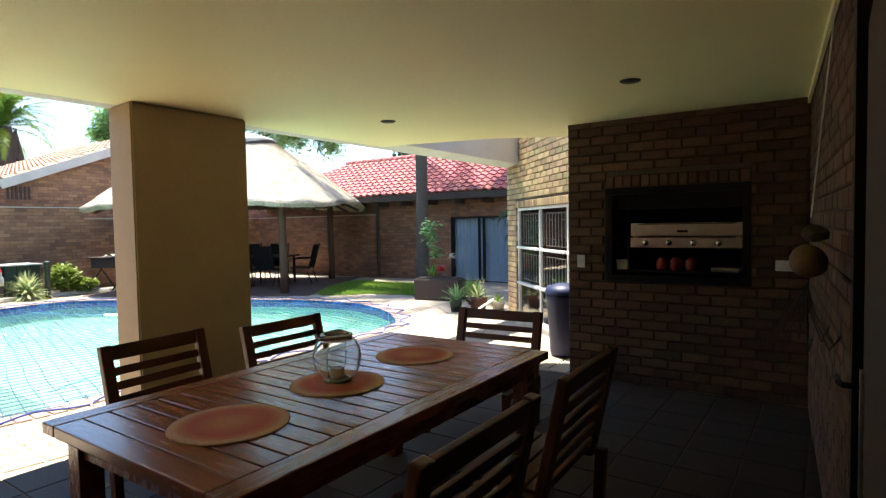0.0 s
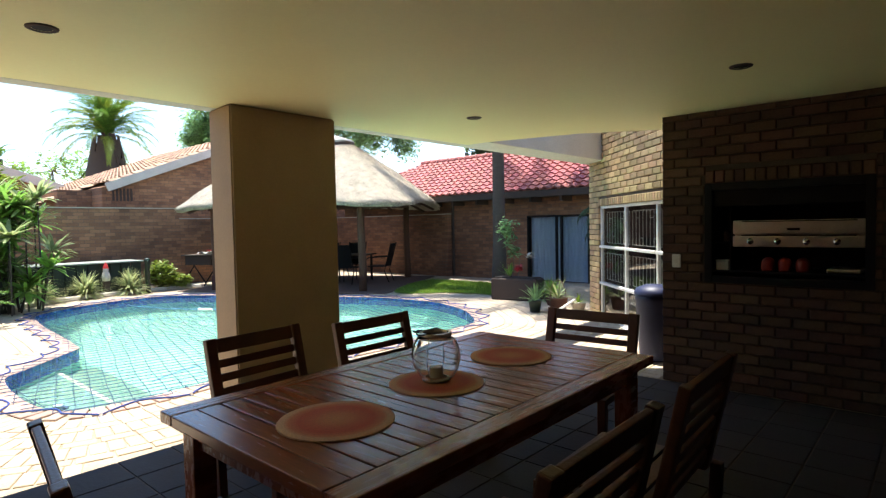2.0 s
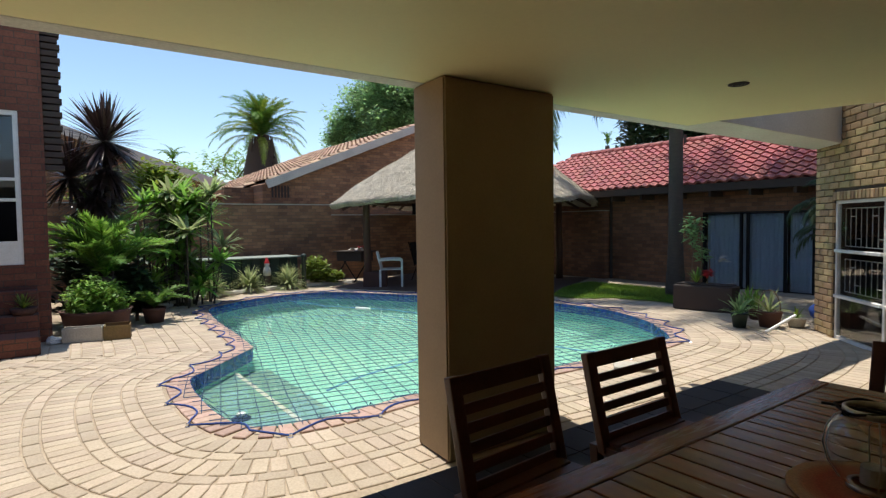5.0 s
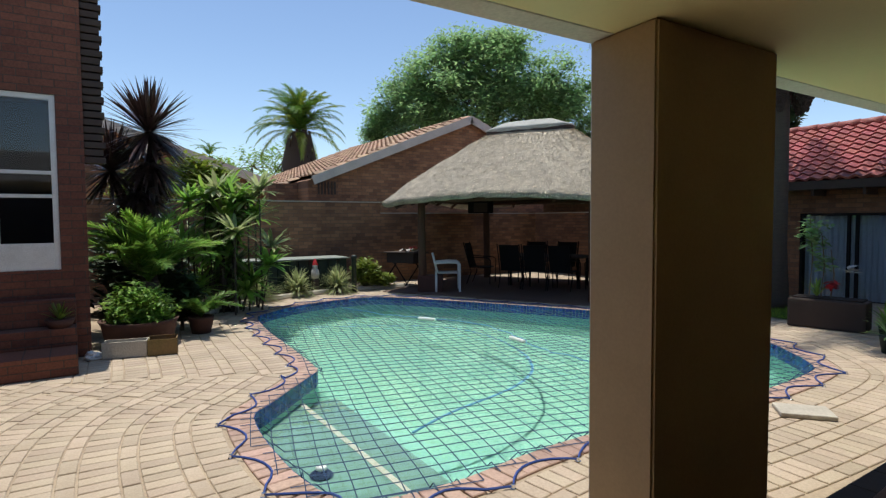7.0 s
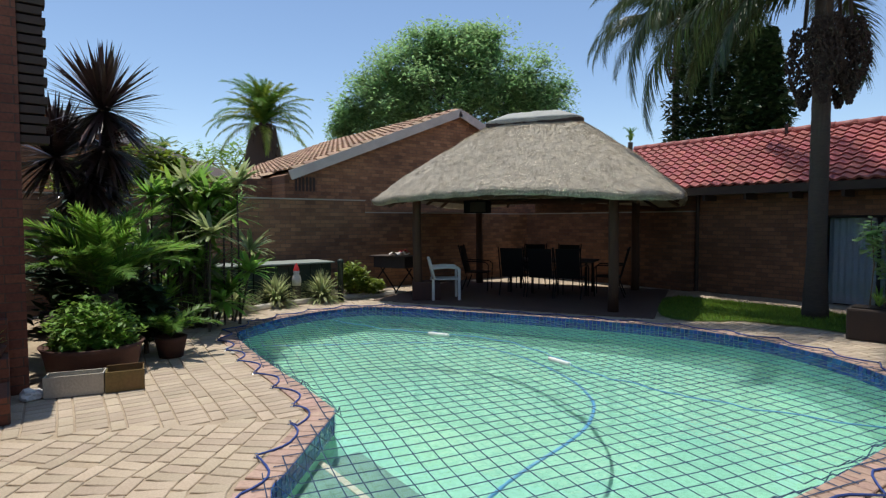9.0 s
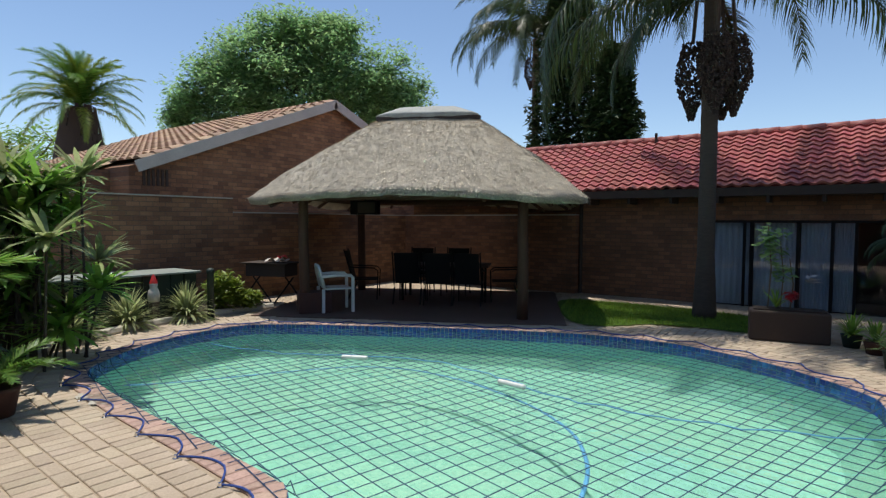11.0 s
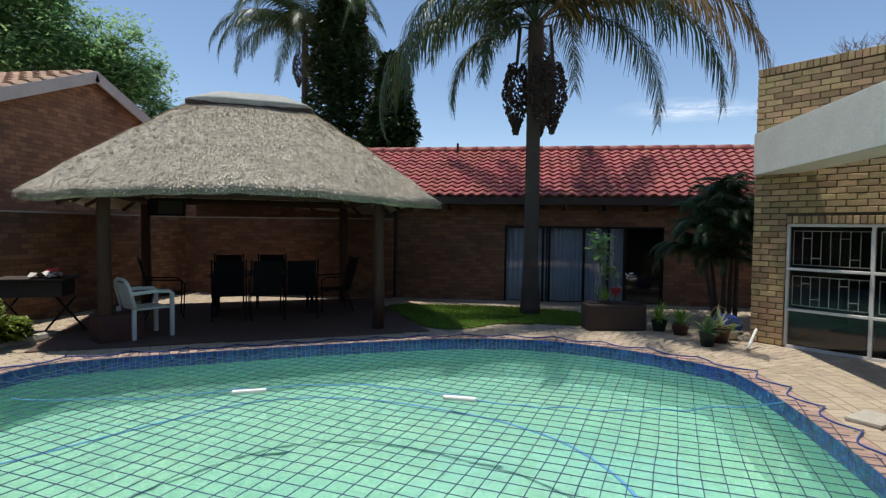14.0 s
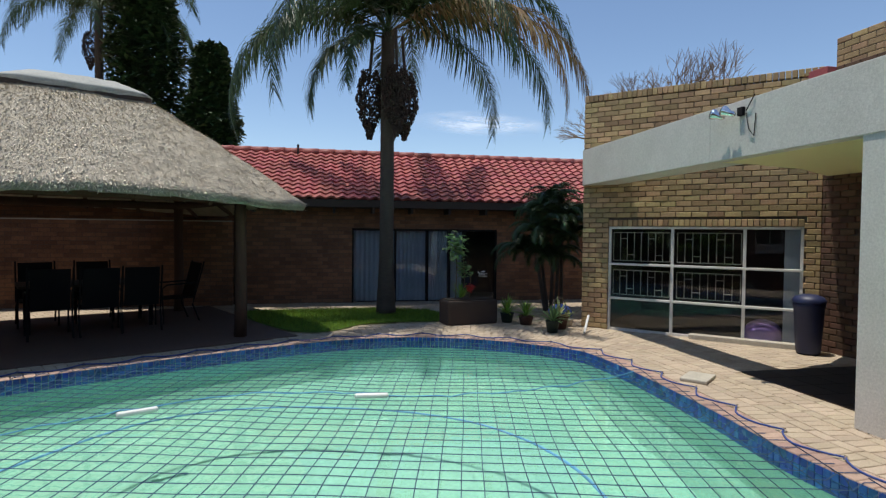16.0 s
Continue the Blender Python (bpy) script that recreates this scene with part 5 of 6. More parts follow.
# ---- house corner with steps ----
HX = -10.1
house = thing("house_corner", "red brown brick house corner with a tall white window", "house", kind="structure")
WY0, WY1, WZ0, WZ1 = -1.98, -0.93, 1.05, 3.06
part("wall", boxes(((HX - 0.25, -3.3, 0), (HX, WY0, 5.2)), ((HX - 0.25, WY1, 0), (HX, -0.66, 5.2)), ((HX - 0.25, WY0, 0), (HX, WY1, WZ0)), ((HX - 0.25, WY0, WZ1), (HX, WY1, 5.2))), HOUSE_BRICK, house, "red brown face brick")
part("side_wall", boxes(((HX - 5, -0.88, 0), (HX - 0.25, -0.66, 2.6))), HOUSE_BRICK_X, house)
for i in range(30):
    part("roof_tile", boxes(((HX - 0.2, -0.659, 2.3 + i * 0.09), (HX - 0.02, -0.44 - 0.025 * (i % 2), 2.37 + i * 0.09)), bevel=0.006), DARKWOOD, house, "dark tile edge of the steep roof")
hw = part("window", boxes(((HX - 0.08, WY0, WZ0), (HX - 0.02, WY0 + 0.05, WZ1)), ((HX - 0.08, WY1 - 0.06, WZ0), (HX - 0.02, WY1, WZ1)), ((HX - 0.08, WY0 + 0.05, WZ1 - 0.06), (HX - 0.02, WY1 - 0.06, WZ1)), ((HX - 0.08, WY0 + 0.05, WZ0), (HX - 0.02, WY1 - 0.06, WZ0 + 0.31)), ((HX - 0.07, WY0 + 0.05, 1.88), (HX - 0.02, WY1 - 0.06, 1.92)), ((HX - 0.07, WY0 + 0.05, 2.15), (HX - 0.02, WY1 - 0.06, 2.19)), ((HX - 0.07, -1.52, WZ0 + 0.31), (HX - 0.02, -1.48, WZ1 - 0.06)), bevel=0.004), FRAME, house, "white painted window")
p = part("pane", boxes(((HX - 0.05, WY0 + 0.05, WZ0 + 0.31), (HX - 0.045, WY1 - 0.06, WZ1 - 0.06))), GLASS, hw)
p.visible_shadow = False
# Lining of the unseen room, coloured dark in place of shade.
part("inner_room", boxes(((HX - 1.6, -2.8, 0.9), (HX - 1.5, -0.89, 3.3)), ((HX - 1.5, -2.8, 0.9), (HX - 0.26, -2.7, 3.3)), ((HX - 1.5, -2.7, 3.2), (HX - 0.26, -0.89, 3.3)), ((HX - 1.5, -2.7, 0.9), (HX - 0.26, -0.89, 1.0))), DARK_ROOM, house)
steps = thing("brick_steps", "dark red brick steps below the house window", "steps", kind="structure")
for x1, z0, z1 in ((-9.18, 0.0, 0.22), (-9.7, 0.22, 0.42), (-9.95, 0.42, 0.72)):
    part("step", boxes(((HX, -3.3, z0), (x1, -0.8, z1)), bevel=0.012), HOUSE_BRICK, steps)


# ---- plants ----
def strap_leaves(center, n, length, width, material, name, parent, rise=(15, 75), droop=0.6, seed=1, fold=0.0, segs=5):
    """A tuft of long narrow leaves out of one point."""
    r = random.Random(seed)
    vs, fs = [], []
    c = Vector(center)
    for i in range(n):
        a, e = r.random() * math.tau, radians(r.uniform(*rise))
        l, w = length * r.uniform(0.7, 1.1), width * r.uniform(0.7, 1.2)
        d = Vector((math.cos(a) * math.cos(e), math.sin(a) * math.cos(e), math.sin(e)))
        side = Vector((-math.sin(a), math.cos(a), 0))
        p, k = c + d * 0.02, len(vs)
        for s in range(segs + 1):
            f = s / segs
            ww = w * (0.55 + 0.9 * f) * (1 - f) ** 0.5 if f > 0 else w * 0.55
            vs += [p - side * ww, p + side * ww]
            d = (d + Vector((0, 0, -droop * (0.3 + f) / segs))).normalized()
            p = p + d * l / segs
        for s in range(segs):
            fs.append((k + 2 * s, k + 2 * s + 1, k + 2 * s + 3, k + 2 * s + 2))
    return raw(name, vs, fs, material, parent)


def leaf_cloud(points, size, material, name, parent, seed=1, long=1.8, flat=0.5):
    """A small pointed leaf at each point, turned at random."""
    r = random.Random(seed)
    vs, fs = [], []
    for p in points:
        a, e = r.random() * math.tau, r.uniform(-0.7, 0.9) * (1 - flat * 0.5)
        d = Vector((math.cos(a) * math.cos(e), math.sin(a) * math.cos(e), math.sin(e)))
        s = d.cross(Vector((r.uniform(-0.4, 0.4), r.uniform(-0.4, 0.4), 1))).normalized()
        l = size * r.uniform(0.6, 1.25)
        k = len(vs)
        vs += [p - d * l * 0.5 * long, p + s * l * 0.34, p + d * l * 0.5 * long + Vector((0, 0, -0.15 * l)), p - s * l * 0.34]
        fs.append((k, k + 1, k + 2, k + 3))
    return raw(name, vs, fs, material, parent)


def blob_points(center, radii, n, r, hollow=0.55):
    out = []
    c = Vector(center)
    while len(out) < n:
        v = Vector((r.gauss(0, 1), r.gauss(0, 1), r.gauss(0, 1))).normalized()
        k = r.uniform(hollow, 1.0) * (1 + 0.25 * noise.noise(v * 2.5 + c))
        out.append(c + Vector((v.x * radii[0], v.y * radii[1], v.z * radii[2])) * k)
    return out


def crown_tree(name, label, base, height, clumps, leaf, material, trunk_r=0.25, per=420, seed=3):
    """A tapered trunk with limbs that end in leafy clumps."""
    r = random.Random(seed)
    tr = thing(name, label, "tree")
    b = Vector(base)
    bm = bmesh.new()
    fork = b + Vector((0, 0, height * 0.35))
    tube(bm, [b, b + Vector((0.1, 0.05, height * 0.18)), fork], [trunk_r, trunk_r * 0.8, trunk_r * 0.65], 10)
    pts = []
    for x, y, z, rx, rz in clumps:
        c = b + Vector((x, y, z))
        mid = fork.lerp(c, 0.5) + Vector((0, 0, 0.3))
        tube(bm, [fork, mid, c], [trunk_r * 0.45, trunk_r * 0.25, 0.03], 6)
        n_sub = 14
        for _ in range(n_sub):
            v = Vector((r.gauss(0, 1), r.gauss(0, 1), r.gauss(0, 1))).normalized()
            q = c + Vector((v.x * rx, v.y * rx, v.z * rz)) * r.uniform(0.5, 0.95)
            tube(bm, [c, q], [0.03, 0.01], 4)
            pts += blob_points(q, (rx * 0.6, rx * 0.6, rz * 0.55), per // n_sub, r, 0.05)
    part("trunk", bm, BARK, tr, "branching trunk")
    leaf_cloud(pts, leaf, material, "crown", tr, seed)
    return tr


FRONDS = {}


def frond_mesh(kind, length, arch, leaflet, dangle, material, seed=1, n=64):
    """A feather frond along +x: an arching midrib with leaflets to both sides, dangling or stiff."""
    key = (kind, material.name, seed)
    if key in FRONDS:
        return FRONDS[key]
    r = random.Random(seed)
    vs, fs = [], []
    rib, d, p = [], Vector((math.cos(radians(arch[0])), 0, math.sin(radians(arch[0])))), Vector()
    for s in range(n + 1):
        rib.append((p.copy(), d.copy()))
        e = radians(arch[0] + (arch[1] - arch[0]) * (s / n) ** 1.15)
        d = Vector((math.cos(e), 0.06 * math.sin(s * 0.1 + seed), math.sin(e))).normalized()
        p = p + d * length / n
    for s in range(n):
        (a, _), (b, _) = rib[s], rib[s + 1]
        w = 0.022 * (1 - s / n) + 0.004
        k = len(vs)
        vs += [a + Vector((0, -w, 0)), a + Vector((0, w, 0)), a + Vector((0, 0, -w * 1.2)), b + Vector((0, -w, 0)), b + Vector((0, w, 0)), b + Vector((0, 0, -w * 1.2))]
        fs += [(k, k + 1, k + 4, k + 3), (k + 1, k + 2, k + 5, k + 4), (k + 2, k, k + 3, k + 5)]
    for s in range(int(n * 0.12), n + 1):
        f = s / n
        a, dd = rib[s]
        for side in (-1, 1):
            for _ in range(2):
                l = leaflet * (0.45 + 0.75 * math.sin(math.pi * min(1, f * 0.85 + 0.12))) * r.uniform(0.75, 1.1)
                g = (Vector((0, side, 0)) * (0.75 - 0.3 * f) + dd * (0.45 + 0.4 * f) + Vector((0, 0, r.uniform(-0.25, 0.35)))).normalized()
                q, k = a + Vector((0, 0, 0.0)), len(vs)
                for t in range(4):
                    ff = t / 3
                    w = (0.011 if kind == "bush" else 0.019) * (1 - ff) ** 0.6 + 0.002
                    wv = dd * w
                    vs += [q - wv, q + wv]
                    g = (g + Vector((r.uniform(-0.05, 0.05), r.uniform(-0.05, 0.05), -dangle * (0.5 + ff)))).normalized()
                    q = q + g * l / 3
                for t in range(3):
                    fs.append((k + 2 * t, k + 2 * t + 1, k + 2 * t + 3, k + 2 * t + 2))
    me = bpy.data.meshes.new("mesh")
    me.from_pydata([tuple(v) for v in vs], [], fs)
    me.materials.append(material)
    FRONDS[key] = me
    return me


def palm(label, base, height, trunk_r, fronds, bunches=0, skirt=0.0, seed=1, lean=(0.0, 0.0)):
    """fronds: rows of (mesh, turn, tilt, scale) set round the crown."""
    tr = thing("palm_tree", label, "palm tree")
    b = Vector(base)
    bm = bmesh.new()
    n = 40
    pts = [b + Vector((lean[0] * (i / n), lean[1] * (i / n), height * i / n)) for i in range(n + 1)]
    tube(bm, pts, [trunk_r * (1.25 - 0.35 * min(1, i / 8) - 0.1 * i / n) * (1.0 if i % 2 else 0.965) for i in range(n + 1)], 14)
    part("trunk", bm, BARK, tr, "ringed grey palm trunk", True)
    top = pts[-1]
    for me, turn, tilt, sc in fronds:
        ob = new("frond", me)
        ob.parent = tr
        ob.matrix_world = Matrix.Translation(top) @ Matrix.Rotation(radians(turn), 4, "Z") @ Matrix.Rotation(radians(-tilt), 4, "Y") @ Matrix.Scale(sc, 4)
    r = random.Random(seed)
    for k in range(bunches):
        a = k * 2.4 + 0.3
        bm = bmesh.new()
        c = top + Vector((0.36 * math.cos(a), 0.36 * math.sin(a), -1.2))
        tube(bm, [top + Vector((0, 0, -0.1)), top + Vector((0.3 * math.cos(a), 0.3 * math.sin(a), 0.0)), c + Vector((0, 0, 0.5))], [0.04, 0.035, 0.03], 6)
        wide = [(0.1 + 0.16 * math.sin(math.pi * min(1.0, (t + 0.15) * 0.85))) * (1.0 - 0.75 * max(0.0, t - 0.55) / 0.45) for t in [q / 20 for q in range(21)]]
        part("bunch_stalk", bm, BARK, tr)
        vs, fs = [], []
        for _ in range(1500):
            t, b_ = r.random(), r.random() * math.tau
            w_ = wide[int(t * 20)] * r.uniform(0.7, 1.05)
            q = c + Vector((w_ * math.cos(b_), w_ * math.sin(b_), 0.5 - t * 1.3))
            s_ = r.uniform(0.014, 0.024)
            k = len(vs)
            vs += [q + Vector(e) * s_ for e in ((1, 0, 0), (-1, 0, 0), (0, 1, 0), (0, -1, 0), (0, 0, 1.5), (0, 0, -1.5))]
            fs += [(k + e[0], k + e[1], k + e[2]) for e in ((0, 2, 4), (2, 1, 4), (1, 3, 4), (3, 0, 4), (2, 0, 5), (1, 2, 5), (3, 1, 5), (0, 3, 5))]
        raw("fruit_head", vs, fs, DARKWOOD, tr, "hanging bunch of dark fruit")
    if skirt:
        vs, fs = [], []
        for _ in range(500):
            a, z = r.random() * math.tau, r.random()
            rr = trunk_r * (1.15 + 0.75 * z * skirt)
            p = top + Vector((rr * math.cos(a), rr * math.sin(a), -z * 2.0 * skirt + 0.1))
            s = Vector((-math.sin(a), math.cos(a), 0)) * 0.06
            k = len(vs)
            vs += [p - s, p + s, p + s * 0.4 + Vector((0.1 * math.cos(a), 0.1 * math.sin(a), -0.7)), p - s * 0.4 + Vector((0.1 * math.cos(a), 0.1 * math.sin(a), -0.7))]
            fs.append((k, k + 1, k + 2, k + 3))
        raw("dead_skirt", vs, fs, DARKWOOD, tr, "skirt of dead fronds")
    return tr


def ring(meshes, n, tilts, scale=1.0, seed=1, start=0.0):
    r = random.Random(seed)
    return [(meshes[i % len(meshes)], start + i * 360 / n + r.uniform(-9, 9), r.choice(tilts) + r.uniform(-6, 6), scale * r.uniform(0.88, 1.08)) for i in range(n)]


Q1 = frond_mesh("queen", 4.7, (62, -70), 0.8, 0.55, PALMLEAF, 1)
Q2 = frond_mesh("queen", 4.6, (48, -84), 0.8, 0.6, PALMLEAF, 2)
Q3 = frond_mesh("queen", 4.7, (42, -84), 0.75, 0.6, PALMDRY, 3)
Q4 = frond_mesh("queen", 2.7, (8, -84), 0.62, 0.45, PALMLEAF, 4)
palm("tall feather palm with drooping fronds and fruit bunches by the pool", (-7.25, 9.55, 0.0), 5.4, 0.16,
     ring([Q1, Q2], 13, [0, 10, 22], 1.0, 1) + ring([Q2, Q4], 5, [-12, -4], 0.95, 2, 20) + [(Q3, -12, -5, 1.1), (Q3, -32, -10, 1.0), (Q2, 8, -10, 1.05), (Q2, 192, -24, 0.95), (Q4, 205, -12, 0.95), (Q2, 230, -18, 0.95)] + ring([Q1], 5, [42, 55], 0.8, 5, 10), bunches=4, seed=2)
palm("distant feather palm with fruit bunches above the red roof", (-16.2, 20.6, 0), 9.2, 0.17, ring([Q1, Q2], 16, [0, 10, 20], 1.0, 7) + ring([Q2], 9, [-12], 0.95, 8, 15), bunches=2, seed=5)
D1 = frond_mesh("date", 3.5, (50, -50), 0.46, 0.16, LEAF_MID, 11)
D2 = frond_mesh("date", 3.4, (25, -50), 0.42, 0.2, LEAF_LIME, 12)
palm("stout green palm beyond the neighbour's roof", (-31.5, 9.35, 0), 6.3, 0.5, ring([D1, D1, D2], 26, [12, 28, 45], 0.85, 9) + ring([D1, D2], 14, [-22, -8], 0.85, 10, 12) + ring([D1, D2], 26, [45, 58, 72], 0.78, 12), skirt=1.0, seed=4)
palm("small palm far beyond the houses", (-40, 6.5, 0), 5.7, 0.25, ring([D1], 10, [20, 50], 0.4, 15), seed=6)
palm("small palm tip beyond the red roof", (-24, 29, 0), 6.3, 0.18, ring([D1], 10, [20, 60], 0.32, 16), seed=6)

crown_tree("shade_tree", "broad green tree beyond the neighbour's roof", (-30.2, 20.1, 0), 13,
           [(x * 0.76, y * 0.76, z - 0.4, w, h) for x, y, z, w, h in ((0, 0, 11.4, 2.6, 1.9), (-2.9, -2.5, 10.6, 2.4, 1.9), (2.6, 2.3, 11.2, 2.5, 1.9), (-4.6, -4.0, 8.9, 2.2, 2.0), (4.6, 4.0, 9.9, 2.2, 2.2), (0.6, -1.5, 8.9, 2.6, 2.0), (-1.4, -1.0, 12.0, 1.8, 1.3), (3.4, 1.8, 8.6, 2.3, 2.0), (6.0, 5.2, 8.2, 1.7, 1.9), (-3.0, -3.2, 8.0, 2.3, 1.7), (1.8, 1.2, 12.2, 1.6, 1.1), (-6.0, -5.2, 7.6, 1.5, 1.4), (-1.6, -1.4, 9.8, 2.6, 1.9), (1.6, 1.4, 9.8, 2.6, 1.9), (-3.6, -3.1, 9.6, 2.2, 1.8), (4.0, 3.4, 8.4, 2.2, 1.9), (0.2, 0.2, 7.8, 2.6, 1.5), (-5.0, -4.6, 7.0, 1.8, 1.3))], 0.165, LEAF_GREY, 0.4, 5600, 3)
crown_tree("shade_tree", "rounded light green trees far beyond the wall", (-38, 8.6, 0), 5.5, [(0, 0, 5.0, 1.6, 1.3), (-1, -2.0, 4.6, 1.4, 1.2), (0, 2.0, 5.6, 1.3, 1.2)], 0.2, LEAF, 0.2, 700, 8)


def cypress(base, height, radius, seed):
    tr = thing("cypress_tree", "dark dense cypress behind the red roof", "tree", "dark conifers")
    bm = bmesh.new()
    tube(bm, [base, (base[0], base[1], height * 0.9)], [0.18, 0.05], 8)
    part("trunk", bm, BARK, tr)
    r = random.Random(seed)
    pts = []
    for _ in range(16000):
        t = r.random() ** 0.85
        rad = radius * (0.45 + 0.75 * math.sin(math.pi * min(1, 0.22 + 0.75 * t))) * (1 + 0.25 * noise.noise((t * 7, seed, 0)))
        a = r.random() * math.tau
        k = r.uniform(0.25, 1.0) * rad * (1 + 0.22 * noise.noise((math.cos(a) * 2, math.sin(a) * 2, t * 8 + seed)))
        pts.append(Vector((base[0] + k * math.cos(a), base[1] + k * math.sin(a), 0.8 + t * (height - 0.8))))
    leaf_cloud(pts, 0.2, LEAF_DARK, "crown", tr, seed)


cypress((-14.5, 20.0, 0), 10.6, 1.35, 1)
cypress((-12.15, 18.6, 0), 7.7, 0.85, 2)

bare = thing("bare_tree", "leafless winter tree with fine twigs behind the parapet", "tree")
bm = bmesh.new()
r = random.Random(12)


def grow(p, d, l, rad, depth):
    q = p + d * l
    tube(bm, [p, p.lerp(q, 0.5) + Vector((r.uniform(-0.05, 0.05), r.uniform(-0.05, 0.05), 0)) * l, q], [rad, rad * 0.85, rad * 0.65], 4 if depth < 3 else 6, False)
    if depth:
        for _ in range(3):
            nd = (d + Vector((r.uniform(-0.7, 0.7), r.uniform(-0.7, 0.7), r.uniform(-0.25, 0.45)))).normalized()
            grow(q, nd, l * r.uniform(0.66, 0.85), rad * 0.62, depth - 1)


tube(bm, [(3.2, 16, 0), (3.2, 16, 3.4)], [0.2, 0.14], 8)
for a in range(5):
    grow(Vector((3.2, 16, 3.3)), Vector((0.75 * math.cos(a * 1.26), 0.75 * math.sin(a * 1.26), 0.8)).normalized(), 1.35, 0.07, 5)
part("branching_crown", bm, TWIG, bare)

# planting bed along the boundary wall
bed = structure("garden_bed", boxes(((-15.4, -0.4, -0.05), (-14.1, 5.6, 0.06)), ((-14.1, -0.4, -0.05), (-12.6, 1.5, 0.05))), SOIL, "dark soil planting bed along the wall", "bed")
bm = bmesh.new()
tube(bm, [(-13.95, 5.75, 0.03), (-14.0, 5.0, 0.03), (-13.98, 4.2, 0.03), (-13.85, 3.3, 0.03), (-13.5, 2.3, 0.03), (-13.0, 1.55, 0.03), (-12.4, 1.05, 0.03)], 0.07, 8)
structure("bed_kerb", bm, CONCRETE, "low mortar kerb round the planting bed", "kerb")
for i, (x, y, z) in enumerate(((-14.15, 4.08, 0.05), (-14.12, 3.15, 0.05), (-13.72, 2.2, 0.05), (-13.95, 1.75, 0.05))):
    ag = thing("strap_leaf_clump", "striped strap leaf lily clump in the garden bed", "plant", "lilies along the bed")
    strap_leaves((x + 0.2, y, z), 260, 0.56, 0.02, LEAF_STRAP if i < 3 else LEAF_GREY, "leaves", ag, (15, 88), 1.5, i + 1)
bush = thing("lime_shrub", "yellow green rounded shrub at the end of the bed", "shrub")
r = random.Random(3)
pts = blob_points((-14.1, 4.85, 0.4), (0.34, 0.34, 0.36), 1300, r, 0.5) + blob_points((-14.0, 5.25, 0.22), (0.26, 0.28, 0.2), 700, r, 0.5)
leaf_cloud(pts, 0.075, LEAF_LIME, "foliage", bush, 4)
bm = bmesh.new()
for k in range(7):
    tube(bm, [(-14.1, 4.85, 0.05), (-14.1 + 0.2 * math.sin(k * 2), 4.85 + 0.2 * math.cos(k * 2), 0.4)], [0.012, 0.005], 5)
part("stems", bm, TWIG, bush)
hutch = thing("planter_bench", "long dark slatted trough with a pale board on top", "bench")
part("top_board", boxes(((-15.1, 1.9, 0.735), (-14.2, 4.5, 0.765)), bevel=0.006), PALEBOARD, hutch, "pale green grey top board")
for i in range(11):
    part("side_board", boxes(((-14.34, 1.95 + i * 0.23, 0.06), (-14.3, 2.16 + i * 0.23, 0.734)), bevel=0.004), GREENPAINT, hutch)
part("back_panel", boxes(((-15.04, 1.95, 0.06), (-15.0, 4.45, 0.734))), GREENPAINT, hutch)
post = thing("garden_post", "short dark green garden post", "post")
part("shaft", lathe([(0.0, 0.0), (0.055, 0.0), (0.055, 0.74), (0.065, 0.76), (0.065, 0.81), (0.04, 0.83), (0.0, 0.84)], 14, (-13.8, 4.42, 0.0)), GREENPAINT, post, "", True)
gnome = thing("garden_gnome", "small painted garden gnome with a red hat", "garden ornament")
part("figure", lathe([(0.0, 0.0), (0.08, 0.0), (0.09, 0.1), (0.075, 0.18), (0.05, 0.22), (0.06, 0.26), (0.055, 0.3), (0.0, 0.3)], 16, (-14.08, 3.62, 0.34)), PETAL_WHITE, gnome, "", True)
part("hat", lathe([(0.062, 0.29), (0.055, 0.32), (0.025, 0.4), (0.0, 0.44)], 14, (-14.08, 3.62, 0.34)), PETAL_RED, gnome, "red pointed hat", True)
part("plinth", boxes(((-14.14, 3.56, 0.05), (-14.02, 3.68, 0.34)), bevel=0.01), DARKWOOD, gnome, "dark stump under the gnome")

cord = thing("cordyline", "dark bronze sword-leaved cordyline with three heads", "plant")
heads = [(-11.8, 0.2, 2.95, 0.8), (-11.95, -0.3, 2.35, 0.75), (-11.85, 0.22, 2.5, 0.75), (-11.9, 0.05, 2.05, 0.7)]
for x, y, z, _ in heads:
    bm = bmesh.new()
    tube(bm, [(-11.9, 0.2, 0.0), (-11.9 + 0.3 * (x + 11.9), 0.2 + 0.3 * (y - 0.2), z * 0.5), (x, y, z)], [0.07, 0.06, 0.05], 8)
    part("stem", bm, BARK, cord)
for i, (x, y, z, l) in enumerate(heads):
    strap_leaves((x, y, z), 320, l, 0.026, LEAF_BRONZE, "leaf_head", cord, (-45, 88) if i < 2 else (-85, 25), 0.35, 20 + i, segs=4)
cyc = thing("cycad", "green feather-leaved cycad with a rough trunk", "plant")
bm = bmesh.new()
tube(bm, [(-11.2, 0.08, 0), (-11.2, 0.08, 0.75)], [0.16, 0.14], 12)
part("trunk", bm, BARK, cyc)
C1 = frond_mesh("cycad", 1.35, (60, -10), 0.24, 0.03, LEAF, 21, 46)
C2 = frond_mesh("cycad", 1.3, (42, -30), 0.24, 0.05, LEAF_MID, 22, 46)
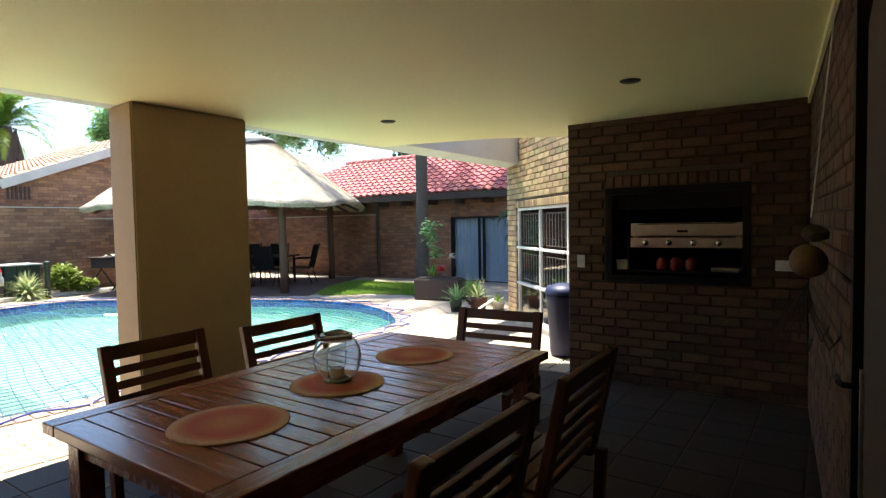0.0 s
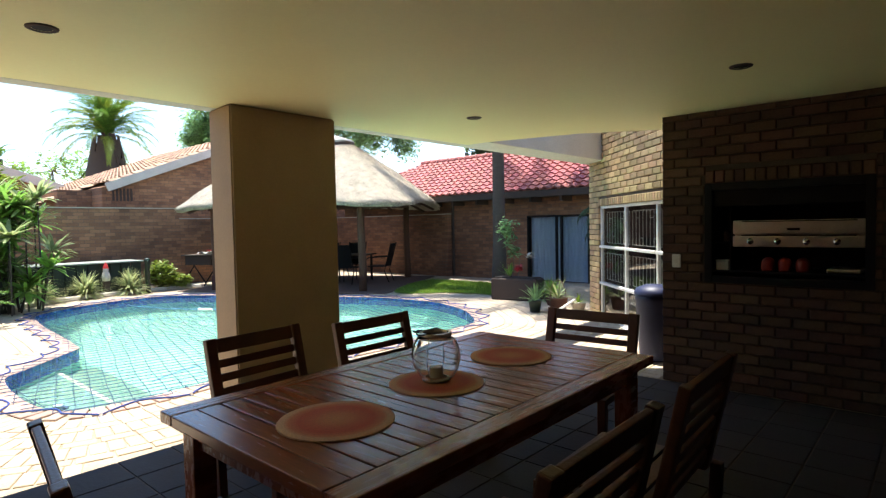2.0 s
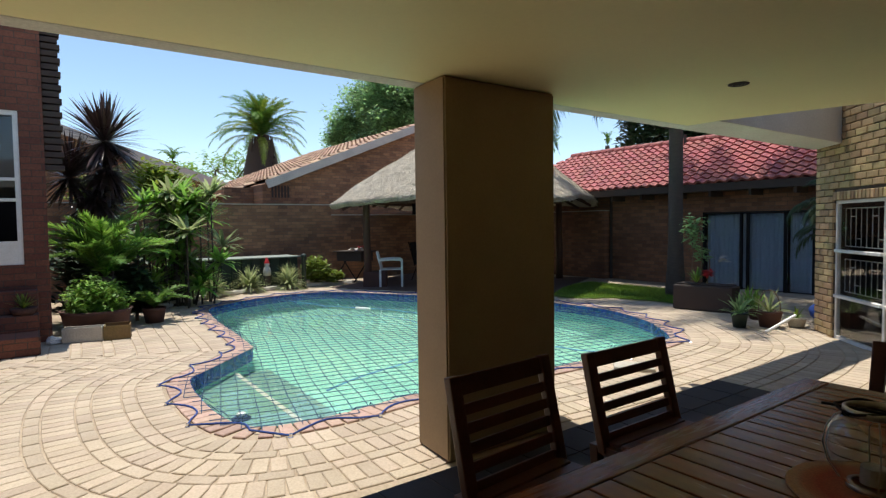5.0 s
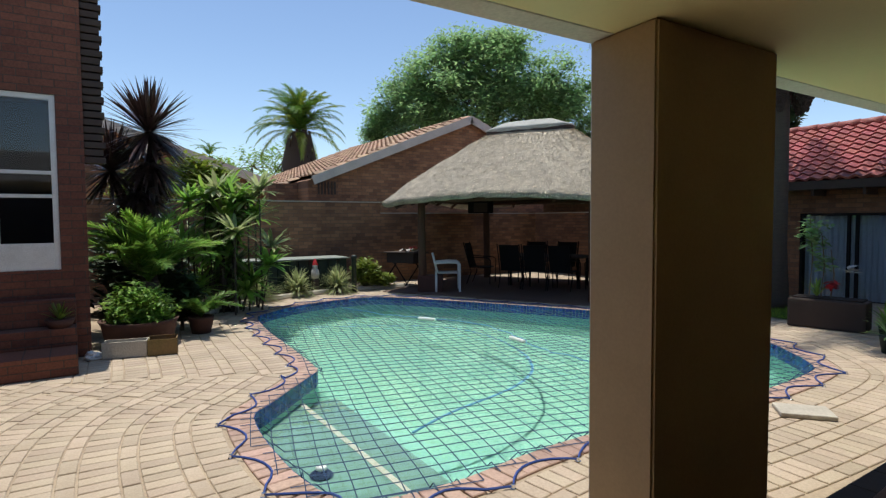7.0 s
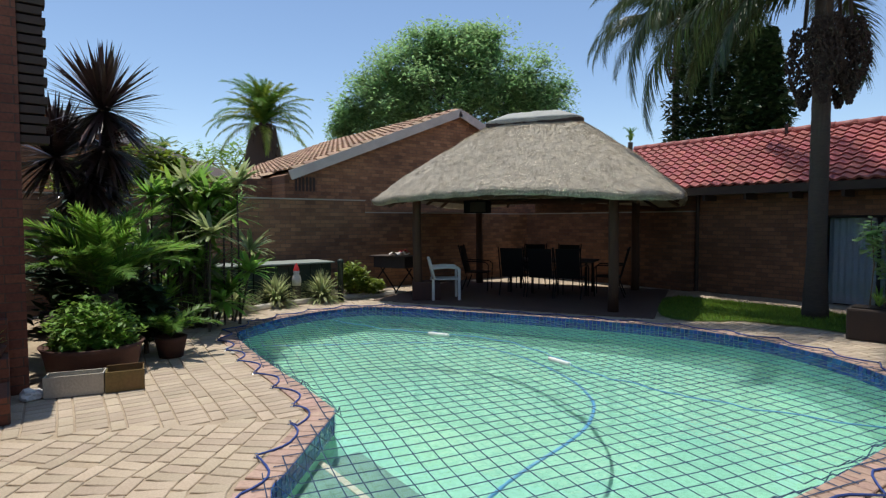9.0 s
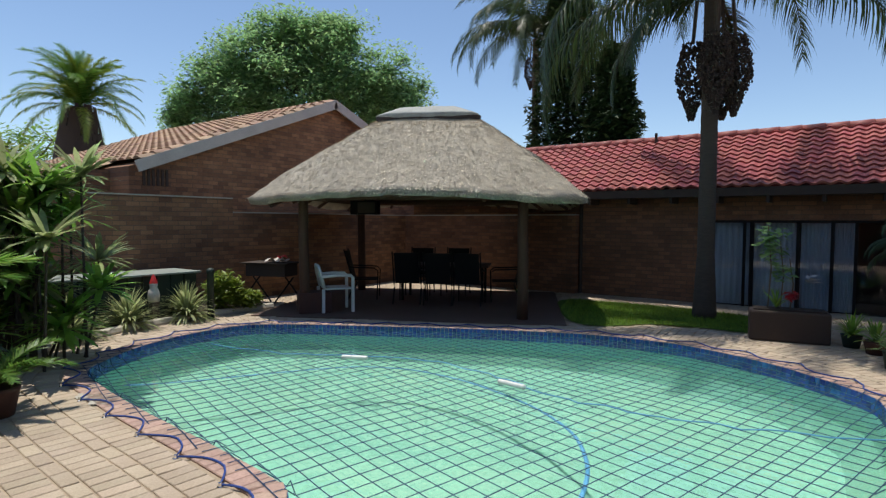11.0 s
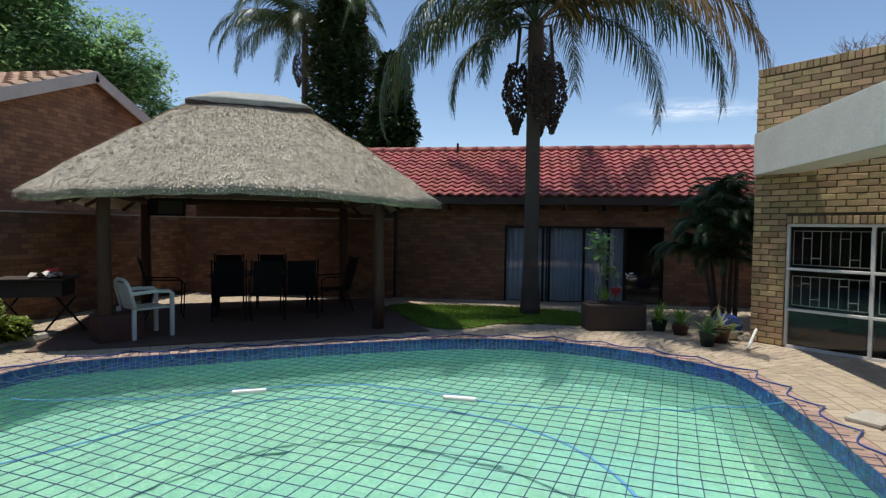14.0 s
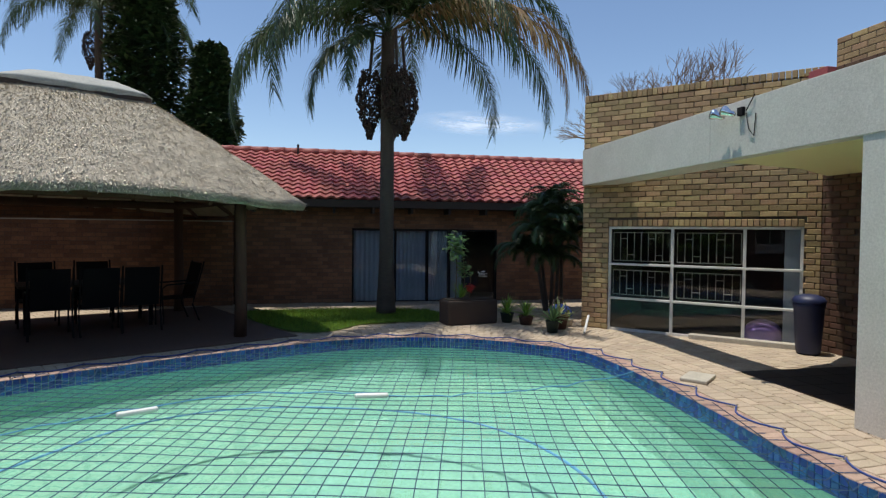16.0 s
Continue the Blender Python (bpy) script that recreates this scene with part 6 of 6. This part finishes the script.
for me, turn, tilt, sc in ring([C1, C2], 22, [5, 16, 28], 0.84, 31) + ring([C1], 10, [30, 38], 0.84, 32):
    ob = new("frond", me)
    ob.parent = cyc
    ob.matrix_world = Matrix.Translation((-11.2, 0.08, 0.75)) @ Matrix.Rotation(radians(turn), 4, "Z") @ Matrix.Rotation(radians(-tilt), 4, "Y") @ Matrix.Scale(sc, 4)
rh = thing("lady_palm", "tall clump of bright fan-leaved palms against the wall", "plant")
r = random.Random(9)
hs = []
for k in range(46):
    x, y = -12.75 + r.gauss(0, 0.25), 1.42 + max(-0.7, min(0.6, r.gauss(0, 0.42)))
    z = r.uniform(0.35, 2.15)
    hs.append((x + r.gauss(0, 0.1), y + r.gauss(0, 0.1), z))
    bm = bmesh.new()
    tube(bm, [(x, y, 0), hs[-1]], [0.018, 0.012], 5)
    part("cane", bm, BARK, rh)
for i, h in enumerate(hs):
    strap_leaves(h, 46, 0.52, 0.046, LEAF if i % 3 else LEAF_STRAP, "leaf_fan", rh, (-15, 60), 0.75, 60 + i, segs=4)
sh = thing("shade_shrub", "dark leafy shrubs behind the cordyline", "shrub")
r = random.Random(14)
pts = blob_points((-13.7, 0.2, 0.8), (1.0, 0.9, 1.15), 3200, r, 0.3) + blob_points((-11.2, 0.5, 0.5), (0.25, 0.28, 0.4), 800, r, 0.3)
leaf_cloud(pts, 0.13, LEAF_DARK, "foliage", sh, 5)
bm = bmesh.new()
tube(bm, [(-13.7, 0.2, 0.0), (-13.7, 0.2, 1.0)], [0.05, 0.02], 6)
part("stem", bm, TWIG, sh)
bm = bmesh.new()
tube(bm, [(-11.2, 0.5, 0.0), (-11.2, 0.5, 0.7)], [0.03, 0.01], 6)
part("stem", bm, TWIG, sh)
cr = thing("wall_creeper", "yellow green shrub growing over the boundary wall", "shrub")
r = random.Random(15)
leaf_cloud(blob_points((-15.9, 1.6, 2.5), (0.5, 0.9, 0.65), 1700, r, 0.3) + blob_points((-15.9, 0.3, 2.3), (0.5, 0.6, 0.4), 600, r, 0.3), 0.13, LEAF_LIME, "foliage", cr, 6)
bm = bmesh.new()
tube(bm, [(-15.9, 1.4, 0.0), (-15.9, 1.5, 2.4)], [0.06, 0.03], 6)
part("stems", bm, TWIG, cr)
bp = thing("low_fern", "bright low ferny palm beside the cycad", "plant")
for me, turn, tilt, sc in ring([C2, C2], 11, [0, 15], 0.46, 41):
    ob = new("frond", me)
    ob.parent = bp
    ob.matrix_world = Matrix.Translation((-10.85, 0.7, 0.24)) @ Matrix.Rotation(radians(turn), 4, "Z") @ Matrix.Rotation(radians(-tilt), 4, "Y") @ Matrix.Scale(sc, 4)
part("pot", lathe([(0.0, 0.0), (0.13, 0.0), (0.17, 0.2), (0.18, 0.24), (0.15, 0.24), (0.14, 0.2), (0.0, 0.2)], 20, (-10.85, 0.7, 0.0)), TERRACOTTA, bp, "terracotta pot", True)

# tubs and troughs on the paving
tubp = thing("planted_tub", "dark terracotta tub of small leaved green plants", "planter")
part("tub", lathe([(0.0, 0.0), (0.38, 0.0), (0.44, 0.3), (0.47, 0.35), (0.44, 0.35), (0.4, 0.29), (0.0, 0.29)], 30, (-10.4, -0.12, 0.0)), TERRACOTTA, tubp, "dark terracotta tub", True)
r = random.Random(16)
leaf_cloud([p for p in blob_points((-10.4, -0.12, 0.42), (0.44, 0.44, 0.42), 4200, r, 0.35) if p.z > 0.33], 0.055, LEAF, "foliage", tubp, 7)
tr1 = thing("window_box", "empty white plastic planting trough on the paving", "trough")
part("trough_body", boxes(((-0.3, -0.1, 0.0), (0.3, 0.1, 0.012)), ((-0.3, -0.1, 0.012), (0.3, -0.085, 0.19)), ((-0.3, 0.085, 0.012), (0.3, 0.1, 0.19)), ((-0.3, -0.085, 0.012), (-0.285, 0.085, 0.19)), ((0.285, -0.085, 0.012), (0.3, 0.085, 0.19))), CONCRETE, tr1)
tr1.matrix_world = pose(-9.82, -0.32, 0.002, 0, 0, 76) @ Matrix.Diagonal((0.78, 1, 1, 1))
tr2 = thing("cardboard_box", "sagging open brown box beside the trough", "box")
part("box_body", boxes(((-0.16, -0.13, 0.0), (0.16, 0.13, 0.012)), ((-0.16, -0.13, 0.012), (0.16, -0.118, 0.19)), ((-0.16, 0.118, 0.012), (0.16, 0.13, 0.2)), ((-0.16, -0.118, 0.012), (-0.148, 0.118, 0.18)), ((0.148, -0.118, 0.012), (0.16, 0.118, 0.19))), PALMDRY, tr2)
tr2.matrix_world = pose(-9.75, 0.07, 0.002, 0, 0, 80)
rag = thing("plastic_bag", "crumpled pale plastic bag beside the planting trough", "bag")
bm = bmesh.new()
bmesh.ops.create_icosphere(bm, subdivisions=3, radius=0.08)
for v in bm.verts:
    v.co *= 1 + 0.45 * noise.noise(v.co * 18) + 0.2 * noise.noise(v.co * 45)
    v.co.z = max(v.co.z * 0.7, -0.04)
    v.co += Vector((-9.86, -0.66, 0.042))
part("bag_skin", bm, WHITE, rag)
cleaner = thing("pool_cleaner", "small dark pool cleaner head resting on the bay step", "pool cleaner")
part("cleaner_body", lathe([(0.0, 0.0), (0.08, 0.0), (0.085, 0.03), (0.06, 0.08), (0.03, 0.12), (0.0, 0.12)], 18, (-5.95, 0.62, -0.318)), BINMAT, cleaner, "", True)
part("cleaner_collar", lathe([(0.03, 0.11), (0.04, 0.12), (0.04, 0.16), (0.028, 0.17), (0.0, 0.17)], 14, (-5.95, 0.62, -0.318)), WHITE, cleaner, "white swivel collar", True)
sp1 = thing("potted_succulent", "low potted succulent on the brick step", "plant")
part("pot", lathe([(0.0, 0.0), (0.11, 0.0), (0.15, 0.09), (0.13, 0.09), (0.0, 0.08)], 18, (-9.82, -0.96, 0.42)), TERRACOTTA, sp1, "shallow terracotta bowl", True)
strap_leaves((-9.82, -0.96, 0.5), 40, 0.2, 0.014, LEAF_LIME, "leaves", sp1, (20, 85), 0.3, 71)

# lawn strip, planter and pots by the window wall
lawn_plan = [(-6.2, 8.5), (-6.0, 9.1), (-6.4, 10.0), (-7.5, 10.35), (-10.0, 10.25), (-9.6, 8.9), (-8.9, 7.8), (-8.35, 7.7), (-7.8, 8.35), (-7.1, 8.5)]
bm = bmesh.new()
vs = [bm.verts.new((x, y, 0.012)) for x, y in smooth_loop(lawn_plan, 4)]
f = bm.faces.new(vs)
bmesh.ops.triangulate(bm, faces=[f])
lawn = structure("lawn", bm, GRASS, "bright green lawn strip beside the palm", "lawn")
r = random.Random(21)
vs, fs = [], []
while len(fs) < 16000:
    x, y = r.uniform(-10.4, -5.8), r.uniform(7.6, 10.4)
    if not inside(x, y, lawn_plan):
        continue
    a, h = r.random() * math.tau, r.uniform(0.025, 0.07)
    s, t = Vector((math.cos(a), math.sin(a), 0)) * 0.006, Vector((r.uniform(-0.03, 0.03), r.uniform(-0.03, 0.03), h))
    k, p = len(vs), Vector((x, y, 0.01))
    vs += [p - s, p + s, p + t]
    fs.append((k, k + 1, k + 2))
tagged(raw("lawn_grass", vs, fs, GRASS), "short bright green grass blades", "grass", kind="stuff")
pl2 = thing("half_barrel_planter", "terracotta trough with red flowers by the palm, darkened for its shade", "planter")
# Very dark colour here replaces the palm crown's shadow on the trough.
part("trough", boxes(((-0.48, -0.2, 0.0), (0.48, 0.2, 0.42)), bevel=0.03), DARKWOOD, pl2)
part("soil", boxes(((-0.43, -0.16, 0.421), (0.43, 0.16, 0.44))), SOIL, pl2)
strap_leaves((-0.15, 0, 0.44), 40, 0.3, 0.012, LEAF, "leaves", pl2, (30, 85), 0.8, 81).parent = pl2
bm = bmesh.new()
for k, (x, h) in enumerate(((-0.25, 1.15), (-0.1, 0.95), (0.02, 0.7))):
    tube(bm, [(x, 0, 0.43), (x + 0.03, 0.02, 0.43 + h * 0.5), (x - 0.02, 0.04, 0.43 + h)], [0.012, 0.01, 0.006], 6)
part("stems", bm, TWIG, pl2)
r = random.Random(22)
leaf_cloud(blob_points((-0.22, 0.03, 1.35), (0.22, 0.2, 0.3), 160, r, 0.2) + blob_points((-0.08, 0.03, 0.95), (0.14, 0.14, 0.2), 60, r, 0.2), 0.09, LEAF_GREY, "foliage", pl2, 8)
leaf_cloud(blob_points((0.03, 0.0, 0.62), (0.09, 0.08, 0.07), 60, r, 0.1), 0.07, PETAL_RED, "red_flowers", pl2, 9)
leaf_cloud(blob_points((0.28, 0.0, 0.86), (0.09, 0.06, 0.05), 24, r, 0.1), 0.07, PETAL_WHITE, "white_flowers", pl2, 10)
pl2.matrix_world = pose(-5.92, 8.3, 0.0, 0, 0, 10)
for i, (x, y, rad, h, n, l, mt_, pm) in enumerate(((-5.2, 8.3, 0.12, 0.17, 60, 0.32, LEAF, GREENPAINT), (-4.95, 8.0, 0.13, 0.16, 40, 0.3, LEAF, TERRACOTTA), (-4.8, 7.17, 0.11, 0.2, 46, 0.32, LEAF_GREY, GREENPAINT), (-4.55, 7.5, 0.16, 0.22, 30, 0.36, LEAF_STRAP, TERRACOTTA), (-4.3, 7.75, 0.12, 0.13, 14, 0.18, LEAF_LIME, CONCRETE))):
    pp = thing("potted_plant", ("green plant in a small plastic pot", "leafy plant in a terracotta pot", "grey green plant in a dark green pot", "striped lily in a wicker basket pot", "seedling in a pale shallow pot")[i] + " on the paving", "plant", "pots by the window wall")
    part("pot", lathe([(0.0, 0.0), (rad * 0.75, 0.0), (rad, h * 0.9), (rad * 1.06, h), (rad * 0.9, h), (0.0, h * 0.9)], 20, (x, y, 0.0)), pm, pp, "", True)
    strap_leaves((x, y, h * 0.9), n, l, 0.02, mt_, "leaves", pp, (15, 85), 0.9, 90 + i)
    if i == 3:
        bm = bmesh.new()
        tube(bm, [(x + 0.15 * math.cos(k * math.pi / 14), y, h + 0.3 * math.sin(k * math.pi / 14)) for k in range(15)], 0.008, 6)
        part("basket_handle", bm, TWIG, pp)
blue = thing("blue_tarp_bundle", "blue plastic bundle beside the window wall", "bundle")
bm = bmesh.new()
bmesh.ops.create_icosphere(bm, subdivisions=3, radius=0.22)
for v in bm.verts:
    v.co *= 1 + 0.22 * noise.noise(v.co * 5) + 0.05 * noise.noise(v.co * 17)
    v.co.z = max(v.co.z * 0.7, -0.15)
    v.co += Vector((-4.15, 8.35, 0.15))
part("bundle_skin", bm, ROPE, blue, "", True)
pal = thing("garden_palm_bush", "dark leafy palm bush between the wing and the window wall", "shrub")
B1 = frond_mesh("bush", 1.6, (62, -70), 0.34, 0.45, LEAF_DARK, 51, 50)
B2 = frond_mesh("bush", 1.5, (45, -75), 0.34, 0.45, PALMLEAF, 52, 50)
bm = bmesh.new()
for k in range(5):
    tube(bm, [(-3.95 + 0.08 * k, 9.6 + 0.1 * math.sin(k), 0), (-4.2 + 0.16 * k, 9.5 + 0.2 * math.sin(k * 2), 1.2 + 0.15 * k)], [0.04, 0.03], 6)
part("stem_clump", bm, BARK, pal)
for k, (x, y, z) in enumerate(((-4.25, 9.2, 1.6), (-4.0, 9.5, 2.1), (-3.8, 9.1, 1.8), (-4.4, 9.6, 1.2), (-3.9, 9.4, 1.1), (-3.7, 9.8, 2.1), (-3.6, 9.3, 1.4))):
    for me, turn, tilt, sc in ring([B1, B2], 18, [-10, 15, 40], 0.55, 60 + k):
        ob = new("frond", me)
        ob.parent = pal
        ob.matrix_world = Matrix.Translation((x, y, z)) @ Matrix.Rotation(radians(turn), 4, "Z") @ Matrix.Rotation(radians(-tilt), 4, "Y") @ Matrix.Scale(sc, 4)
stick = thing("white_pipe", "short white pipe leaning on the paving", "pipe")
bm = bmesh.new()
tube(bm, [(-4.35, 6.95, 0.02), (-4.12, 7.28, 0.24)], 0.02, 8)
part("pipe_body", bm, WHITE, stick)

# cloud low in the sky, far away
cm, ct, cp = nodes_of("thin_cloud")
co = ct.nodes.new("ShaderNodeTexCoord")
ln = ct.nodes.new("ShaderNodeVectorMath")
ln.operation = "LENGTH"
ct.links.new(co.outputs["Object"], ln.inputs[0])
mr = ct.nodes.new("ShaderNodeMapRange")
mr.inputs[1].default_value, mr.inputs[2].default_value, mr.inputs[3].default_value, mr.inputs[4].default_value = 0.2, 1.0, 0.75, 0.0
ct.links.new(ln.outputs["Value"], mr.inputs[0])
ml = ct.nodes.new("ShaderNodeMath")
ml.operation = "MULTIPLY"
ct.links.new(mr.outputs[0], ml.inputs[0])
ct.links.new(ramp(ct, noise_of(ct, 2.2, 6, (1, 1, 1)), [(0.35, (0, 0, 0)), (0.65, (1, 1, 1))]), ml.inputs[1])
ct.links.new(ml.outputs[0], cp.inputs["Alpha"])
cp.inputs["Base Color"].default_value = (0.9, 0.9, 0.9, 1)
cp.inputs["Emission Color"].default_value = (0.85, 0.9, 1.0, 1)
cp.inputs["Emission Strength"].default_value = 0.8
cl_ob = raw("backdrop_cloud", [(-1, 0, -1), (1, 0, -1), (1, 0, 1), (-1, 0, 1)], [(0, 1, 2, 3)], cm)
cl_ob.visible_shadow = False
tagged(cl_ob, "thin white cloud low in the blue sky", "cloud", kind="structure")
cl_ob.matrix_world = pose(75, 300, 62) @ Matrix.Diagonal((42, 1, 7, 1))

bm = bmesh.new()
rr_ = random.Random(31)
for cx, cy, cr_ in ((-10.6, 1.42, 0.2), (-10.85, 1.36, 0.1), (-12.1, 1.75, 0.12)):
    ring_ = [bm.verts.new((cx + cr_ * rr_.uniform(0.5, 1.1) * math.cos(k * math.tau / 14) * 1.4, cy + cr_ * rr_.uniform(0.5, 1.1) * math.sin(k * math.tau / 14) * 0.7, 0.006)) for k in range(14)]
    bm.faces.new(ring_)
structure("lime_stain", bm, CONCRETE, "pale dried lime splashes on the paving", "stain")

# ---- coping bricks and paving, piece by piece ----
bm = boxes(((-0.052, 0.0, -0.05), (0.052, 0.215, 0.006)))
bmesh.ops.bevel(bm, geom=[e for e in bm.edges if all(v.co.z > 0 for v in e.verts)], offset=0.006, segments=1, affect="EDGES")
cop_me = mesh_of(bm, COPING)
coping = thing("pool_coping", "pinkish brick coping round the pool edge", "coping", kind="structure")
for p, t in even_loop(EDGE, 0.112):
    ob = new("coping_brick", cop_me)
    ob.parent = coping
    ob.matrix_world = pose(p.x, p.y, 0.0, 0, 0, math.degrees(math.atan2(t.y, t.x)) + 180 + 1.5 * noise.noise((p.x * 5, p.y * 5, 0)))
paving = thing("paving", "sunlit clay brick paving laid in curving bands", "paving", kind="structure")
bm = boxes(((-0.051, -0.107, -0.04), (0.051, 0.107, 0.0)))
bmesh.ops.bevel(bm, geom=[e for e in bm.edges if all(v.co.z > -0.01 for v in e.verts)], offset=0.005, segments=1, affect="EDGES")
pav_me = mesh_of(bm, PAVER)
KEEP_OUT = [offset_loop(EDGE, 0.235), lawn_plan, [tuple((LM @ Vector((*c, 0)))[:2]) for c in ((-2.75, -2.15), (2.65, -2.15), (2.65, 2.2), (-2.75, 2.2))]]
PAVE_EDGE = [tuple(p) for p, _ in even_loop(EDGE, 0.04)]
EDGE_XY = np.array(PAVE_EDGE)


def open_paving(x, y):
    """Is this spot of the yard paved?"""
    if not (-15.3 < x < 2.4 and -3.25 < y < 11.5):
        return False
    if x < -14.05 and y < 5.7 or x < -12.7 and y < 1.3 or x < -10.45 and y < -0.45:
        return False
    if x - y > -11.2 and x > -4.05 and y > 7.68 - (x + 4.05):
        return False
    if y > 4.4 and x > -1.6 or x > -3.68 and y < 4.4:
        return False
    return not any(inside(x, y, k) for k in KEEP_OUT)


# rings that follow the pool: a band of bricks laid crosswise, then one row laid lengthwise
vs, fs, count = [], [], 0
d, across = 0.245, True
while d < 9.5:
    deep = 0.222 if across else 0.111
    mid = d + deep / 2
    loop = offset_loop(PAVE_EDGE, mid)
    prev = None
    for p, _ in even_loop(loop, 0.113 if across else 0.23):
        gap = EDGE_XY - np.array(p)
        dist = np.sqrt((gap ** 2).sum(axis=1))
        q = int(dist.argmin())
        if dist[q] < mid * 0.97 - 0.02:
            continue
        out = (np.array(p) - EDGE_XY[q]) / dist[q]
        x, y = (EDGE_XY[q] + out * mid).tolist()
        if prev and math.hypot(x - prev[0], y - prev[1]) < (0.08 if across else 0.16):
            continue
        prev = (x, y)
        if not open_paving(x, y):
            continue
        a = math.atan2(out[1], out[0]) - math.pi / 2 + (0.0 if across else math.pi / 2) + 0.02 * noise.noise((x * 4, y * 4, 1))
        z = 0.003 * noise.noise((x * 6, y * 6, 2)) - 0.002
        if count < 300 and -9.3 < x < -5.6 and -1.3 < y < 1.4:
            ob = new("paver", pav_me)
            ob.parent = paving
            ob.matrix_world = pose(x, y, z, 0, 0, math.degrees(a))
            count += 1
            continue
        c, s, k = math.cos(a), math.sin(a), len(vs)
        for hx, hy, hz in ((0.046, 0.102, 0.0), (0.051, 0.107, -0.005), (0.051, 0.107, -0.03)):
            vs += [(x + sx * hx * c - sy * hy * s, y + sx * hx * s + sy * hy * c, z + hz) for sx, sy in ((-1, -1), (1, -1), (1, 1), (-1, 1))]
        fs.append((k, k + 1, k + 2, k + 3))
        for q in (0, 4):
            for w in range(4):
                fs.append((k + q + w, k + q + 4 + w, k + q + 4 + (w + 1) % 4, k + q + (w + 1) % 4))
    d += deep + 0.005
    across = not across
ob = raw("pavers", vs, fs, PAVER_JOINED, paving)
ob["kind"] = "stuff"
